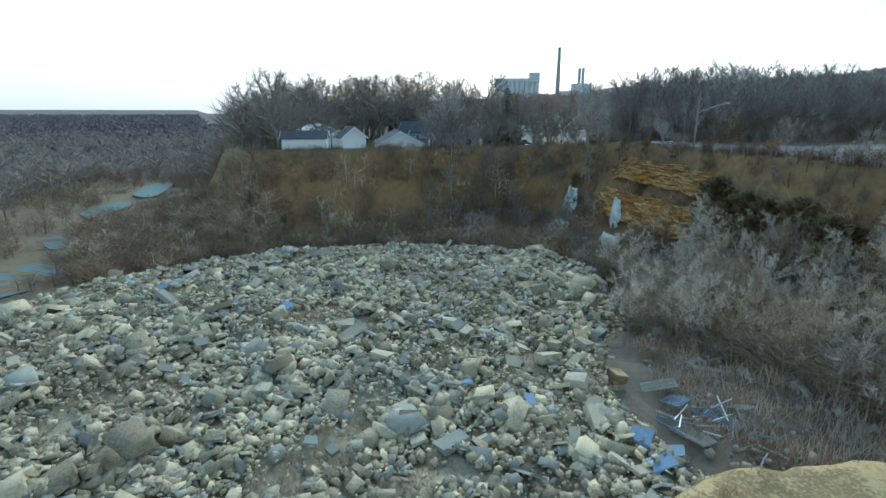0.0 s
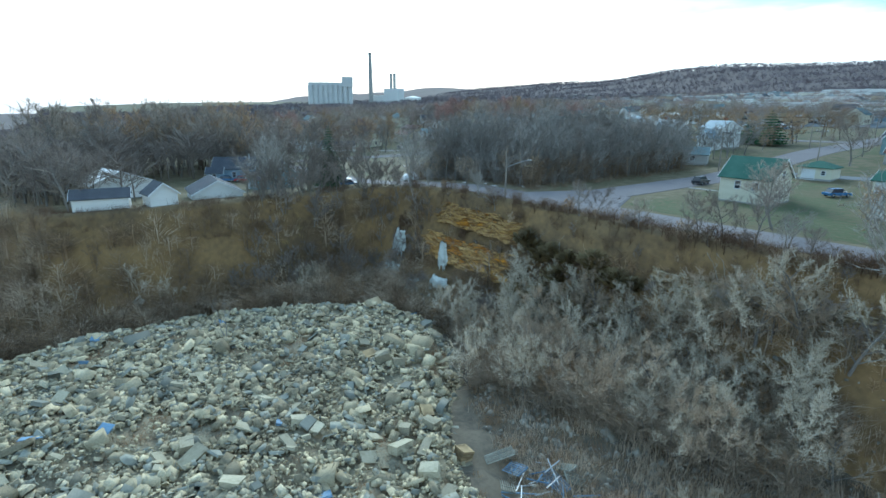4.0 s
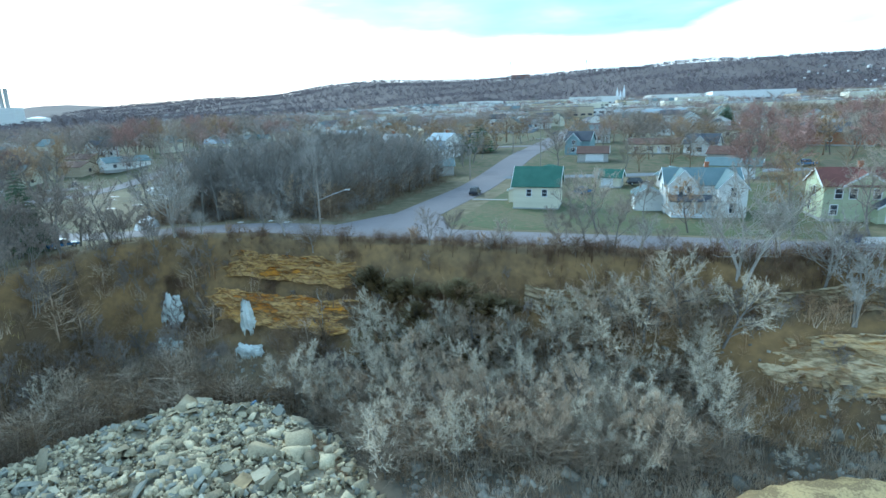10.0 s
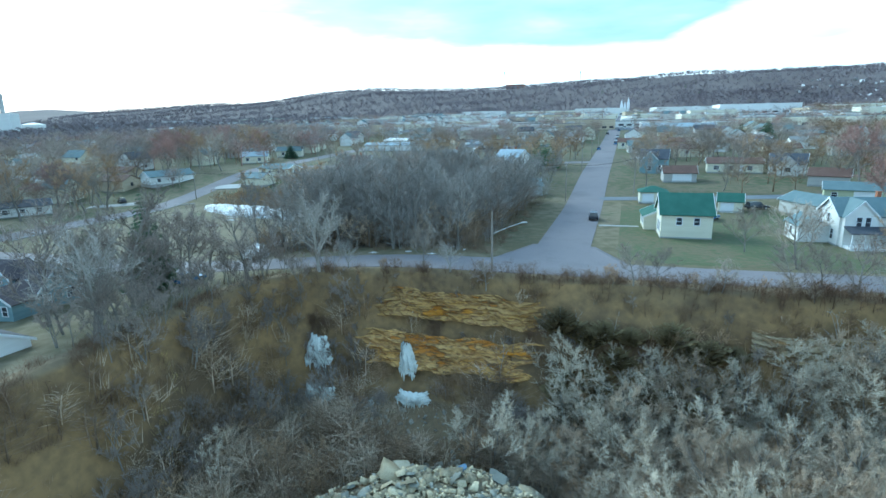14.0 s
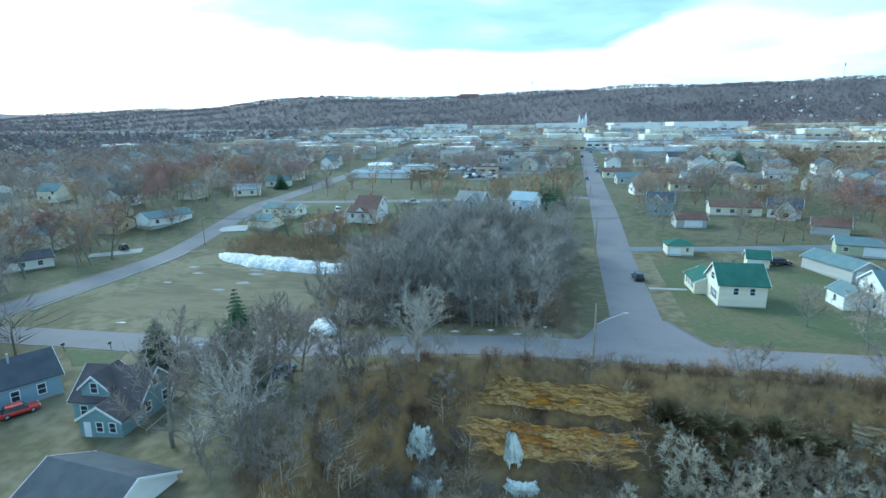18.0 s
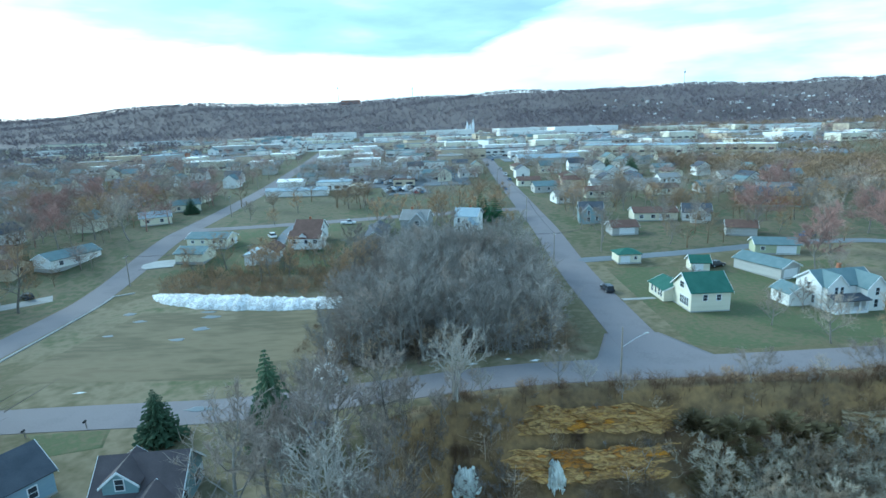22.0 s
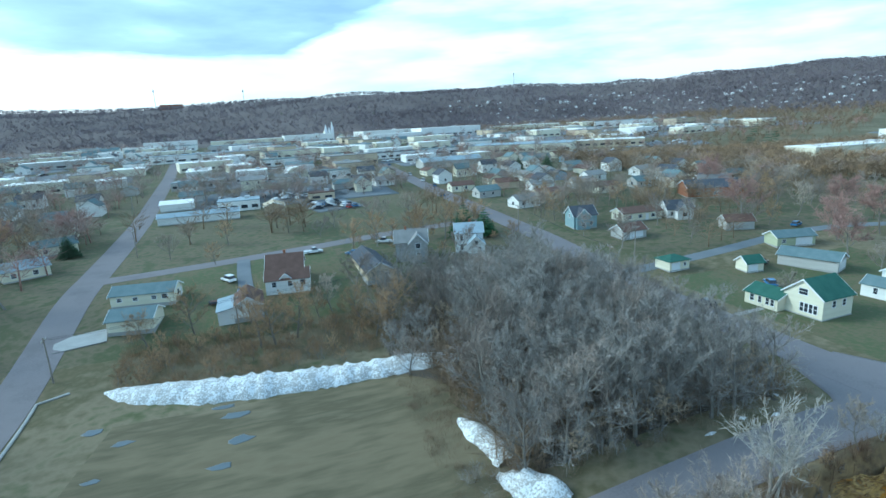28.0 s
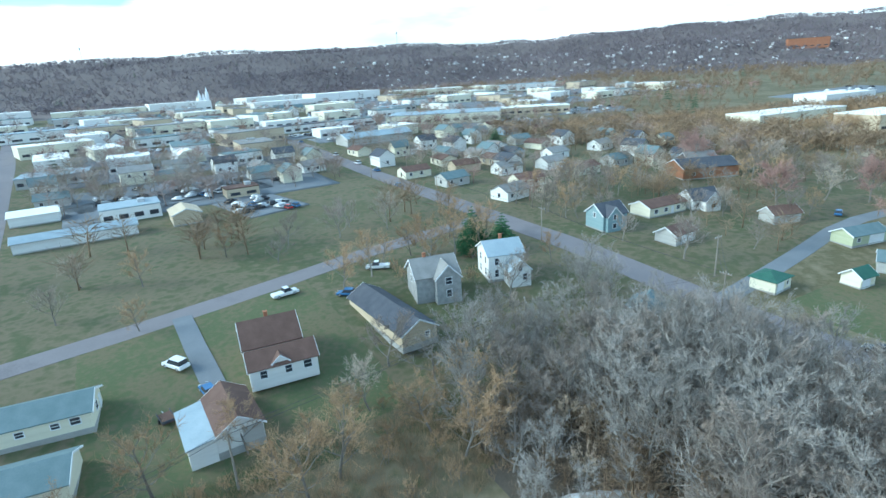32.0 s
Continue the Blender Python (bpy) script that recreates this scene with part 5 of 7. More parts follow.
def block(x, y, rot, w, d, h, wall, roof, label, name="warehouse", category="warehouse", windows=0, parapet=0.4):
    """A flat-roofed commercial building: walls, roof deck, parapet, windows, roof units."""
    e = new(name)
    e.matrix_basis = pose(x, y, float(town(x, y)), 0, 0, rot)
    part("wall", box(-w / 2, -d / 2, -3, w / 2, d / 2, h), wall, e)
    part("roof", box(-w / 2 - 0.15, -d / 2 - 0.15, h, w / 2 + 0.15, d / 2 + 0.15, h + parapet), roof, e)
    for k in range(windows):
        u = -w / 2 + w * (k + 0.5) / windows
        part("window", box(u - w / windows * 0.3, -d / 2 - 0.05, 0.9, u + w / windows * 0.3, -d / 2 + 0.05, min(2.4, h * 0.6)), M_GLASS, e)
    part("roof_unit", box(w * 0.15, -d * 0.1, h + parapet, w * 0.15 + 2.2, d * 0.1 + 1, h + parapet + 1.1), M_STEEL, e)
    return tagged(e, label, category)


HALLS = [(-27, 682, 36), (-102, 686, 44), (-195, 732, 38), (78, 694, 44), (84, 510, 24), (146, 640, 46), (24, 438, 24), (13, 399, 28), (30, 358, 15), (126, 372, 52), (196, 356, 35), (-250, 520, 38), (-150, 500, 32), (-60, 470, 28), (-66, 405, 22), (70, 620, 38), (250, 620, 48), (360, 560, 38), (-330, 414, 24), (-296, 432, 24), (-395, 470, 32), (-400, 640, 38), (3.5, 725, 20)]
house(-109.7, 196.3, 1, 31, 7, 3.0, 1.3, M_WHITE, M_R_BLUE, "very long pale storage building with a blue-grey roof", name="storage_building", category="storage building")
block(-95, 219, 1, 18, 13, 4.2, M_WHITE, M_R_BLUE, "white workshop with a pale blue flat roof", "workshop", "workshop", 4)
house(-80, 200, 91, 12, 8.5, 3.4, 1.6, M_TAN, M_TAN, "tan metal shop with a low gable roof", name="workshop", category="workshop")
house(-122.9, 233, 1, 14, 9, 3.2, 1.4, M_WHITE, M_R_WHITE, "small white metal storage building", name="storage_building", category="storage building")
house(-89.7, 280, 2, 13, 10, 5.6, 2.0, M_CREAM, M_R_GREY, "cream two-storey building with a low grey roof", [("s", -3, 3.4, 1.1, 1.3), ("s", 3, 3.4, 1.1, 1.3), ("s", 3, 0.9, 1.1, 1.3)])
house(-75.8, 278, 2, 14, 7, 3.0, 1.4, M_SAGE, M_R_TEAL, "pale green outbuilding with a green roof", name="outbuilding", category="outbuilding")
block(-57, 226, 2, 12, 8, 3.4, M_TAN, M_R_BROWN, "low tan garage building", "garage", "garage", 2)
# the round-roofed hut
e = new("quonset_hut")
e.matrix_basis = pose(-64, 323, float(town(-64, 323)), 0, 0, 8)
arc = [(7.5 * math.cos(math.pi * k / 14), 7.0 * math.sin(math.pi * k / 14)) for k in range(15)]
v = [(x, y, z - 0.2) for y in (-8, 8) for x, z in arc]
part("shell", (v, [(k, k + 1, 16 + k, 15 + k) for k in range(14)]), M_R_WHITE, e)
part("end_wall", (v, [tuple(range(15))[::-1], tuple(range(15, 30))]), M_CREAM, e)
part("door", box(-2.0, -8.15, -0.2, 2.0, -8.0, 3.6), M_TRIM, e)
tagged(e, "pale arched metal hut with a rounded roof", "hut")
block(-27, 682, 4, 62, 30, 9, M_WHITE, M_R_WHITE, "big white warehouse with a flat roof", windows=8)
block(-102, 686, 4, 84, 24, 7, M_CREAM, M_R_WHITE, "long low cream store with a flat white roof", windows=12)
block(-195, 732, 4, 60, 40, 8, M_WHITE, M_R_WHITE, "wide white warehouse at the valley's side", windows=6)
block(78, 694, 12, 80, 36, 8, M_WHITE, M_R_WHITE, "white warehouse under the wooded hill", windows=8)
block(84, 510, 4, 40, 22, 8, M_CREAM, M_CREAM, "cream two-storey commercial block", windows=9)
block(146, 640, 4, 82, 40, 10, M_WHITE, M_R_WHITE, "large white plant building with a flat roof", windows=8)
block(24, 438, 4, 42, 16, 4.5, M_WHITE, M_R_WHITE, "long white shed roof in the depot row", windows=6)
block(13, 399, 4, 50, 12, 4.5, M_WHITE, M_R_DARK, "long white depot building with a dark roof", windows=8)
block(30, 358, 4, 24, 14, 5, M_WHITE, M_R_WHITE, "white depot hall beside the dark roof", windows=4)
house(40, 314, 4, 44, 16, 4.2, 2.4, M_GREY, M_R_BLUE, "long workshop with a pale blue metal roof", name="workshop", category="workshop")
block(126, 372, -38, 84, 44, 6, M_CREAM, M_R_BLUE, "wide shopping hall with a pale blue flat roof", "shopping_hall", "shopping hall", 12)
block(196, 356, -34, 60, 24, 5, M_TAN, M_R_WHITE, "tan store building with a row of shop windows", "store", "store", 10)
block(243, 182, -8, 72, 22, 7, M_CREAM, M_R_WHITE, "long cream works building with a white roof", windows=12)
block(249, 138, -8, 40, 22, 8, M_TAN, M_R_WHITE, "tan works hall beside the long building", windows=4)
block(326, 195, -8, 50, 22, 9, M_WHITE, M_R_WHITE, "white works hall on higher ground", windows=5)
block(-395, 470, 30, 60, 24, 6, M_CREAM, M_R_TEAL, "low cream warehouse with a green roof", windows=6)
block(-250, 520, 20, 70, 26, 6, M_GREY, M_R_WHITE, "grey warehouse with a white roof", windows=6)
block(-150, 500, 12, 60, 22, 6, M_WHITE, M_R_BLUE, "white warehouse with a pale blue roof", windows=6)
block(-60, 470, 8, 50, 24, 6, M_CREAM, M_R_GREY, "cream depot with a grey flat roof", windows=6)
block(-66, 405, 8, 40, 18, 5, M_WHITE, M_R_TEAL, "white depot with a green roof", windows=5)
block(70, 620, 6, 70, 24, 7, M_WHITE, M_R_WHITE, "white store building with a flat roof", windows=8)
block(250, 620, -20, 90, 30, 7, M_CREAM, M_R_WHITE, "cream store building with a flat roof", windows=8)
block(360, 560, -30, 70, 30, 7, M_WHITE, M_R_BLUE, "white store with a blue roof", windows=6)
block(-330, 414, 30, 44, 20, 6, M_TAN, M_TAN, "orange-tan store building on the valley floor", "store", "store", 5)
block(-296, 432, 30, 40, 22, 6, M_BRICK, M_R_DARK, "brown brick store with a dark roof", "store", "store", 5)
block(-460, 545, 30, 90, 22, 6, M_WHITE, M_R_DARK, "long white store with a blue-grey roof", "store", "store", 10)
block(-624, 594, 30, 60, 30, 7, M_WHITE, M_R_WHITE, "white warehouse far down the valley")
block(-520, 640, 30, 70, 26, 7, M_CREAM, M_R_TEAL, "cream warehouse with a green roof far down the valley")
block(-400, 640, 20, 70, 26, 7, M_WHITE, M_R_BLUE, "pale warehouse far down the valley")

# more of the busy band of halls, stores and yards
rb = random.Random(41)
for x0, x1, y0, y1, n in ((-420, -170, 330, 680, 34), (-130, -14, 300, 680, 24), (14, 140, 330, 700, 22), (140, 420, 380, 640, 20)):
    got = 0
    for _ in range(600):
        if got >= n:
            break
        x, y = rb.uniform(x0, x1), rb.uniform(y0, y1)
        if all((x - a) ** 2 + (y - b) ** 2 > (r_ + 15) ** 2 for a, b, r_ in HALLS):
            w, d = rb.uniform(16, 40), rb.uniform(12, 24)
            HALLS.append((x, y, w * 0.55))
            wall, roof, words = rb.choice(((M_WHITE, M_R_WHITE, "white hall with a flat white roof"), (M_CREAM, M_R_WHITE, "cream store with a flat white roof"), (M_GREY, M_R_BLUE, "grey hall with a pale blue roof"), (M_WHITE, M_R_TEAL, "white hall with a green-grey roof"), (M_TAN, M_R_GREY, "tan store with a grey flat roof"), (M_CREAM, M_R_WHITE, "cream depot with a white roof")))
            block(x, y, rb.choice((4, 94)) + rb.uniform(-8, 12), w, d, rb.uniform(4, 7.5), wall, roof, words + " in the town", windows=rb.randrange(3, 8))
            got += 1

# church with white spires
e = new("church")
e.matrix_basis = pose(3.5, 725, float(town(3.5, 725)) - 1, 0, 0, 5) @ Matrix.Diagonal((0.72, 0.8, 0.92, 1))
part("wall", gable(14, 22, 9, 6, 0, -4), M_CREAM, e)
part("roof", roof_slabs(14, 22, 9, 6), M_R_GREY, e)
for tx, th in ((-6, 20), (6, 23), (0, 16)):
    t = part("tower", box(tx - 2.2, -14, -4, tx + 2.2, -9.6, th - 7), M_TRIM, e)
    part("spire", ([(tx - 2.4, -14.2, th - 7), (tx + 2.4, -14.2, th - 7), (tx + 2.4, -9.4, th - 7), (tx - 2.4, -9.4, th - 7), (tx, -11.8, th + 3)], [(0, 1, 4), (1, 2, 4), (2, 3, 4), (3, 0, 4), (3, 2, 1, 0)]), M_TRIM, t)
tagged(e, "pale church with white spires at the hill's foot", "church")
# brick building on the ridge
block(-284, 1425, 10, 50, 16, 12, M_BRICK, M_R_BROWN, "red brick building on the wooded ridge", "ridge_building", "building", 6)
block(928, 514, -50, 60, 18, 14, M_BRICK, M_R_BROWN, "red brick building high on the ridge", "ridge_building", "building", 6)

# grain plant far to the west
e = new("grain_silo")
e.matrix_basis = pose(-714, 283, 2, 0, 0, 65) @ Matrix.Diagonal((0.72, 1, 1, 1))
for k in range(9):
    part("silo", tube([(-40 + 10 * k, 0, -10), (-40 + 10 * k, 0, 42)], [5.4, 5.4], 14), M_SILO, e)
part("head_house", box(24, -6, 40, 46, 6, 54), M_SILO, e)
part("gallery", box(-44, -4, 42, 26, 4, 46), M_SILO, e)
tagged(e, "row of pale concrete grain silos with a head house", "silo")
e = new("chimney_stack")
e.matrix_basis = pose(-688, 337, 0)
part("shaft", tube([(0, 0, -5), (0, 0, 50), (0, 0, 90)], [3.6, 2.9, 2.2], 14), M_CONCRETE, e)
part("cap", tube([(0, 0, 89.4), (0, 0, 91)], [2.6, 2.6], 14), M_R_DARK, e)
tagged(e, "tall thin grey smokestack beside the grain plant", "smokestack")
e = new("plant_tower")
e.matrix_basis = pose(-672, 368, 4, 0, 0, 30)
part("wall", box(-12, -10, -5, 12, 10, 36), M_WHITE, e)
for k in (-5, 1):
    part("leg", tube([(k, 0, 36), (k, 0, 58)], [2.2, 2.2], 10), M_GREY, e)
part("shed", box(-34, -9, -5, -12, 9, 26), M_WHITE, e)
tagged(e, "white plant tower with two grey pipes", "tower")
for tx, ty in ((-700, 420),):
    e = new("storage_tank")
    e.matrix_basis = pose(tx, ty, float(town(tx, ty)))
    part("shell", tube([(0, 0, -3), (0, 0, 12)], [13, 13], 24), M_WHITE, e)
    part("lid", tube([(0, 0, 12), (0, 0, 14.5)], [13.2, 1.0], 24), M_R_WHITE, e)
    tagged(e, "white round storage tank on the valley floor", "tank")
for mx, my, mh in ((-120, 1500, 45), (-330, 1500, 50), (560, 1300, 40)):
    e = new("radio_mast")
    e.matrix_basis = pose(mx, my, float(town(mx, my)))
    part("mast", tube([(0, 0, 0), (0, 0, mh)], [0.9, 0.5], 5), M_STEEL, e)
    part("antenna", box(-1.6, -0.5, mh - 9, 1.6, 0.5, mh - 4), M_STEEL, e)
    tagged(e, "thin steel radio mast on the ridge", "mast")

# paved lots
LOTS = []
for i, (x, y, w, d, rot) in enumerate([(-68, 246, 96, 56, 2), (-72, 308, 104, 40, 2), (-68, 362, 104, 44, 2), (-66, 430, 100, 30, 2), (44, 344, 66, 22, 3), (62, 395, 76, 40, 3), (66, 470, 90, 34, 4), (150, 320, 70, 34, -36), (-215, 370, 90, 40, 10), (-260, 300, 60, 30, 8), (150, 520, 90, 40, -10), (60, 480, 110, 24, 6), (-60, 560, 110, 30, 4), (-80, 240, 70, 30, 10), (40, 372, 80, 22, 6), (250, 430, 130, 60, -30), (300, 500, 120, 70, -30), (130, 610, 120, 40, 6), (-60, 600, 120, 30, 4), (-55, 205, 22, 30, 14), (-150, 590, 90, 40, 4), (330, 192, 150, 24, -8), (-300, 470, 120, 40, 30), (-110, 430, 60, 40, 8), (-40, 510, 90, 34, 6), (60, 570, 100, 34, 6), (200, 560, 120, 60, -15), (-210, 570, 120, 40, 6), (-220, 440, 90, 40, 14), (90, 440, 60, 40, 4), (-105, 600, 60, 34, 4), (230, 330, 70, 40, -30), (380, 470, 120, 70, -30), (430, 400, 90, 50, -30), (420, 230, 110, 50, -8)]):
    c, s = math.cos(radians(rot)), math.sin(radians(rot))
    LOTS.append((x, y, w * 0.9, d * 0.9))
    patch("paved_lot", [(x + c * a - s * b, y + s * a + c * b) for a, b in ((-w / 2, -d / 2), (w / 2, -d / 2), (w / 2, d / 2), (-w / 2, d / 2))], M_ROAD_NEW, 0.25, "grey asphalt parking lot between the town's buildings", "parking lot", 8)

# parked cars, far off
CAR_SPECK = [arrays(joined(box(-2.2, -0.9, 0.3, 2.2, 0.9, 0.95), box(-1.2, -0.8, 0.95, 1.0, 0.8, 1.5)))]
LOT_SPOTS = [(x + u * rb.uniform(-0.45, 0.45), y + v_ * rb.uniform(-0.4, 0.4)) for x, y, u, v_ in LOTS for _ in range(16)]
for k, (mat, words) in enumerate(((M_CAR_WHITE, "white"), (M_CAR_DARK, "dark"), (M_STEEL, "silver"))):
    joined_copies("parked_cars", CAR_SPECK, [(x, y, float(town(x, y)) + 0.25, 1.0) for x, y in LOT_SPOTS[k::3]], mat, f"{words} cars parked in the town's lots", "cars", 60 + k, 0.0)

# plain houses in rows
FAR_HOUSES = []
for i, (w, d, h, rise, wall, roof) in enumerate([(11, 8, 3, 2.0, M_WHITE, M_R_GREY), (10, 8, 4.8, 2.6, M_WHITE, M_R_DARK), (12, 8, 2.9, 1.7, M_CREAM, M_R_BROWN), (10, 7.5, 3, 1.9, M_BLUEGREY, M_R_DARK), (9, 8, 4.6, 2.8, M_CREAM, M_R_TEAL), (12, 8, 3, 1.8, M_TAN, M_R_BROWN), (11, 8, 3, 2.0, M_GREY, M_R_TEAL), (9, 8, 4.6, 2.8, M_WHITE, M_R_TEAL)]):
    g, r_ = gable(w, d, h, rise, 0, -3), roof_slabs(w, d, h, rise)
    FAR_HOUSES.append((mesh_of("wall", *g, wall), mesh_of("roof", *r_, roof), w, d, h, ["white", "white two-storey", "cream", "blue-grey", "cream two-storey", "tan", "grey", "white two-storey"][i]))
PANE = mesh_of("window", *joined(box(-0.55, -0.04, 0, 0.55, 0.03, 1.3)), M_GLASS)
SURROUND = mesh_of("window_frame", *joined(box(-0.68, -0.06, -0.13, -0.55, 0.02, 1.43), box(0.55, -0.06, -0.13, 0.68, 0.02, 1.43), box(-0.55, -0.06, 1.3, 0.55, 0.02, 1.43), box(-0.55, -0.06, -0.13, 0.55, 0.02, 0)), M_TRIM)
TAKEN = [(-109.7, 196, 24), (-95, 219, 16), (-80, 200, 12), (-123, 233, 14), (-90, 280, 14), (-76, 278, 12), (-64, 323, 14), (-57, 226, 12), (40, 314, 32), (-80, 240, 30), (250, 430, 70), (300, 500, 80), (130, 610, 60), (94, 134, 18), (-460, 545, 55), (40, 111, 13), (54, 107, 10), (18, 111, 10), (24, 93, 9), (58, 85, 9), (243, 182, 46), (249, 138, 26), (82, 200, 12), (75, 166, 12), (36, 165, 10), (12, 242, 9), (-34, 238, 9), (15, 186, 9), (11, 209, 9)]


def free_of_town(x, y, gap=9):
    if abs(x) < 13 or abs(x + 129 + 0.05 * (y - 100)) < 13 or y < 20 and x > -140:
        return False
    if -130 < x < 0 and y < 180:
        return False
    if 5 < x < 76 and y < 132:
        return False
    return all((x - a) ** 2 + (y - b) ** 2 > (r + gap) ** 2 for a, b, r in TAKEN + HALLS)


def far_house(x, y, rot, k, label_tail, group):
    wall, roof, w, d, h, colour = FAR_HOUSES[k]
    e = new("house")
    e.matrix_basis = pose(x, y, float(town(x, y)) + 0.1, 0, 0, rot)
    part("wall", wall, None, e)
    part("roof", roof, None, e)
    for u in (-w * 0.3, w * 0.12):
        p = part("window", PANE, None, e, m=pose(u, -d / 2, 1.0))
        part("window_frame", SURROUND, None, p)
    if h > 4:
        part("window", PANE, None, e, m=pose(w * 0.3, -d / 2, 3.2))
    part("window", PANE, None, e, m=pose(-w / 2, 0, 1.0, 0, 0, -90))
    tagged(e, f"{colour} house with a gable roof {label_tail}", "house", group)


for x, y, rot, k in ((82, 202, 4, 0), (66, 168, 2, 2), (88, 170, 0, 6), (36, 167, -4, 2), (12, 244, 92, 1), (-34, 239, 90, 4), (15, 187, 5, 6), (11, 211, 0, 2), (44, 190, 0, 0), (60, 225, 90, 7), (30, 262, 0, 4), (-30, 268, 0, 3)):
    far_house(x, y, rot, k, "beside the main street", "town houses")
r = random.Random(77)
spots = []
for x0, x1, y0, y1, n, tail in ((-330, -150, -10, 330, 90, "among bare trees"), (-125, -12, 240, 560, 46, "in a town block"), (14, 135, 150, 330, 34, "east of the street"), (-330, 130, 470, 700, 40, "below the hill"), (-640, -340, 60, 560, 46, "down the valley")):
    got = 0
    for _ in range(4000):
        if got >= n:
            break
        x, y = r.uniform(x0, x1), r.uniform(y0, y1)
        if free_of_town(x, y) and all((x - a) ** 2 + (y - b) ** 2 > 16 ** 2 for a, b in spots) and not (tail.startswith("among") and any((x - a) ** 2 + (y - b) ** 2 < 15 ** 2 for a, b in ((-158, 34), (-152, 83), (-149.5, 131.5), (-151, 161)))):
            spots.append((x, y))
            far_house(x, y, r.choice((0, 90, 180, 270)) + r.uniform(-6, 10), r.randrange(8), tail, "town houses")
            got += 1


# ---- woods and far trees, joined ----
def far_tree(seed, height, n=70, wide=0.16, spread=0.42, low=0.28, trunk=True):
    """A small bare tree: trunk, a few limbs, and a spray of broad twigs."""
    rr = random.Random(seed)
    v, f = tube([(0, 0, -1), (0, 0, height * 0.45), (rr.uniform(-0.4, 0.4), rr.uniform(-0.4, 0.4), height * 0.8)], [height * 0.022, height * 0.015, 0.04], 4)
    if not trunk:
        v, f = [], []
    for k in range(n):
        t = rr.uniform(low, 0.9)
        w = rr.uniform(0, 6.283)
        l = height * spread * rr.uniform(0.4, 1.0) * (1.15 - 0.55 * t)
        o = Vector((0, 0, height * t * 0.85)) + Vector((math.cos(w), math.sin(w), 0.7)) * l * rr.uniform(0, 0.75)
        q = o + Vector((math.cos(w) + rr.gauss(0, 0.5), math.sin(w) + rr.gauss(0, 0.5), rr.uniform(0.2, 1.3))) * l * 0.6
        s = Vector((rr.gauss(0, 1), rr.gauss(0, 1), rr.gauss(0, 1))).normalized() * wide
        m = len(v)
        v += [tuple(o - s), tuple(o + s), tuple(q)]
        f.append((m, m + 1, m + 2))
    return arrays((v, f))


TOWN_TREES = [far_tree(200 + i, 10, 130, 0.085, 0.66) for i in range(5)]
FAR_TREES = [far_tree(210 + i, 10, 44, 0.24, 0.62) for i in range(4)]
HILL_TREES = [far_tree(220 + i, 9.4, 15, 0.8, 0.66, 0.0, False) for i in range(4)]
rg = np.random.default_rng(5)


def fill(n, x0, x1, y0, y1, ok, s0=0.8, s1=1.3):
    x, y = rg.uniform(x0, x1, n), rg.uniform(y0, y1, n)
    keep = ok(x, y)
    x, y = x[keep], y[keep]
    return list(zip(x, y, ground_z(x, y) - 0.2, rg.uniform(s0, s1, len(x))))


off_roads = lambda x, y: (np.abs(x) > 9) & (np.abs(x + 125 + 0.045 * y) > 9)
joined_copies("town_trees", TOWN_TREES, fill(380, -420, -141, -60, 330, off_roads, 0.7, 1.3) + fill(110, -130, -8, 178, 330, lambda x, y: off_roads(x, y) & (y > 235), 0.6, 1.1) + fill(110, 14, 160, 130, 340, off_roads, 0.6, 1.1), M_TWIG, "bare grey trees among the town's houses", "trees", 1)
joined_copies("town_trees", TOWN_TREES, fill(420, -420, -141, -60, 330, off_roads, 0.7, 1.35) + fill(110, -130, -8, 225, 420, off_roads, 0.6, 1.1) + fill(120, 14, 190, 128, 400, off_roads, 0.6, 1.1), M_TWIG_ROSE, "rose-brown bare trees among the town's houses", "trees", 41)
joined_copies("town_trees", TOWN_TREES, fill(200, -420, -141, -60, 330, off_roads, 0.6, 1.1) + fill(60, -130, -8, 235, 420, off_roads, 0.6, 1.0) + fill(90, 14, 190, 128, 400, off_roads, 0.6, 1.0), M_TWIG_DARK, "dark brown bare trees among the town's houses", "trees", 42)
joined_copies("town_trees", FAR_TREES, fill(1100, -420, 440, 320, 780, off_roads, 0.6, 1.1), M_TWIG_ROSE, "bare rose-brown trees between the town's roofs", "trees", 31)
joined_copies("town_trees", FAR_TREES, fill(240, -420, 440, 300, 700, off_roads, 0.6, 1.0), M_TWIG_RED, "red-budding trees between the town's roofs", "trees", 32)
joined_copies("town_trees", TOWN_TREES, fill(18, -128, -8, 146, 178, lambda x, y: (np.abs(y - 128 - 0.1 * (x + 130)) > 6), 0.9, 1.25) + fill(190, 14, 140, 68, 150, lambda x, y: (wave(x, y, 9, 3) > 0.0) & (np.abs(y - 66 - 0.25 * np.maximum(x - 30, 0)) > 6) & (x > 30), 0.5, 0.9), M_TWIG_DARK, "bare brown trees along the back street and yards", "trees", 34)
joined_copies("brown_woods", FAR_TREES, fill(4200, 110, 380, 110, 350, lambda x, y: (x * 0.5 + y < 355) & (x + y > 285) & (np.hypot((x - 240) / 60, (y - 140) / 34) > 1) & (wave(x, y, 17, 2) > -0.5), 0.45, 0.95) + fill(520, 118, 208, 74, 142, lambda x, y: (np.abs((y - 74) - 0.75 * (x - 140)) < 20) & (wave(x, y, 9, 2) > -0.3), 0.35, 0.75), M_TWIG_DARK, "tan-brown thicket beyond the houses", "woods", 33)
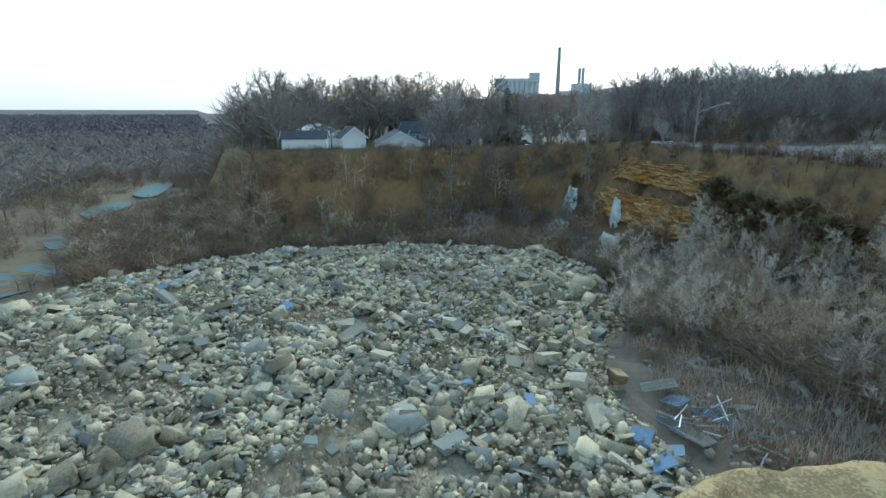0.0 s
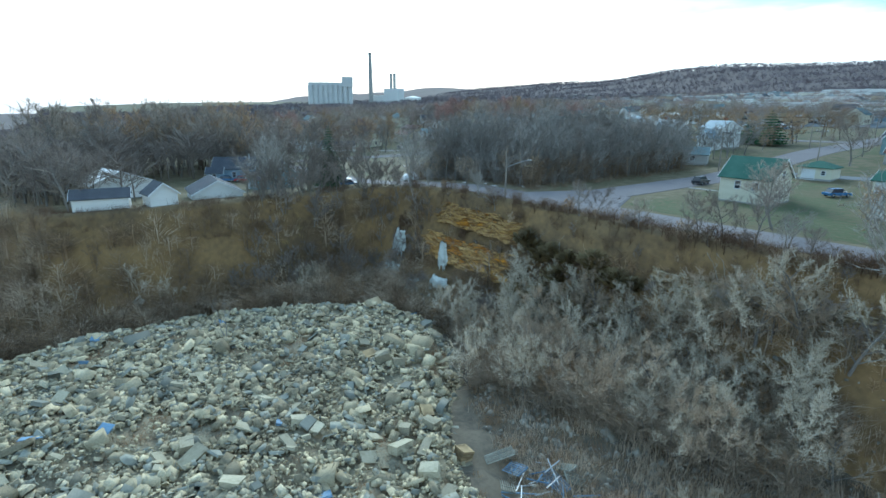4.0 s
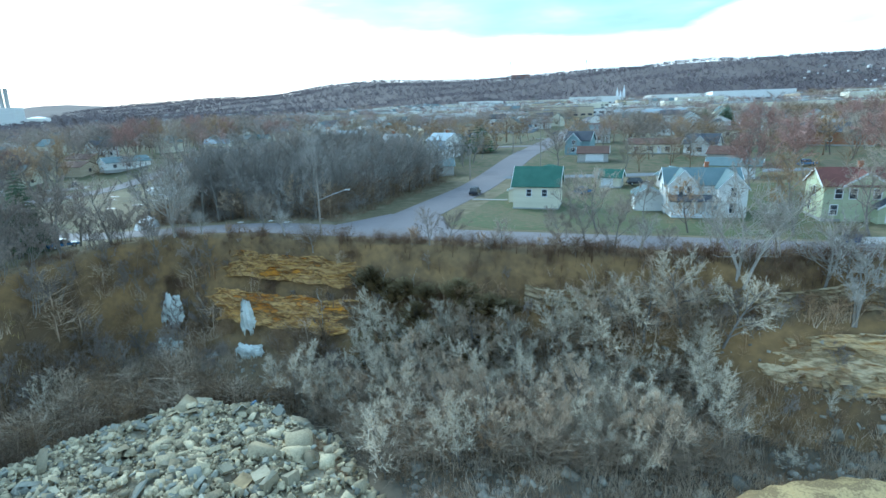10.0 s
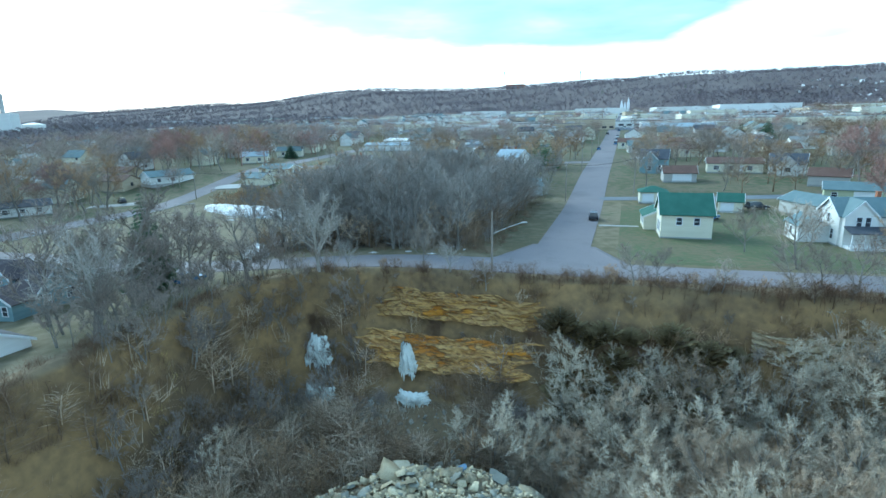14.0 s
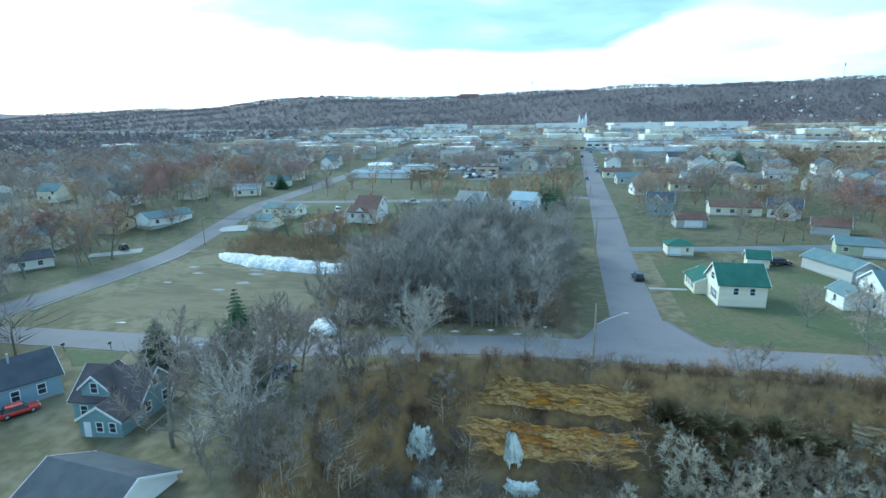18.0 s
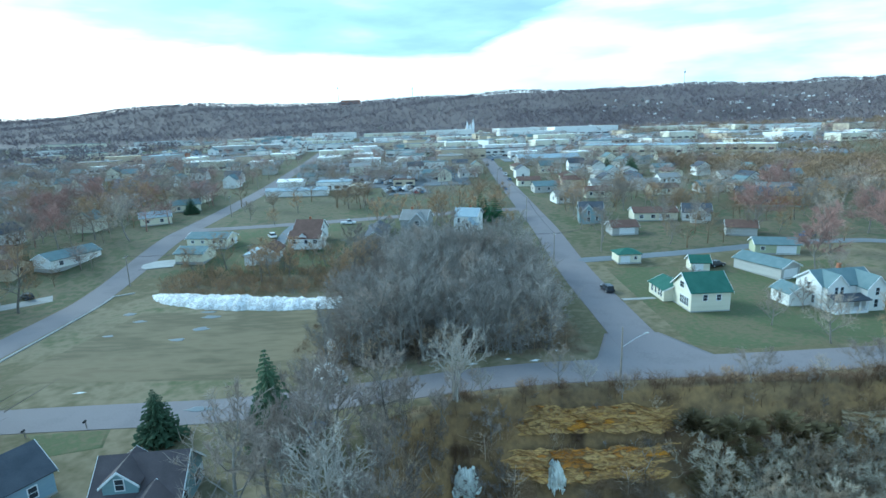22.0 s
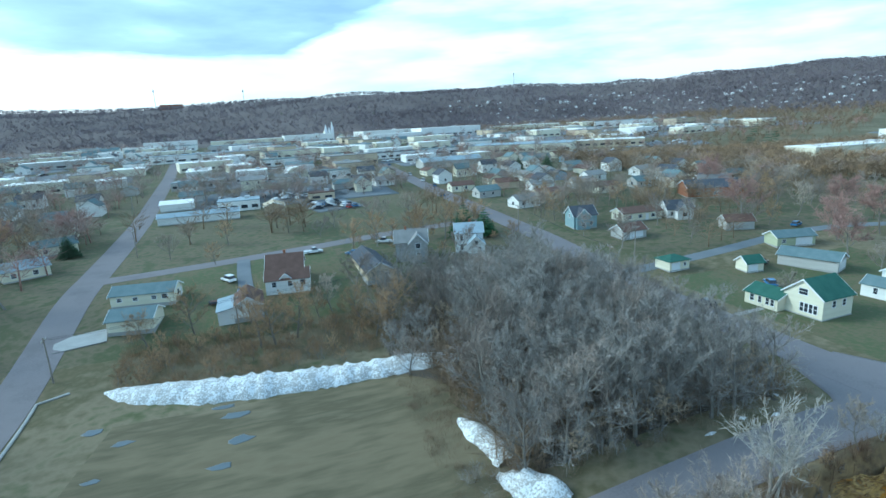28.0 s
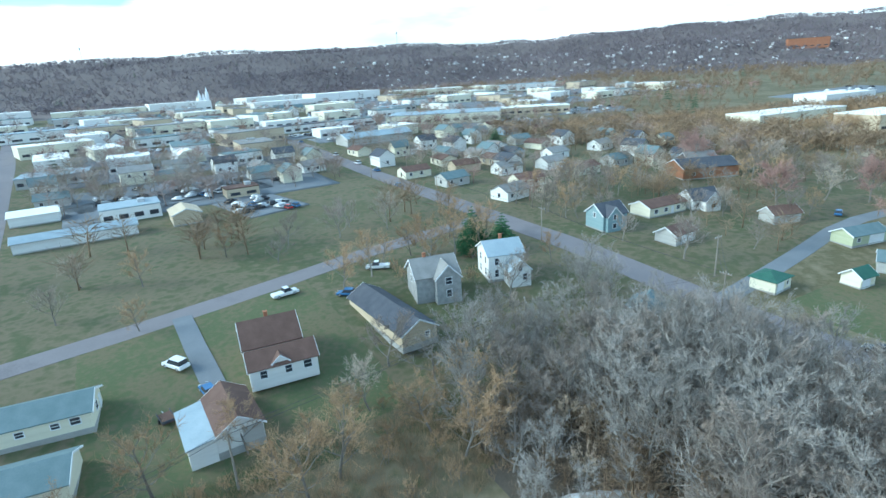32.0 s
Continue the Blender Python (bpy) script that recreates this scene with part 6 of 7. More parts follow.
joined_copies("brown_woods", FAR_TREES, fill(2600, 180, 760, 120, 700, lambda x, y: (hill(x, y) < 6) & (np.hypot((x - 330) / 130, (y - 215) / 42) > 1) & (np.hypot((x - 280) / 120, (y - 470) / 80) > 1) & (wave(x, y, 40, 1) > -0.3), 0.5, 1.1), M_TWIG_DARK, "dark brown woods on the valley floor", "woods", 35)
joined_copies("town_trees", TOWN_TREES, fill(120, -420, -141, -60, 330, off_roads) + fill(50, -130, -8, 230, 620, off_roads, 0.6, 1.0) + fill(30, 14, 180, 140, 380, off_roads, 0.6, 1.0), M_TWIG_RED, "red-budding trees among the town's houses", "trees", 2)
joined_copies("valley_trees", FAR_TREES, fill(1700, -430, -60, -300, -62, lambda x, y: ((rim_distance(x, y) < 1) | (x < -140) | (y < -128)) & (np.hypot((x + 110) / 60, (y + 112) / 18) > 1), 0.6, 1.05), M_TWIG, "bare grey trees beyond the quarry", "woods", 21)
joined_copies("valley_trees", TOWN_TREES, fill(300, -140, -58, -80, -14, lambda x, y: (rim_distance(x, y) < -3) & (np.hypot(x + 70, y + 26) > 10.5) & (np.hypot(x + 90, y + 26) > 11) & (np.hypot(x + 57, y + 42) > 12) & (np.hypot(x + 47, y + 58) > 9) & (np.hypot(x + 72, y + 58) > 10) & ((x < -96) | (y < -56)) & (np.hypot(x + 80, y + 34) > 14), 0.8, 1.35), M_TWIG_BROWN, "bare brown trees round the cottages", "woods", 22)
# far valley and hill woods carry the haze tint in their colour
joined_copies("far_woods", HILL_TREES, fill(3600, -900, -330, -300, 600, lambda x, y: x > -2000), M_FAR_HAZED, "bare woods filling the low valley", "woods", 3)
joined_copies("far_woods", HILL_TREES, fill(6500, -1500, -120, -900, -60, lambda x, y: (rim_distance(x, y) < -4) | (x < -210), 0.7, 1.1), M_FAR_HAZED, "bare grey woods across the low valley", "woods", 8)
joined_copies("brown_woods", TOWN_TREES, fill(700, 125, 330, 140, 330, lambda x, y: (x * 0.5 + y < 330) & (x + y > 290), 0.6, 1.0), M_TWIG_TAN, "tan-brown thicket beyond the houses", "woods", 4)
joined_copies("hill_woods", HILL_TREES, fill(31000, -1750, 1400, 420, 1500, lambda x, y: hill(x, y) > 0.8, 0.65, 1.05), M_FAR_HAZED, "bare brown woods covering the hills", "woods", 6)
joined_copies("hill_woods", HILL_TREES, fill(10000, 80, 1200, 330, 1050, lambda x, y: hill(x, y) > 0.3, 0.5, 0.9), M_FAR_HAZED, "bare brown woods among the hillside houses", "woods", 16)
joined_copies("far_evergreens", [arrays(joined(*[moved(conifer(300, 12, 3, 7)[1], Matrix.Identity(4))]))], fill(60, -700, 700, 180, 1300, off_roads, 0.6, 1.2), M_NEEDLE, "scattered dark evergreens in the town", "trees", 7)
# small houses up the hillsides
SPECK = [arrays(gable(9, 8, 4, 2.4, 0, -5))]
joined_copies("hillside_houses", SPECK, fill(760, 280, 1300, 240, 1100, lambda x, y: (hill(x, y) > 1) & (hill(x, y) < 58), 0.35, 0.62), M_WHITE, "white houses scattered over the hillside", "houses", 9)
joined_copies("hillside_houses", SPECK, fill(500, 280, 1300, 240, 1100, lambda x, y: (hill(x, y) > 1) & (hill(x, y) < 58), 0.35, 0.62), M_R_GREY, "grey houses scattered over the hillside", "houses", 10)
# ---- the quarry ----
def chip(rr, a, b, c, j=0.12):
    """A broken block with uneven corners."""
    v, f = box(-a / 2, -b / 2, -c / 2, a / 2, b / 2, c / 2)
    return [(x + rr.uniform(-j, j) * a, y + rr.uniform(-j, j) * b, z + rr.uniform(-j, j) * c) for x, y, z in v], f


def rim_at(x):
    xs_, ys_ = [p[0] for p in RIM], [p[1] for p in RIM]
    y = float(np.interp(x, xs_, ys_))
    m = float(np.interp(x + 1, xs_, ys_)) - float(np.interp(x - 1, xs_, ys_))
    n = Vector((m / 2, -1, 0)).normalized()
    return Vector((x, y, 0)), n, math.degrees(math.atan2(m / 2, 1))


ROCKS = [mesh_of("rock", *chip(random.Random(400 + i), 1, 1, 1, 0.13), M_ROCK) for i in range(7)]
ROCKS_PALE = [mesh_of("rock", *chip(random.Random(420 + i), 1, 1, 1, 0.13), M_ROCK_PALE) for i in range(7)]


def cliff(name, label, x0, x1, z0, z1, d0, d1, meshes, seed, layer=0.55, gap=0.62, long=(0.5, 1.5), material=M_ROCK, rise=(0, 1, 0), fading=16):
    """A bedded rock face along the rim: a stepped, weathered wall with loose blocks standing out of it, each its own piece."""
    rr = random.Random(seed)
    zs = [z0]
    while zs[-1] > z1:
        zs.append(zs[-1] - layer * rr.uniform(0.5, 1.5))
    v, f, nx = [], [], int((x1 - x0) / 0.45) + 1
    rows = []
    for k, z in enumerate(zs):
        t = (z0 - z) / (z0 - zs[-1])
        step = rr.uniform(-0.25, 0.25)
        rows += [(z, t, step), (z - 0.35 * layer, t, step + rr.uniform(0.0, 0.2)), (z - 0.65 * layer, t, step + rr.uniform(-0.2, 0.05))]
    for z, t, step in rows:
        for i in range(nx):
            x = x0 + (x1 - x0) * i / (nx - 1)
            p, n, turn = rim_at(x)
            fade = min(1.0, i / fading, (nx - 1 - i) / fading)
            d = d0 + (d1 - d0) * t + step * 0.8 + 0.5 * float(wave(x * 1.0, z * 2, 2.0, seed)) + 0.25 * float(wave(x, z * 1.4, 0.6, seed + 1)) + rr.uniform(-0.11, 0.11) - 1.5 * (1 - fade)
            v.append((p.x + n.x * d, p.y + n.y * d, z + rise[2] * float(ease((x - rise[0]) / rise[1])) + 0.6 * float(wave(x, 0, 4.0, seed)) + 0.15 * float(wave(x, z, 1.1, seed)) + rr.uniform(-0.03, 0.03)))
    for r_ in range(len(rows) - 1):
        for i in range(nx - 1):
            a = r_ * nx + i
            f.append((a, a + nx, a + nx + 1, a + 1))
    e = new(name, mesh_of(name, v, f, material))
    z = z0
    while z > z1:
        t = (z0 - z) / (z0 - z1)
        lh = layer * rr.uniform(0.6, 1.35)
        x = x0 + 2 + rr.uniform(-1, 2)
        while x < x1 - 2:
            w = rr.uniform(*long)
            if rr.random() > gap + 0.38:
                p, n, turn = rim_at(x + w / 2)
                q = p + n * (d0 + (d1 - d0) * t + rr.uniform(-0.45, -0.05))
                part("rock", rr.choice(meshes), None, e, m=pose(q.x, q.y, z - lh / 2 + rise[2] * float(ease((x - rise[0]) / rise[1])) + rr.uniform(-0.2, 0.2), rr.uniform(-8, 8), rr.uniform(-8, 8), turn + rr.uniform(-15, 15)) @ Matrix.Diagonal((w * 0.9, rr.uniform(0.8, 1.3), min(0.7, lh) * rr.uniform(0.5, 1.0), 1)))
            x += w
        z -= lh
    return tagged(e, label, "cliff", kind="structure")


cliff("cliff_1", "bedded ochre-yellow limestone face below the road", -27, 4, -2.8, -6.2, 1.1, 1.9, ROCKS, 31)
cliff("cliff_2", "lower orange limestone ledge with ice on it", -29, 2, -8.5, -12.8, 2.8, 3.5, ROCKS, 32)
cliff("cliff_3", "broken pale limestone ledge under the east rim", 24, 96, -4.3, -7.0, 2.2, 3.1, ROCKS_PALE, 33, 0.5, 0.5, (0.6, 1.8), M_ROCK_PALE, (40, 30, 2.6))
cliff("cliff_4", "tall pale yellow limestone face on the east side", 50, 104, -8.0, -13.8, 6.2, 7.6, ROCKS_PALE, 34, 0.6, 0.52, (0.5, 1.6), M_ROCK_PALE, (48, 16, 1.9), 34)

# the rubble heap
rr = random.Random(900)
heap = new("rubble_heap")
tagged(heap, "broad heap of broken beige and blue-grey concrete slabs", "rubble heap")
SLABS = [mesh_of("slab", *chip(random.Random(500 + i), 1, 1, 1, 0.08), (M_RUBBLE, M_RUBBLE, M_RUBBLE_BLUE)[i % 3]) for i in range(9)]
BLUE_BITS = [mesh_of("blue_sheet", *chip(random.Random(520 + i), 1, 1, 1, 0.15), M_TARP) for i in range(3)]
n_big = 0
while n_big < 290:
    x, y = rr.uniform(-27, 46), rr.uniform(-96, -24)
    z = float(mound(x, y))
    if z < -20.5:
        continue
    a = rr.uniform(0.8, 1.6) * (1.6 if rr.random() < 0.12 else 1)
    blue = rr.random() < 0.02
    me = rr.choice(BLUE_BITS if blue else SLABS)
    part("blue_sheet" if blue else "slab", me, None, heap, m=pose(x, y, z + rr.uniform(0.1, 0.4), rr.uniform(-35, 35), rr.uniform(-35, 35), rr.uniform(0, 360)) @ Matrix.Diagonal((a, a * rr.uniform(0.4, 0.9), rr.uniform(0.15, 0.5), 1)))
    n_big += 1


def broken(name, n, material, label, seed, size, flat, x0=-36, x1=60, y0=-108, y1=-22, floor_ok=-21.8, lift=0.12, zfun=mound):
    """Thousands of broken pieces in one mesh, lying on a surface."""
    g = np.random.default_rng(seed)
    x, y = g.uniform(x0, x1, n * 3), g.uniform(y0, y1, n * 3)
    z = zfun(x, y)
    bare = (wave(x, y, 4.2, 7) > 0.42) & (g.random(len(x)) < 0.85) if zfun is mound else np.zeros(len(x), bool)
    keep = np.flatnonzero((z > floor_ok) & ~bare)[:n]
    x, y, z = x[keep], y[keep], z[keep]
    n = len(x)
    s = (np.exp(g.normal(np.log(size), 0.5, n)) * np.exp(0.55 * wave(x, y, 3.3, 9)))[:, None]
    dims = np.concatenate([s, s * g.uniform(0.5, 0.95, (n, 1)), s * g.uniform(*flat, (n, 1))], 1)
    cube = np.array(box(-0.5, -0.5, -0.5, 0.5, 0.5, 0.5)[0])
    quads = np.array(box(0, 0, 0, 1, 1, 1)[1][1:])
    v = (cube[None] + g.uniform(-0.09, 0.09, (n, 8, 3))) * dims[:, None]
    a, b, c = g.uniform(0, 6.283, n), g.normal(0, 0.5, n), g.normal(0, 0.5, n)
    zero, one = np.zeros(n), np.ones(n)
    rz = np.stack([np.cos(a), -np.sin(a), zero, np.sin(a), np.cos(a), zero, zero, zero, one], -1).reshape(n, 3, 3)
    rx = np.stack([one, zero, zero, zero, np.cos(b), -np.sin(b), zero, np.sin(b), np.cos(b)], -1).reshape(n, 3, 3)
    ry = np.stack([np.cos(c), zero, np.sin(c), zero, one, zero, -np.sin(c), zero, np.cos(c)], -1).reshape(n, 3, 3)
    v = np.einsum("nij,nkj->nki", rz @ ry @ rx, v) + np.stack([x, y, z + lift * g.uniform(0, 2, n)], -1)[:, None]
    f = (quads[None] + 8 * np.arange(n)[:, None, None]).reshape(-1, 4)
    me = bpy.data.meshes.new(name)
    me.vertices.add(8 * n)
    me.vertices.foreach_set("co", v.astype(np.float32).ravel())
    me.loops.add(f.size)
    me.loops.foreach_set("vertex_index", f.astype(np.int32).ravel())
    me.polygons.add(len(f))
    me.polygons.foreach_set("loop_start", np.arange(0, f.size, 4, dtype=np.int32))
    me.materials.append(material)
    me.update(calc_edges=True)
    return tagged(new(name, me), label, "rubble", kind="stuff")


M_RUBBLE_B2 = surface("blue_grey_bits", [(0.243, 0.239, 0.194), (0.342, 0.333, 0.270)], 0.9, 0.9, 0.4, 7, island=0.35)
M_STONES = surface("loose_stones", [(0.24, 0.215, 0.17), (0.36, 0.33, 0.27)], 0.9, 0.92, 0.4, 7, island=0.4)
broken("rubble", 19000, M_RUBBLE_J, "broken beige concrete covering the heap", 1, 0.46, (0.16, 0.5))
broken("rubble", 6000, M_RUBBLE_B2, "broken blue-grey concrete in the heap", 2, 0.5, (0.12, 0.35))
broken("rubble", 23000, M_RUBBLE_J, "small crushed concrete between the slabs", 3, 0.2, (0.3, 0.8))
broken("stones", 5000, M_STONES, "loose fallen stones on the quarry floor and slopes", 4, 0.3, (0.4, 0.9), -50, 95, -60, -8, -24, 0.05, lambda x, y: np.where((rim_distance(x, y) > 5) & (mound(x, y) < -40) & (bank(x, y) < -19.5), ground_z(x, y), -99))

# low brush, as fuzz over slopes and verges
def brush_tuft(seed, n, h, w):
    r2 = random.Random(seed)
    v, f = [], []
    for k in range(n):
        a = r2.uniform(0, 6.283)
        o = Vector((r2.gauss(0, w * 0.35), r2.gauss(0, w * 0.35), -0.1))
        q = o + Vector((math.cos(a) * w * r2.random(), math.sin(a) * w * r2.random(), h * r2.uniform(0.5, 1.0)))
        s = Vector((r2.gauss(0, 1), r2.gauss(0, 1), 0.2)).normalized() * 0.022
        m = len(v)
        v += [tuple(o - s), tuple(o + s), tuple(q)]
        f.append((m, m + 1, m + 2))
    return arrays((v, f))


TUFTS = [brush_tuft(600 + i, 20, 1.5, 1.0) for i in range(4)]
WEEDS = [brush_tuft(610 + i, 16, 0.55, 0.5) for i in range(3)]


def slope_ok(x, y):
    d = rim_distance(x, y)
    rock = (x > -29) & (x < 5) & (d < 3.6) & (wave(x, y, 2.2, 8) < 0.0)
    return (d > 0.4) & (d < 34) & (mound(x, y) < -40) & (bank(x, y) < -18.5) & ~rock


joined_copies("brush", TUFTS, fill(15000, -62, 96, -75, -4, lambda x, y: slope_ok(x, y) & (wave(x, y, 4.5) > -0.35) & ~((rim_distance(x, y) < 6) & (wave(x, y, 2.0, 4) < 0.25)), 0.6, 1.4), M_TWIG_TAN, "low tan winter brush on the quarry slopes", "brush", 11)
joined_copies("brush", TUFTS, fill(11000, -62, 96, -75, -4, lambda x, y: slope_ok(x, y) & (wave(x, y, 5.5, 3) > -0.2) & ~((rim_distance(x, y) < 6) & (wave(x, y, 2.4, 7) < 0.2)), 0.7, 1.9), M_TWIG_FAWN, "low grey winter brush on the quarry slopes", "brush", 12)
joined_copies("brush", TUFTS, fill(26000, -62, 96, -75, 2, lambda x, y: (np.abs(rim_distance(x, y) + 0.5) < np.where((x > -29) & (x < 5), 1.1, 2.6)) & (wave(x, y, 1.6, 2) > -0.1) & (y < -5.2 + 0.06 * (x + 20)), 0.5, 1.3), M_TWIG_RUST, "tangled brush along the quarry rim", "brush", 13)


def brush_clear(x, y):
    """Open ground in front of the ice."""
    return ~((x > -24) & (x < -9) & (y > -19)) & ~((x > -36) & (x < -29) & (y > -21))


def brush_tree(seed, height, wide):
    w_, t_ = bare_tree(seed, height, height * 0.4, 5, 4, 4, 4, 0.3, 2, 0.12, wide, -0.2)
    return arrays((w_[0] + t_[0], w_[1] + [tuple(i + len(w_[0]) for i in face) for face in t_[1]]))


BRUSH_TREES = [brush_tree(640 + i, 5.4, 0.03) for i in range(4)]
FUZZ_TREES = [far_tree(650 + i, 5.2, 130, 0.035, 0.62, 0.03) for i in range(4)]
for k, (mat, words) in enumerate(((M_TWIG_DARK, "dark brown"), (M_TWIG_TAN, "tan"), (M_TWIG_FAWN, "grey-brown"))):
    joined_copies("brush", FUZZ_TREES, fill((2600, 900, 1000)[k], -75, -4, -108, -6, lambda x, y: slope_ok(x, y) & (rim_distance(x, y) > 0.8) & brush_clear(x, y) & (wave(x, y, 6.0, 2 + k) > -0.5), 0.4, 1.1), mat, words + " leafless thicket filling the quarry slopes", "brush", 90 + k)
for k, (mat, words) in enumerate(((M_TWIG_DARK, "dark grey-brown"), (M_TWIG_TAN, "tan"), (M_TWIG_BLUE, "silvery"))):
    joined_copies("brush", BRUSH_TREES, fill((150, 60, 60)[k], -70, -6, -105, -9, lambda x, y: slope_ok(x, y) & (rim_distance(x, y) > 2.5) & brush_clear(x, y), 0.55, 1.25), mat, words + " leafless brush trees on the quarry slopes", "brush", 70 + k)
joined_copies("brush", FUZZ_TREES, fill(420, 8, 98, -14, 2, lambda x, y: (rim_distance(x, y) > 0.8) & (rim_distance(x, y) < 12) & (bank(x, y) < -18.5), 0.25, 0.6), M_TWIG_TAN, "tan leafless bushes on the ledges of the east face", "brush", 74)
joined_copies("brush", FUZZ_TREES, fill(2600, -34, 8, -14, -5, lambda x, y: (rim_distance(x, y) > 2.0) & (rim_distance(x, y) < 2.9) & (wave(x, y, 1.7, 5) > -0.25), 0.14, 0.32), M_TWIG_TAN, "tan brush on the ledge between the rock faces", "brush", 75)
joined_copies("brush", FUZZ_TREES, fill(1500, -34, 8, -20, -6, lambda x, y: (rim_distance(x, y) > 4.6) & (rim_distance(x, y) < 9) & (wave(x, y, 2.6, 2) > 0.1) & ~((x > -21) & (x < -14.5)), 0.25, 0.6), M_TWIG_BROWN, "brown brush at the foot of the rock faces", "brush", 76)
joined_copies("brush", FUZZ_TREES, fill(1300, -34, 62, -9, -1, lambda x, y: (np.abs(rim_distance(x, y) + 0.4) < 1.1) & (wave(x, y, 2.1, 4) > 0.0) & (y < -5.4 + 0.055 * (x + 20)), 0.2, 0.42), M_TWIG_RUST, "rust-brown bushes along the rim", "brush", 77)
joined_copies("weeds", TUFTS, fill(9000, 30, 100, -80, -10, lambda x, y: (bank(x, y) > -20.8) & (bank(x, y) < -15.9), 0.4, 0.8), M_TWIG_TAN, "dry brown weeds on the flanks of the earth bank", "weeds", 80)
joined_copies("weeds", WEEDS, fill(26000, -30, 60, -106, -24, lambda x, y: (mound(x, y) > -20) & (wave(x, y, 4.2, 7) > 0.4), 0.8, 1.7), M_TWIG_TAN, "patches of dry weeds on the rubble heap", "weeds", 14)
joined_copies("undergrowth", FUZZ_TREES, fill(900, -72, -10, 5, 70, lambda x, y: (x < -13) & (x > -57 - 0.1 * np.maximum(y - 40, 0)) & (y > 7) & (y < 66), 0.6, 1.2), M_TWIG_DARK, "leafless saplings beneath the wood", "brush", 95)
joined_copies("undergrowth", TUFTS, fill(3600, -75, -8, 5, 72, lambda x, y: (x < -10) & (x > -64) & (y < 68), 0.6, 1.2), M_TWIG_DARK, "leafless undergrowth beneath the wood", "brush", 15)
joined_copies("hedgerow", TUFTS, fill(900, -112, -58, 56, 76, lambda x, y: (y > 56) & (y < 74), 0.9, 1.6), M_TWIG_TAN, "tan brush behind the grass plot", "brush", 16)


joined_copies("weeds", TUFTS, fill(16000, -26, 50, -104, -24, lambda x, y: (mound(x, y) > -20) & (wave(x, y, 4.2, 7) > 0.68), 0.3, 0.7), M_TWIG_DARK, "brown dead weeds in the hollows of the rubble heap", "weeds", 81)
joined_copies("brush", FUZZ_TREES, fill(1700, -190, -26, -170, -84, lambda x, y: (mound(x, y) < -40) & (np.hypot((x + 85) / 62, (y + 110) / 7) > 1) & (wave(x, y, 9, 4) > -0.1), 0.4, 1.0), M_TWIG_DARK, "dark brush on the quarry's western ground", "brush", 82)


joined_copies("brush", FUZZ_TREES, fill(1100, -6, 48, -30, -8, lambda x, y: slope_ok(x, y) & (rim_distance(x, y) > 4) & (y > -34 + 0.28 * x) & ~((x < 3) & (y > -15)), 0.5, 1.1), M_TWIG_FAWN, "grey undergrowth in the quarry thicket", "brush", 83)
joined_copies("weeds", WEEDS, fill(2500, 40, 78, -64, -20, lambda x, y: bank(x, y) > -15.6, 0.3, 0.7), M_TWIG_TAN, "thin dry grass on the earth bank", "weeds", 84)


joined_copies("brush", FUZZ_TREES, fill(2600, 6, 98, -12, 4, lambda x, y: (rim_distance(x, y) > -0.6) & (rim_distance(x, y) < 3.6) & (y < -4.6 + 0.07 * (x + 10)), 0.2, 0.5), M_TWIG_RUST, "dark brown brush along the east rim", "brush", 85)
joined_copies("brush", FUZZ_TREES, fill(2600, -34, 8, -14, -4, lambda x, y: (np.abs(rim_distance(x, y) - 1.3) < 1.3) & (wave(x, y, 2.4, 9) > 0.35), 0.16, 0.42), M_TWIG_RUST, "brown brush hanging over the rock faces", "brush", 86)
joined_copies("brush", FUZZ_TREES, fill(2000, -34, 8, -18, -5, lambda x, y: (rim_distance(x, y) > 2.6) & (rim_distance(x, y) < 5.0) & (wave(x, y, 3.0, 6) > 0.15) & ~((x > -21) & (x < -14.5)) & ~((x > -35) & (x < -29)), 0.2, 0.5), M_TWIG_TAN, "tan brush across the lower rock ledge", "brush", 87)
joined_copies("brush", FUZZ_TREES, fill(1500, 46, 104, -16, 2, lambda x, y: (rim_distance(x, y) > 5.4) & (rim_distance(x, y) < 9.5) & (wave(x, y, 2.8, 3) > 0.2), 0.15, 0.4), M_TWIG_TAN, "dry bushes growing on the pale east face", "brush", 88)
joined_copies("undergrowth", FUZZ_TREES, fill(900, -62, -10, 3, 70, lambda x, y: (wave(x, y, 3.2, 2) > -0.3) & (y > 5.5) & (((y < 13) & (x < -18)) | ((x > -17.5 - 0.04 * (y - 10)) & (x < -12.5) & (y < 64))), 0.35, 0.8), M_TWIG_WOOD, "grey-brown shrubs along the wood's edge", "brush", 96)
joined_copies("brush", FUZZ_TREES, fill(3000, -60, 5, -50, -4, lambda x, y: (rim_distance(x, y) > 0.0) & (rim_distance(x, y) < 4.5) & (wave(x, y, 2.7, 1) > 0.3) & brush_clear(x, y), 0.22, 0.55), M_TWIG_RUST, "dark rust-brown bushes below the west rim", "brush", 89)
joined_copies("weeds", TUFTS, fill(9000, -70, -38, -70, -30, lambda x, y: slope_ok(x, y) & (wave(x, y, 7.0, 3) > 0.45), 0.4, 0.9), M_STRAW, "yellow dry grass on the west slope", "weeds", 97)


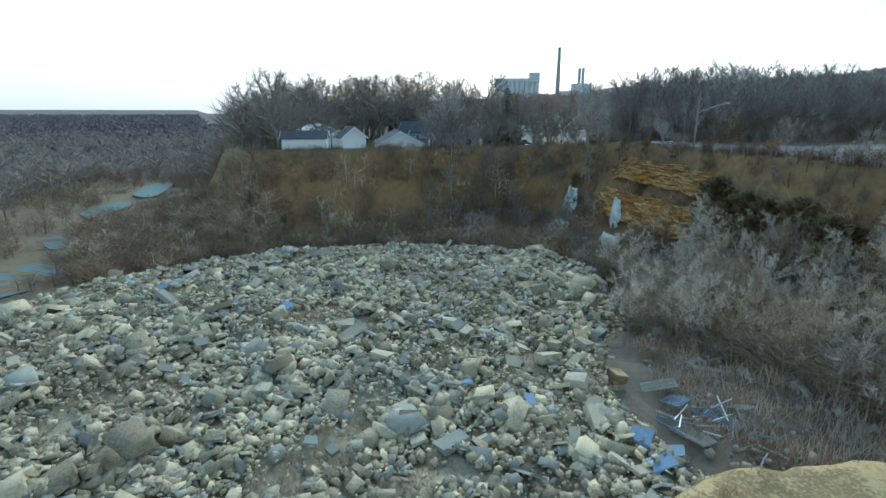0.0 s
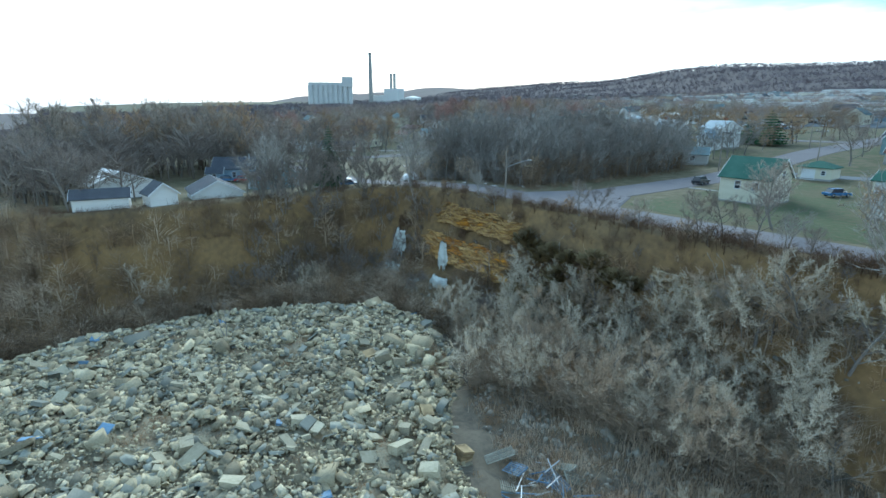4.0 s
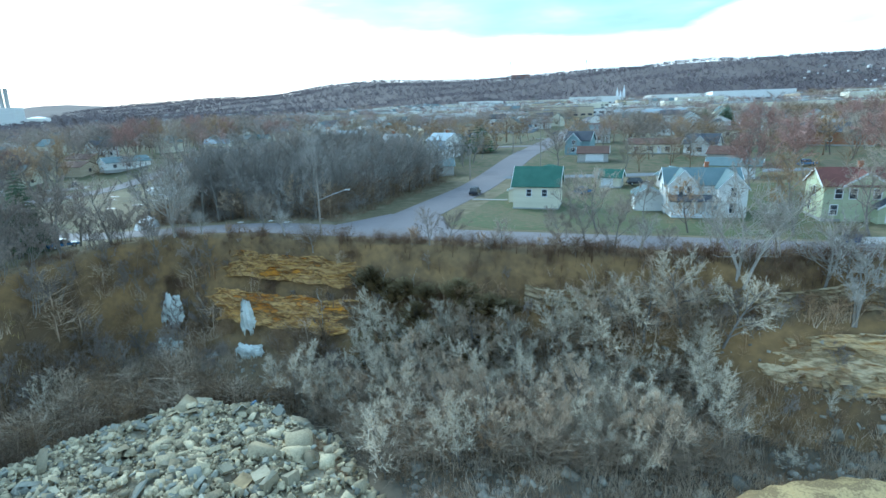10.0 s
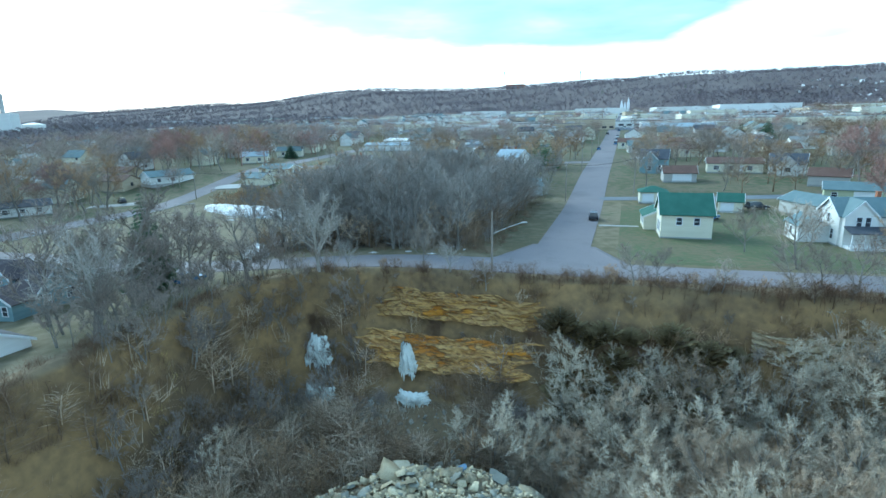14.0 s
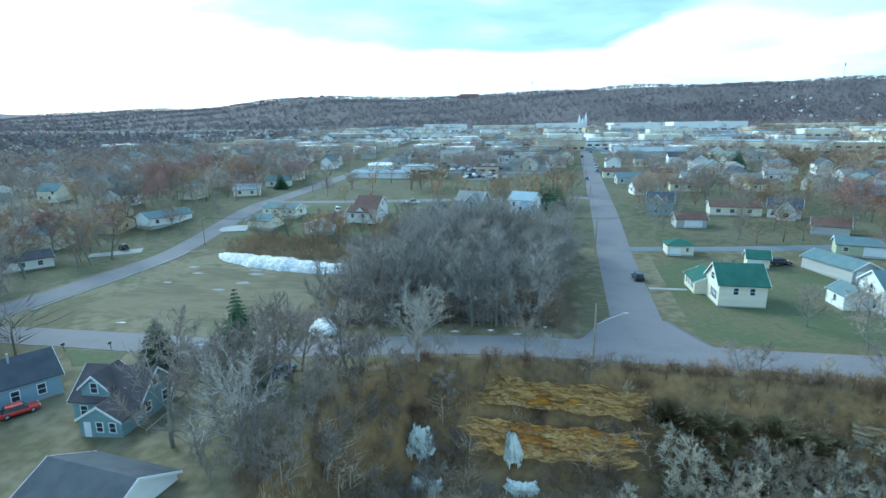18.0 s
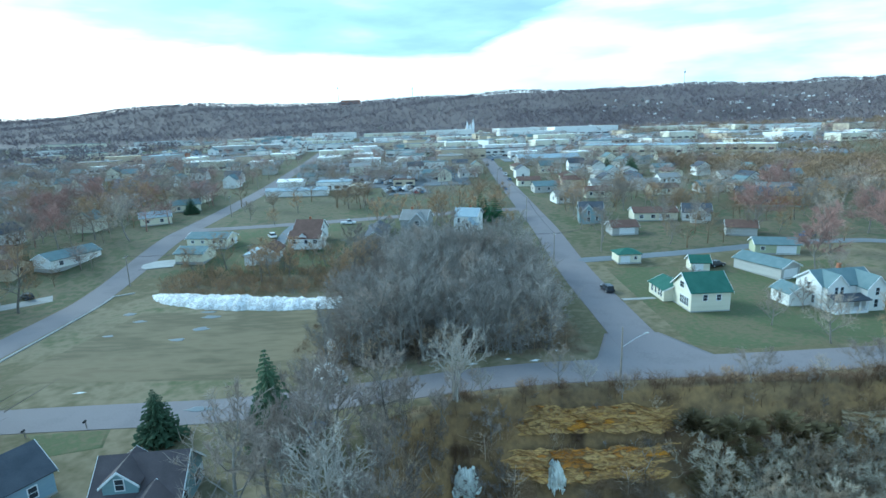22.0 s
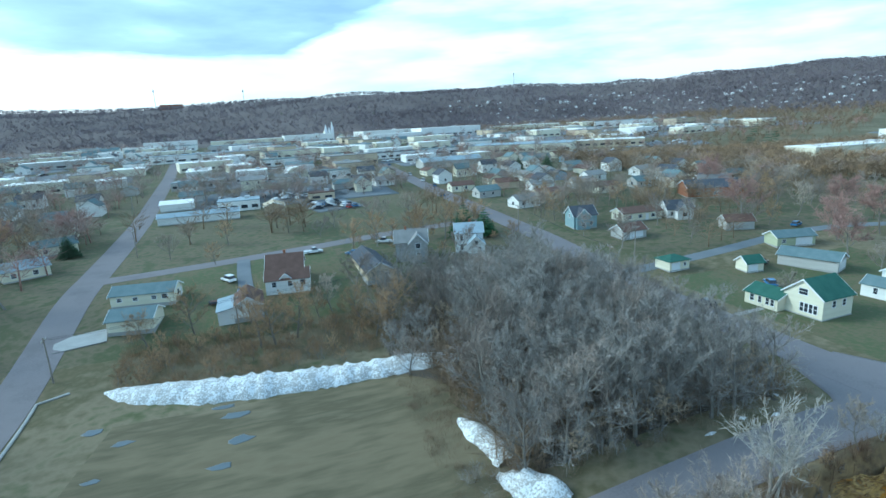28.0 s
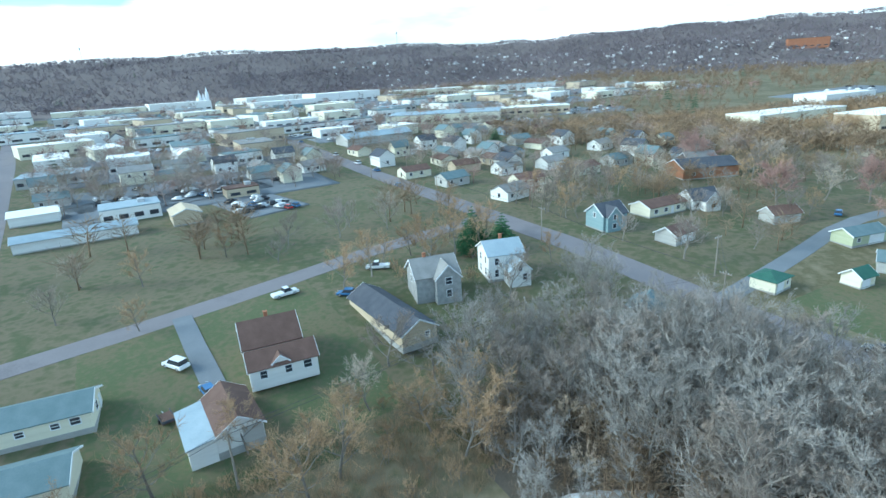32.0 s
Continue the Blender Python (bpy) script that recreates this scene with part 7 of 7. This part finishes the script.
# ice and snow
def lump(pts, material, name, label, category, seed=1, sides=12):
    """A lumpy mass over a broken line of (x, y, half width, height), lying on the ground."""
    r2 = random.Random(seed)
    v, f = [], []
    out = []
    for (a, b) in zip(pts, pts[1:]):
        n = max(2, int(math.hypot(b[0] - a[0], b[1] - a[1]) / 0.9))
        out += [tuple(a[i] + (b[i] - a[i]) * k / n for i in range(4)) for k in range(n)]
    out.append(pts[-1])
    for i, (x, y, w, h) in enumerate(out):
        p, q = out[max(i - 1, 0)], out[min(i + 1, len(out) - 1)]
        l = math.hypot(q[0] - p[0], q[1] - p[1]) or 1
        nx, ny = -(q[1] - p[1]) / l, (q[0] - p[0]) / l
        ww, hh = w * r2.uniform(0.88, 1.12), h * r2.uniform(0.82, 1.15)
        for k in range(sides + 1):
            t = -1 + 2 * k / sides
            px, py = x + nx * ww * t, y + ny * ww * t
            zz = float(ground_z(px, py)) - 0.12 + hh * max(0.0, 1 - t * t) ** 0.8 * r2.uniform(0.86, 1.12)
            v.append((px, py, zz))
    m = sides + 1
    for i in range(len(out) - 1):
        for k in range(sides):
            f.append((i * m + k, (i + 1) * m + k, (i + 1) * m + k + 1, i * m + k + 1))
    return tagged(new(name, mesh_of(name, v, f, material, True)), label, category)


lump([(-113, 58, 0.4, 0.3), (-110, 56.6, 2.2, 1.0), (-106, 54.6, 3.2, 1.7), (-100, 52.4, 3.6, 2.2), (-94, 50.8, 4.2, 2.0), (-88, 49.6, 4.4, 2.5), (-81, 48.4, 3.8, 2.3), (-74, 48.2, 4.1, 2.0), (-67, 47.0, 3.3, 1.9), (-60, 46.4, 3.6, 2.0), (-54, 44.6, 2.4, 1.2), (-48, 42, 0.6, 0.4)], M_SNOW, "snow_bank", "long dirty white snow bank across the grass plot", "snow", 3)
lump([(-57.5, 24, 0.6, 0.5), (-56.5, 20, 2.0, 1.2), (-55.5, 15, 2.0, 1.1), (-55.5, 11, 1.6, 1.0)], M_SNOW, "snow_bank", "melting snow bank at the wood's edge", "snow", 4)
lump([(-57.5, 9.5, 0.6, 0.6), (-55.5, 6.5, 2.4, 2.0), (-53, 3.8, 2.4, 1.8), (-51.5, 2.0, 0.7, 0.5)], M_SNOW, "snow_mound", "steep pile of ploughed snow beside the road", "snow", 5)
for i, (x, y, l, a) in enumerate([(-19.5, 3.4, 2.6, 0.15), (-15.2, 7.2, 1.2, 1.2), (-14.3, 10.4, 1.2, 1.0), (-49.3, 28.3, 3.2, 0.1), (-54.2, 14.9, 2.4, 1.3), (-52.0, 13.7, 1.8, 1.2), (-24, 4.6, 1.6, 0.0), (-30, 3.8, 2.0, 0.0), (-62, -7.6, 2.6, 0.3), (-97, 3.8, 2.4, 0.2), (-58.8, -18.2, 3.4, 0.5)]):
    lump([(x - l / 2 * math.cos(a), y - l / 2 * math.sin(a), 0.15, 0.1), (x, y, 0.5, 0.25), (x + l / 2 * math.cos(a), y + l / 2 * math.sin(a), 0.15, 0.1)], M_SNOW, "snow_patch", "small leftover patch of snow on the verge", "snow", 10 + i, 6)


def icefall(x, z_top, z_low, half_top, half_low, d_top, d_low, seed, label, icicles=9):
    """A frozen seep: a lumpy ridged sheet of ice down the face, with a ragged foot and icicles under it."""
    r2 = random.Random(seed)
    e = new("icefall")
    p, n, turn = rim_at(x)
    side = Vector((-n.y, n.x, 0))
    nu, nv = 18, 22
    ragged = [r2.uniform(0, 1) for _ in range(nu + 1)]
    crest = [r2.uniform(0, 0.12) for _ in range(nu + 1)]
    ridge = [r2.uniform(-0.2, 0.22) for _ in range(nu + 1)]
    drift, v, f, foot = 0.0, [], [], []
    for j in range(nv + 1):
        t = j / nv
        drift += r2.uniform(-0.07, 0.07)
        half = (half_top + (half_low - half_top) * t ** 0.7) * r2.uniform(0.84, 1.12)
        for i in range(nu + 1):
            u = -1 + 2 * i / nu
            fall = crest[i] * (1 - t) + t * (1 - 0.22 * ragged[i] - 0.16 * u * u)
            z = z_top + (z_low - z_top) * fall
            swell = max(0.0, 1 - u * u) ** 0.5
            out = d_top + (d_low - d_top) * t - 0.35 + swell * (0.45 + 0.5 * math.sin(math.pi * min(1, 0.15 + t * 0.9))) + ridge[i] * swell + r2.uniform(-0.07, 0.07)
            q = p + n * out + side * (half * u + drift)
            v.append((q.x, q.y, z + r2.uniform(-0.05, 0.05)))
            if j == nv:
                foot.append(v[-1])
    m = nu + 1
    f = [(j * m + i, (j + 1) * m + i, (j + 1) * m + i + 1, j * m + i + 1) for j in range(nv) for i in range(nu)]
    part("ice_sheet", mesh_of("ice_sheet", v, f, M_ICE, True), None, e)
    for k in range(icicles):
        a = Vector(r2.choice(foot[2:-2])) + Vector((r2.uniform(-0.15, 0.15), r2.uniform(-0.1, 0.1), 0.15))
        l = r2.uniform(0.4, 1.1)
        part("icicle", tube([tuple(a), tuple(a - Vector((0, 0, l * 0.6))), tuple(a - Vector((0, 0, l)))], [r2.uniform(0.1, 0.2), 0.08, 0.02], 6), M_ICE, e)
    return tagged(e, label, "ice")


icefall(-18.9, -9.4, -15.0, 0.45, 1.45, 3.5, 4.1, 41, "white frozen seep hanging on the yellow rock face")
icefall(-17.4, -15.7, -17.7, 1.9, 2.5, 5.6, 6.2, 44, "ragged white ice curtain over a low rock step", 16)
icefall(-32.4, -9.1, -14.6, 1.0, 2.1, 3.3, 3.9, 42, "grey-white frozen seep on the shaded face")
icefall(-33.8, -15.4, -17.6, 0.9, 1.3, 6.2, 6.8, 45, "small ice curtain below the shaded seep", 5)
icefall(-30.2, -15.6, -18.0, 0.8, 1.2, 6.5, 7.0, 46, "broken ice curtain among brush", 6)
for i, (x, d, w) in enumerate([(-24.5, 6.4, 0.8), (-26, 6.9, 0.6)]):
    p, n, turn = rim_at(x)
    q = p + n * d
    lump([(q.x - w, q.y, 0.3, 0.3), (q.x - w * 0.3, q.y - 0.2, 0.6, 0.55), (q.x + w * 0.4, q.y + 0.2, 0.6, 0.45), (q.x + w, q.y, 0.3, 0.3)], M_ICE, "ice_mound", "broken white ice at the foot of the face", "ice", 50 + i, 8)

# large blocks picked out along the heap's north-east edge
BLOCKS = [mesh_of("block", *chip(random.Random(540 + i), 1, 1, 1, 0.1), m) for i, m in enumerate((M_RUBBLE, M_ROCK_PALE, M_RUBBLE, M_RUBBLE))]
for x, y, a, b, c, k in ((23.2, -45.1, 2.2, 1.1, 0.9, 0), (21.4, -40.4, 1.5, 1.2, 1.0, 2), (25.8, -39.6, 1.4, 1.3, 1.9, 1), (14.3, -51.8, 1.6, 1.2, 0.8, 3), (18.6, -39.0, 1.6, 1.3, 1.2, 1), (24.5, -43.2, 2.6, 0.8, 0.6, 0), (20.6, -43.0, 1.3, 1.0, 0.9, 2), (27.5, -44.6, 1.8, 1.4, 0.7, 3), (30.4, -44.8, 2.0, 1.0, 0.6, 0), (33.0, -46.0, 2.4, 1.5, 0.5, 2), (4.6, -36.6, 2.2, 1.6, 1.3, 0), (6.0, -37.4, 1.8, 0.6, 1.7, 3), (3.2, -38.0, 2.0, 1.5, 0.8, 1), (7.2, -35.8, 1.6, 0.7, 1.5, 0), (-20, -70, 2.0, 1.4, 0.9, 2), (31, -52, 2.4, 1.0, 0.7, 3), (12, -62, 2.0, 1.2, 0.8, 0), (20, -60, 1.8, 1.3, 0.8, 2)):
    part("block", BLOCKS[k], None, heap, m=pose(x, y, max(float(mound(x, y)), gz_at(x, y)) + c * 0.3, rr.uniform(-14, 14), rr.uniform(-14, 14), rr.uniform(0, 360)) @ Matrix.Diagonal((a, b, c, 1)))
for x, y in ((-8, -84), (-6.6, -82.6), (-8.8, -81.4), (2.5, -74), (4.5, -68), (25, -54), (30, -50), (36, -44.5), (37.5, -43), (38.8, -45)):
    part("blue_sheet", rr.choice(BLUE_BITS), None, heap, m=pose(x, y, float(mound(x, y)) + 0.35, rr.uniform(-20, 20), rr.uniform(-20, 20), rr.uniform(0, 360)) @ Matrix.Diagonal((rr.uniform(1.2, 2.0), rr.uniform(0.8, 1.3), 0.12, 1)))

# scrap metal beside the heap
e = new("scrap_pile")
e.matrix_basis = pose(33.5, -36, gz_at(33.5, -36))
r2 = random.Random(7)
for k in range(26):
    a, l = r2.uniform(0, 6.283), r2.uniform(1.2, 3.6)
    o = Vector((r2.gauss(0, 2.0), r2.gauss(0, 1.6), r2.uniform(0.2, 1.4)))
    q = o + Vector((math.cos(a) * l, math.sin(a) * l, r2.uniform(-0.5, 0.5)))
    part("bar", tube([tuple(o), tuple(q)], [0.07, 0.07], 5), M_TARP if k % 3 == 0 else M_STEEL, e)
for k in range(7):
    u, w2 = r2.uniform(2.2, 3.4), r2.uniform(1.0, 1.5)
    mat = (M_RUBBLE_BLUE, M_TARP, M_RUBBLE_BLUE)[k % 3]
    rack = part("rack", box(-0.05, -w2 / 2, -0.05, 0.05, w2 / 2, 0.05), mat, e, m=pose(r2.gauss(0, 1.9), r2.gauss(0, 1.9), r2.uniform(0.4, 1.2), r2.uniform(-30, 30), r2.uniform(-30, 30), r2.uniform(0, 180)))
    for j in range(7):
        part("slat", box(-u / 2, -w2 / 2 + j * w2 / 6 - 0.04, 0.05, u / 2, -w2 / 2 + j * w2 / 6 + 0.04, 0.09), mat, rack)
    for s in (-1, 1):
        part("rail", box(s * u / 2 - 0.05, -w2 / 2, -0.05, s * u / 2 + 0.05, w2 / 2, 0.05), mat, rack)
tagged(e, "tangle of blue-grey scrap metal bars beside the heap", "scrap metal")
# ponds in the low ground
for i, (x, y, w, d) in enumerate(((-133, -108, 34, 11), (-99, -113, 24, 10), (-66, -110, 22, 9), (-34, -109, 20, 12))):
    outline = [(x + w / 2 * (1 + 0.13 * math.sin(0.94 * a + i)) * math.cos(a * 0.314), y + d / 2 * (1 + 0.2 * math.cos(0.63 * a + i)) * math.sin(a * 0.314)) for a in range(20)]
    zz = gz_at(x, y) + 0.1
    tagged(new("pond", mesh_of("pond", [(p, q, zz) for p, q in outline] + [(p, q, zz - 1.5) for p, q in outline], [tuple(range(20))] + [(k, 20 + k, 20 + (k + 1) % 20, (k + 1) % 20) for k in range(20)], M_POND)), "shallow green pond in the quarry's low ground", "water", kind="structure")
# ---- street furniture, vehicles ----
def utility_pole(x, y, h, arms=1, rot=0, lamp=None, label="weathered wooden utility pole with a crossarm"):
    e = new("utility_pole")
    e.matrix_basis = pose(x, y, float(town(x, y)), 0, 0, rot)
    part("pole", tube([(0, 0, -0.5), (0.05, 0, h / 2), (0, 0, h)], [0.17, 0.14, 0.11], 8), M_POLE, e)
    for k in range(arms):
        a = part("crossarm", box(-1.2, -0.06, h - 0.7 - 0.8 * k, 1.2, 0.06, h - 0.55 - 0.8 * k), M_POLE, e)
        for u in (-1.1, -0.5, 0.5, 1.1):
            part("insulator", tube([(u, 0, h - 0.55 - 0.8 * k), (u, 0, h - 0.3 - 0.8 * k)], [0.06, 0.04], 6), M_STEEL, a)
    if lamp:
        part("lamp_arm", tube([(0, 0, h * 0.62), (lamp * 0.6, 0, h * 0.74), (lamp, 0, h * 0.8)], [0.05, 0.05, 0.05], 6), M_STEEL, e)
        part("lamp_head", joined(box(lamp - 0.1, -0.15, h * 0.8 - 0.08, lamp + 0.6, 0.15, h * 0.8 + 0.08)), M_STEEL, e)
    return tagged(e, label, "utility pole")


utility_pole(-7.9, -4.3, 8.4, 0, 20, 4.2, "wooden pole with a long street lamp arm at the quarry rim")
POLES = [(-4.8, 62, 9.5, 90), (11.4, 74, 9.5, 0), (-4.8, 112, 9.5, 90), (-4.8, 165, 9.5, 90), (-4.8, 220, 9.5, 90), (-4.8, 290, 9.5, 90), (-90.3, 71.5, 9.0, 60), (-123.0, 65, 9.0, 90), (-122.5, 140, 9.0, 90), (-40, 76, 9.0, 60), (-140, 225, 9, 90)]
for x, y, h, rot in POLES:
    utility_pole(x, y, h, 1, rot)


def wire(a, b, sag=0.8, label="thin sagging overhead wire between poles"):
    n = 8
    pts = [tuple(Vector(a).lerp(Vector(b), k / n) - Vector((0, 0, sag * 4 * (k / n) * (1 - k / n)))) for k in range(n + 1)]
    tagged(new("overhead_wire", mesh_of("overhead_wire", *tube(pts, [0.03] * (n + 1), 4), M_WIRE)), label, "wire")


top = lambda x, y, h: (x, y, float(town(x, y)) + h - 0.4)
for a, b in ((0, 2), (2, 3), (3, 4), (4, 5), (9, 0), (6, 9), (7, 6), (0, 1), (8, 10)):
    pa, pb = POLES[a], POLES[b]
    for o in (-0.5, 0.5):
        wire((pa[0], pa[1] + o, top(*pa[:3])[2]), (pb[0], pb[1] + o, top(*pb[:3])[2]))


def car_meshes(l, w, h, paint, pickup=False, suv=False):
    """Body, cabin glass and roof of a car with sloped screens; the nose points to +x."""
    bh = h * 0.56
    xs_ = [-l / 2, -l / 2 + 0.15, l / 2 - 0.25, l / 2]
    v, f = [], []
    prof = [(-l / 2, 0.35), (-l / 2, bh * 0.92), (-l / 2 + 0.12, bh), (l * 0.2, bh), (l / 2 - 0.2, bh * 0.86), (l / 2, bh * 0.66), (l / 2, 0.35)]
    for s in (-1, 1):
        v += [(x, s * w / 2 * (1 if 0.3 < z < bh * 0.95 else 0.94), z) for x, z in prof]
    n = len(prof)
    f = [tuple(range(n)), tuple(range(2 * n - 1, n - 1, -1))] + [(i, i + n, (i + 1) % n + n, (i + 1) % n) for i in range(n)]
    b = mesh_of("body", v, f, paint)
    r0, r1 = (-0.05 * l, 0.14 * l) if pickup else (-l * (0.42 if suv else 0.3), 0.1 * l)
    q0, q1 = r0 - (0.02 * l if suv or pickup else 0.12 * l), r1 + 0.13 * l
    y0, y1 = w / 2 * 0.92, w / 2 * 0.74
    v = [(q0, -y0, bh), (q1, -y0, bh), (q1, y0, bh), (q0, y0, bh), (r0, -y1, h), (r1, -y1, h), (r1, y1, h), (r0, y1, h)]
    g = mesh_of("window_glass", v, box(0, 0, 0, 1, 1, 1)[1], M_GLASS)
    r = mesh_of("cabin_roof", *box(r0 - 0.03, -y1 - 0.03, h, r1 + 0.03, y1 + 0.03, h + 0.05), paint)
    return b, g, r, l, w


WHEEL = tube([(0, -0.11, 0), (0, 0.11, 0)], [0.34, 0.34], 12)
TYRE = mesh_of("wheel", *WHEEL, M_BLACK)
HUB = mesh_of("rim", *tube([(0, -0.12, 0), (0, 0.12, 0)], [0.19, 0.19], 8), M_STEEL)
LIGHT = mesh_of("headlight", *box(-0.04, -0.18, -0.08, 0.04, 0.18, 0.08), M_TRIM)
CARS = {"dark": car_meshes(4.7, 1.85, 1.6, M_CAR_DARK, suv=True), "white": car_meshes(4.6, 1.85, 1.5, M_CAR_WHITE), "suv": car_meshes(4.8, 1.95, 1.75, M_CAR_WHITE, suv=True), "pickup": car_meshes(5.6, 1.95, 1.8, M_CAR_WHITE, pickup=True), "blue": car_meshes(4.5, 1.8, 1.45, M_CAR_BLUE), "red": car_meshes(4.5, 1.8, 1.45, M_CAR_RED)}


def car(kind, x, y, rot, label, group="", lift=0.1):
    b, g, r, l, w = CARS[kind]
    e = new("car")
    e.matrix_basis = pose(x, y, float(town(x, y)) + lift, 0, 0, rot)
    for name, me in (("body", b), ("window_glass", g), ("cabin_roof", r)):
        part(name, me, None, e)
    for sx in (-0.31, 0.31):
        for sy in (-1, 1):
            t = part("wheel", TYRE, None, e, m=pose(sx * l, sy * (w / 2 - 0.1), 0.34))
            part("rim", HUB, None, t)
    for sy in (-1, 1):
        part("headlight", LIGHT, None, e, m=pose(l / 2, sy * w * 0.33, 0.72))
    return tagged(e, label, "car", group)


car("dark", 3.2, 40.0, 95, "dark SUV parked at the street's edge")
car("pickup", -70.4, 118.5, 8, "white pickup truck parked on the narrow street")
car("pickup", -47.6, 121.0, 150, "white pickup truck parked on the grass")
car("suv", -93.6, 101.0, 120, "white SUV parked on the lawn beside the drive")
car("blue", -59.5, 110.5, 140, "blue car parked beside the long shed")
car("blue", -90.2, 91.5, 100, "blue car parked behind the garage")
car("dark", 36.5, 56.5, 20, "dark car parked behind the shed")
car("blue", 26.0, 44.5, 60, "blue car parked behind the cream house")
car("dark", 51.5, 56.5, 150, "dark car beside the long garage")
car("blue", 74.0, 78.0, 20, "blue car parked by the alley")
car("red", -82.6, -28.5, 60, "dark red car parked beside the blue-grey house")
car("blue", -52.8, -12.7, 70, "blue car parked on the grass near the road")
car("blue", -85.2, -32.0, 60, "blue car parked at the house corner")
car("dark", -147.0, 58.0, 150, "dark pickup parked on a drive")
r = random.Random(31)
for k in range(46):
    bx, by, w, d, rot = r.choice([(-80, 240, 60, 24, 10), (40, 372, 70, 16, 6), (250, 430, 110, 50, -30), (300, 500, 100, 60, -30), (-55, 205, 16, 24, 14), (130, 610, 100, 30, 6), (-60, 600, 100, 24, 4)])
    a, b = round(r.uniform(-w / 2, w / 2) / 3.0) * 3.0, round(r.uniform(-d / 2, d / 2) / 7.0) * 7.0
    c, s = math.cos(radians(rot)), math.sin(radians(rot))
    kind = r.choice(["white", "white", "suv", "dark", "blue", "red", "dark"])
    car(kind, bx + c * a - s * b, by + s * a + c * b, rot + 90, {"white": "white", "suv": "white", "dark": "dark", "blue": "blue", "red": "red"}[kind] + " car parked in a town lot", "cars in the lots", 0.28)
for k in range(9):
    car(r.choice(["white", "dark", "blue", "suv"]), 3.4 * r.choice((-1, 1)), 205 + 27 * k + r.uniform(-8, 8), 90, "car parked along the kerb of the far street", "cars along the street")

for k, x in enumerate((62.0, 63.2)):
    e = new("wheelie_bin")
    e.matrix_basis = pose(x, 6.6, float(town(x, 6.6)) + 0.08, 0, 0, 10)
    part("tub", ([(-0.26, -0.3, 0.05), (0.26, -0.3, 0.05), (0.26, 0.3, 0.05), (-0.26, 0.3, 0.05), (-0.32, -0.38, 1.0), (0.32, -0.38, 1.0), (0.32, 0.38, 1.0), (-0.32, 0.38, 1.0)], box(0, 0, 0, 1, 1, 1)[1]), M_BIN, e)
    part("lid", box(-0.34, -0.42, 1.0, 0.34, 0.42, 1.08), M_BIN, e)
    tagged(e, "blue plastic wheelie bin at the road's edge", "bin", "wheelie bins")

# drives, paths, kerbs
strip("driveway", [(-90.5, 120.5), (-90, 106), (-89, 91)], 3.6, M_ROAD_NEW, 0.16, label="dark blue-grey asphalt drive to the garage", category="driveway")
strip("driveway", [(-127, 79), (-117.5, 80.8)], 6.0, M_CONCRETE, 0.06, label="pale concrete drive to the garage", category="driveway")
strip("path", [(4.6, 33.5), (12.0, 34.0)], 1.2, M_CONCRETE, 0.06, label="narrow concrete front path", category="path")
strip("driveway", [(61, 7.4), (75, 9)], 5.0, M_CONCRETE, 0.07, label="pale concrete apron beside the road", category="driveway")
strip("driveway", [(-140, 58), (-152, 50)], 5.0, M_CONCRETE, 0.06, label="pale concrete drive to the bungalow", category="driveway")
strip("kerb", [(-121.4, 6), (-122.2, 30), (-123.5, 58), (-119, 60)], 0.5, M_CONCRETE, 0.2, label="low concrete kerb round the grass plot", category="kerb")
for i, (x, y, w, d) in enumerate([(-90, 41, 4.5, 2.0), (-106, 39, 3.0, 1.5), (-89, 33, 3.6, 2.4), (-108, 30, 2.4, 1.2), (-91.5, 26.9, 3.4, 1.6), (-92.3, 44.6, 4, 1.3), (-111.5, 44.5, 3.0, 2.0), (-73, -3.0, 5, 1.5)]):
    patch("puddle", [(x + w / 2 * math.cos(a * 0.7) * (1 + 0.25 * math.sin(2.7 * a + i)), y + d / 2 * math.sin(a * 0.7) * (1 + 0.25 * math.cos(1.9 * a + i))) for a in range(9)], M_WATER, 0.06 if i < 7 else 0.16, "shallow puddle lying on the wet grass", "puddle", 3, 0.05)
patch("lawn", [(-96.7, -9), (-83.9, -7.9), (-82, -13), (-88.9, -15.1)], M_LAWN, 0.03, "small green lawn before the blue-grey house", "lawn")
for x, y in ((-95.6, -9.9), (-88.1, -7.7)):
    e = new("mailbox")
    e.matrix_basis = pose(x, y, gz_at(x, y), 0, 0, 4)
    part("post", box(-0.06, -0.06, -0.2, 0.06, 0.06, 1.0), M_POLE, e)
    part("box", tube([(-0.14, -0.28, 1.16), (-0.14, 0.28, 1.16)], [0.17, 0.17], 10), M_BLACK, e)
    tagged(e, "black roadside mailbox on a wooden post", "mailbox", "mailboxes")
e = new("trailer")
e.matrix_basis = pose(-96.5, 88.5, float(town(-96, 88)), 0, 0, 100)
part("bed", box(-1.6, -0.9, 0.45, 1.6, 0.9, 0.62), M_R_BROWN, e)
part("side_rail", joined(box(-1.6, -0.95, 0.62, 1.6, -0.9, 1.0), box(-1.6, 0.9, 0.62, 1.6, 0.95, 1.0), box(-1.65, -0.9, 0.62, -1.6, 0.9, 1.0)), M_R_DARK, e)
part("drawbar", tube([(1.6, 0, 0.5), (2.9, 0, 0.45)], [0.06, 0.06], 6), M_STEEL, e)
for s in (-1, 1):
    part("wheel", TYRE, None, e, m=pose(0, s * 1.05, 0.34))
tagged(e, "small dark utility trailer on the grass", "trailer")
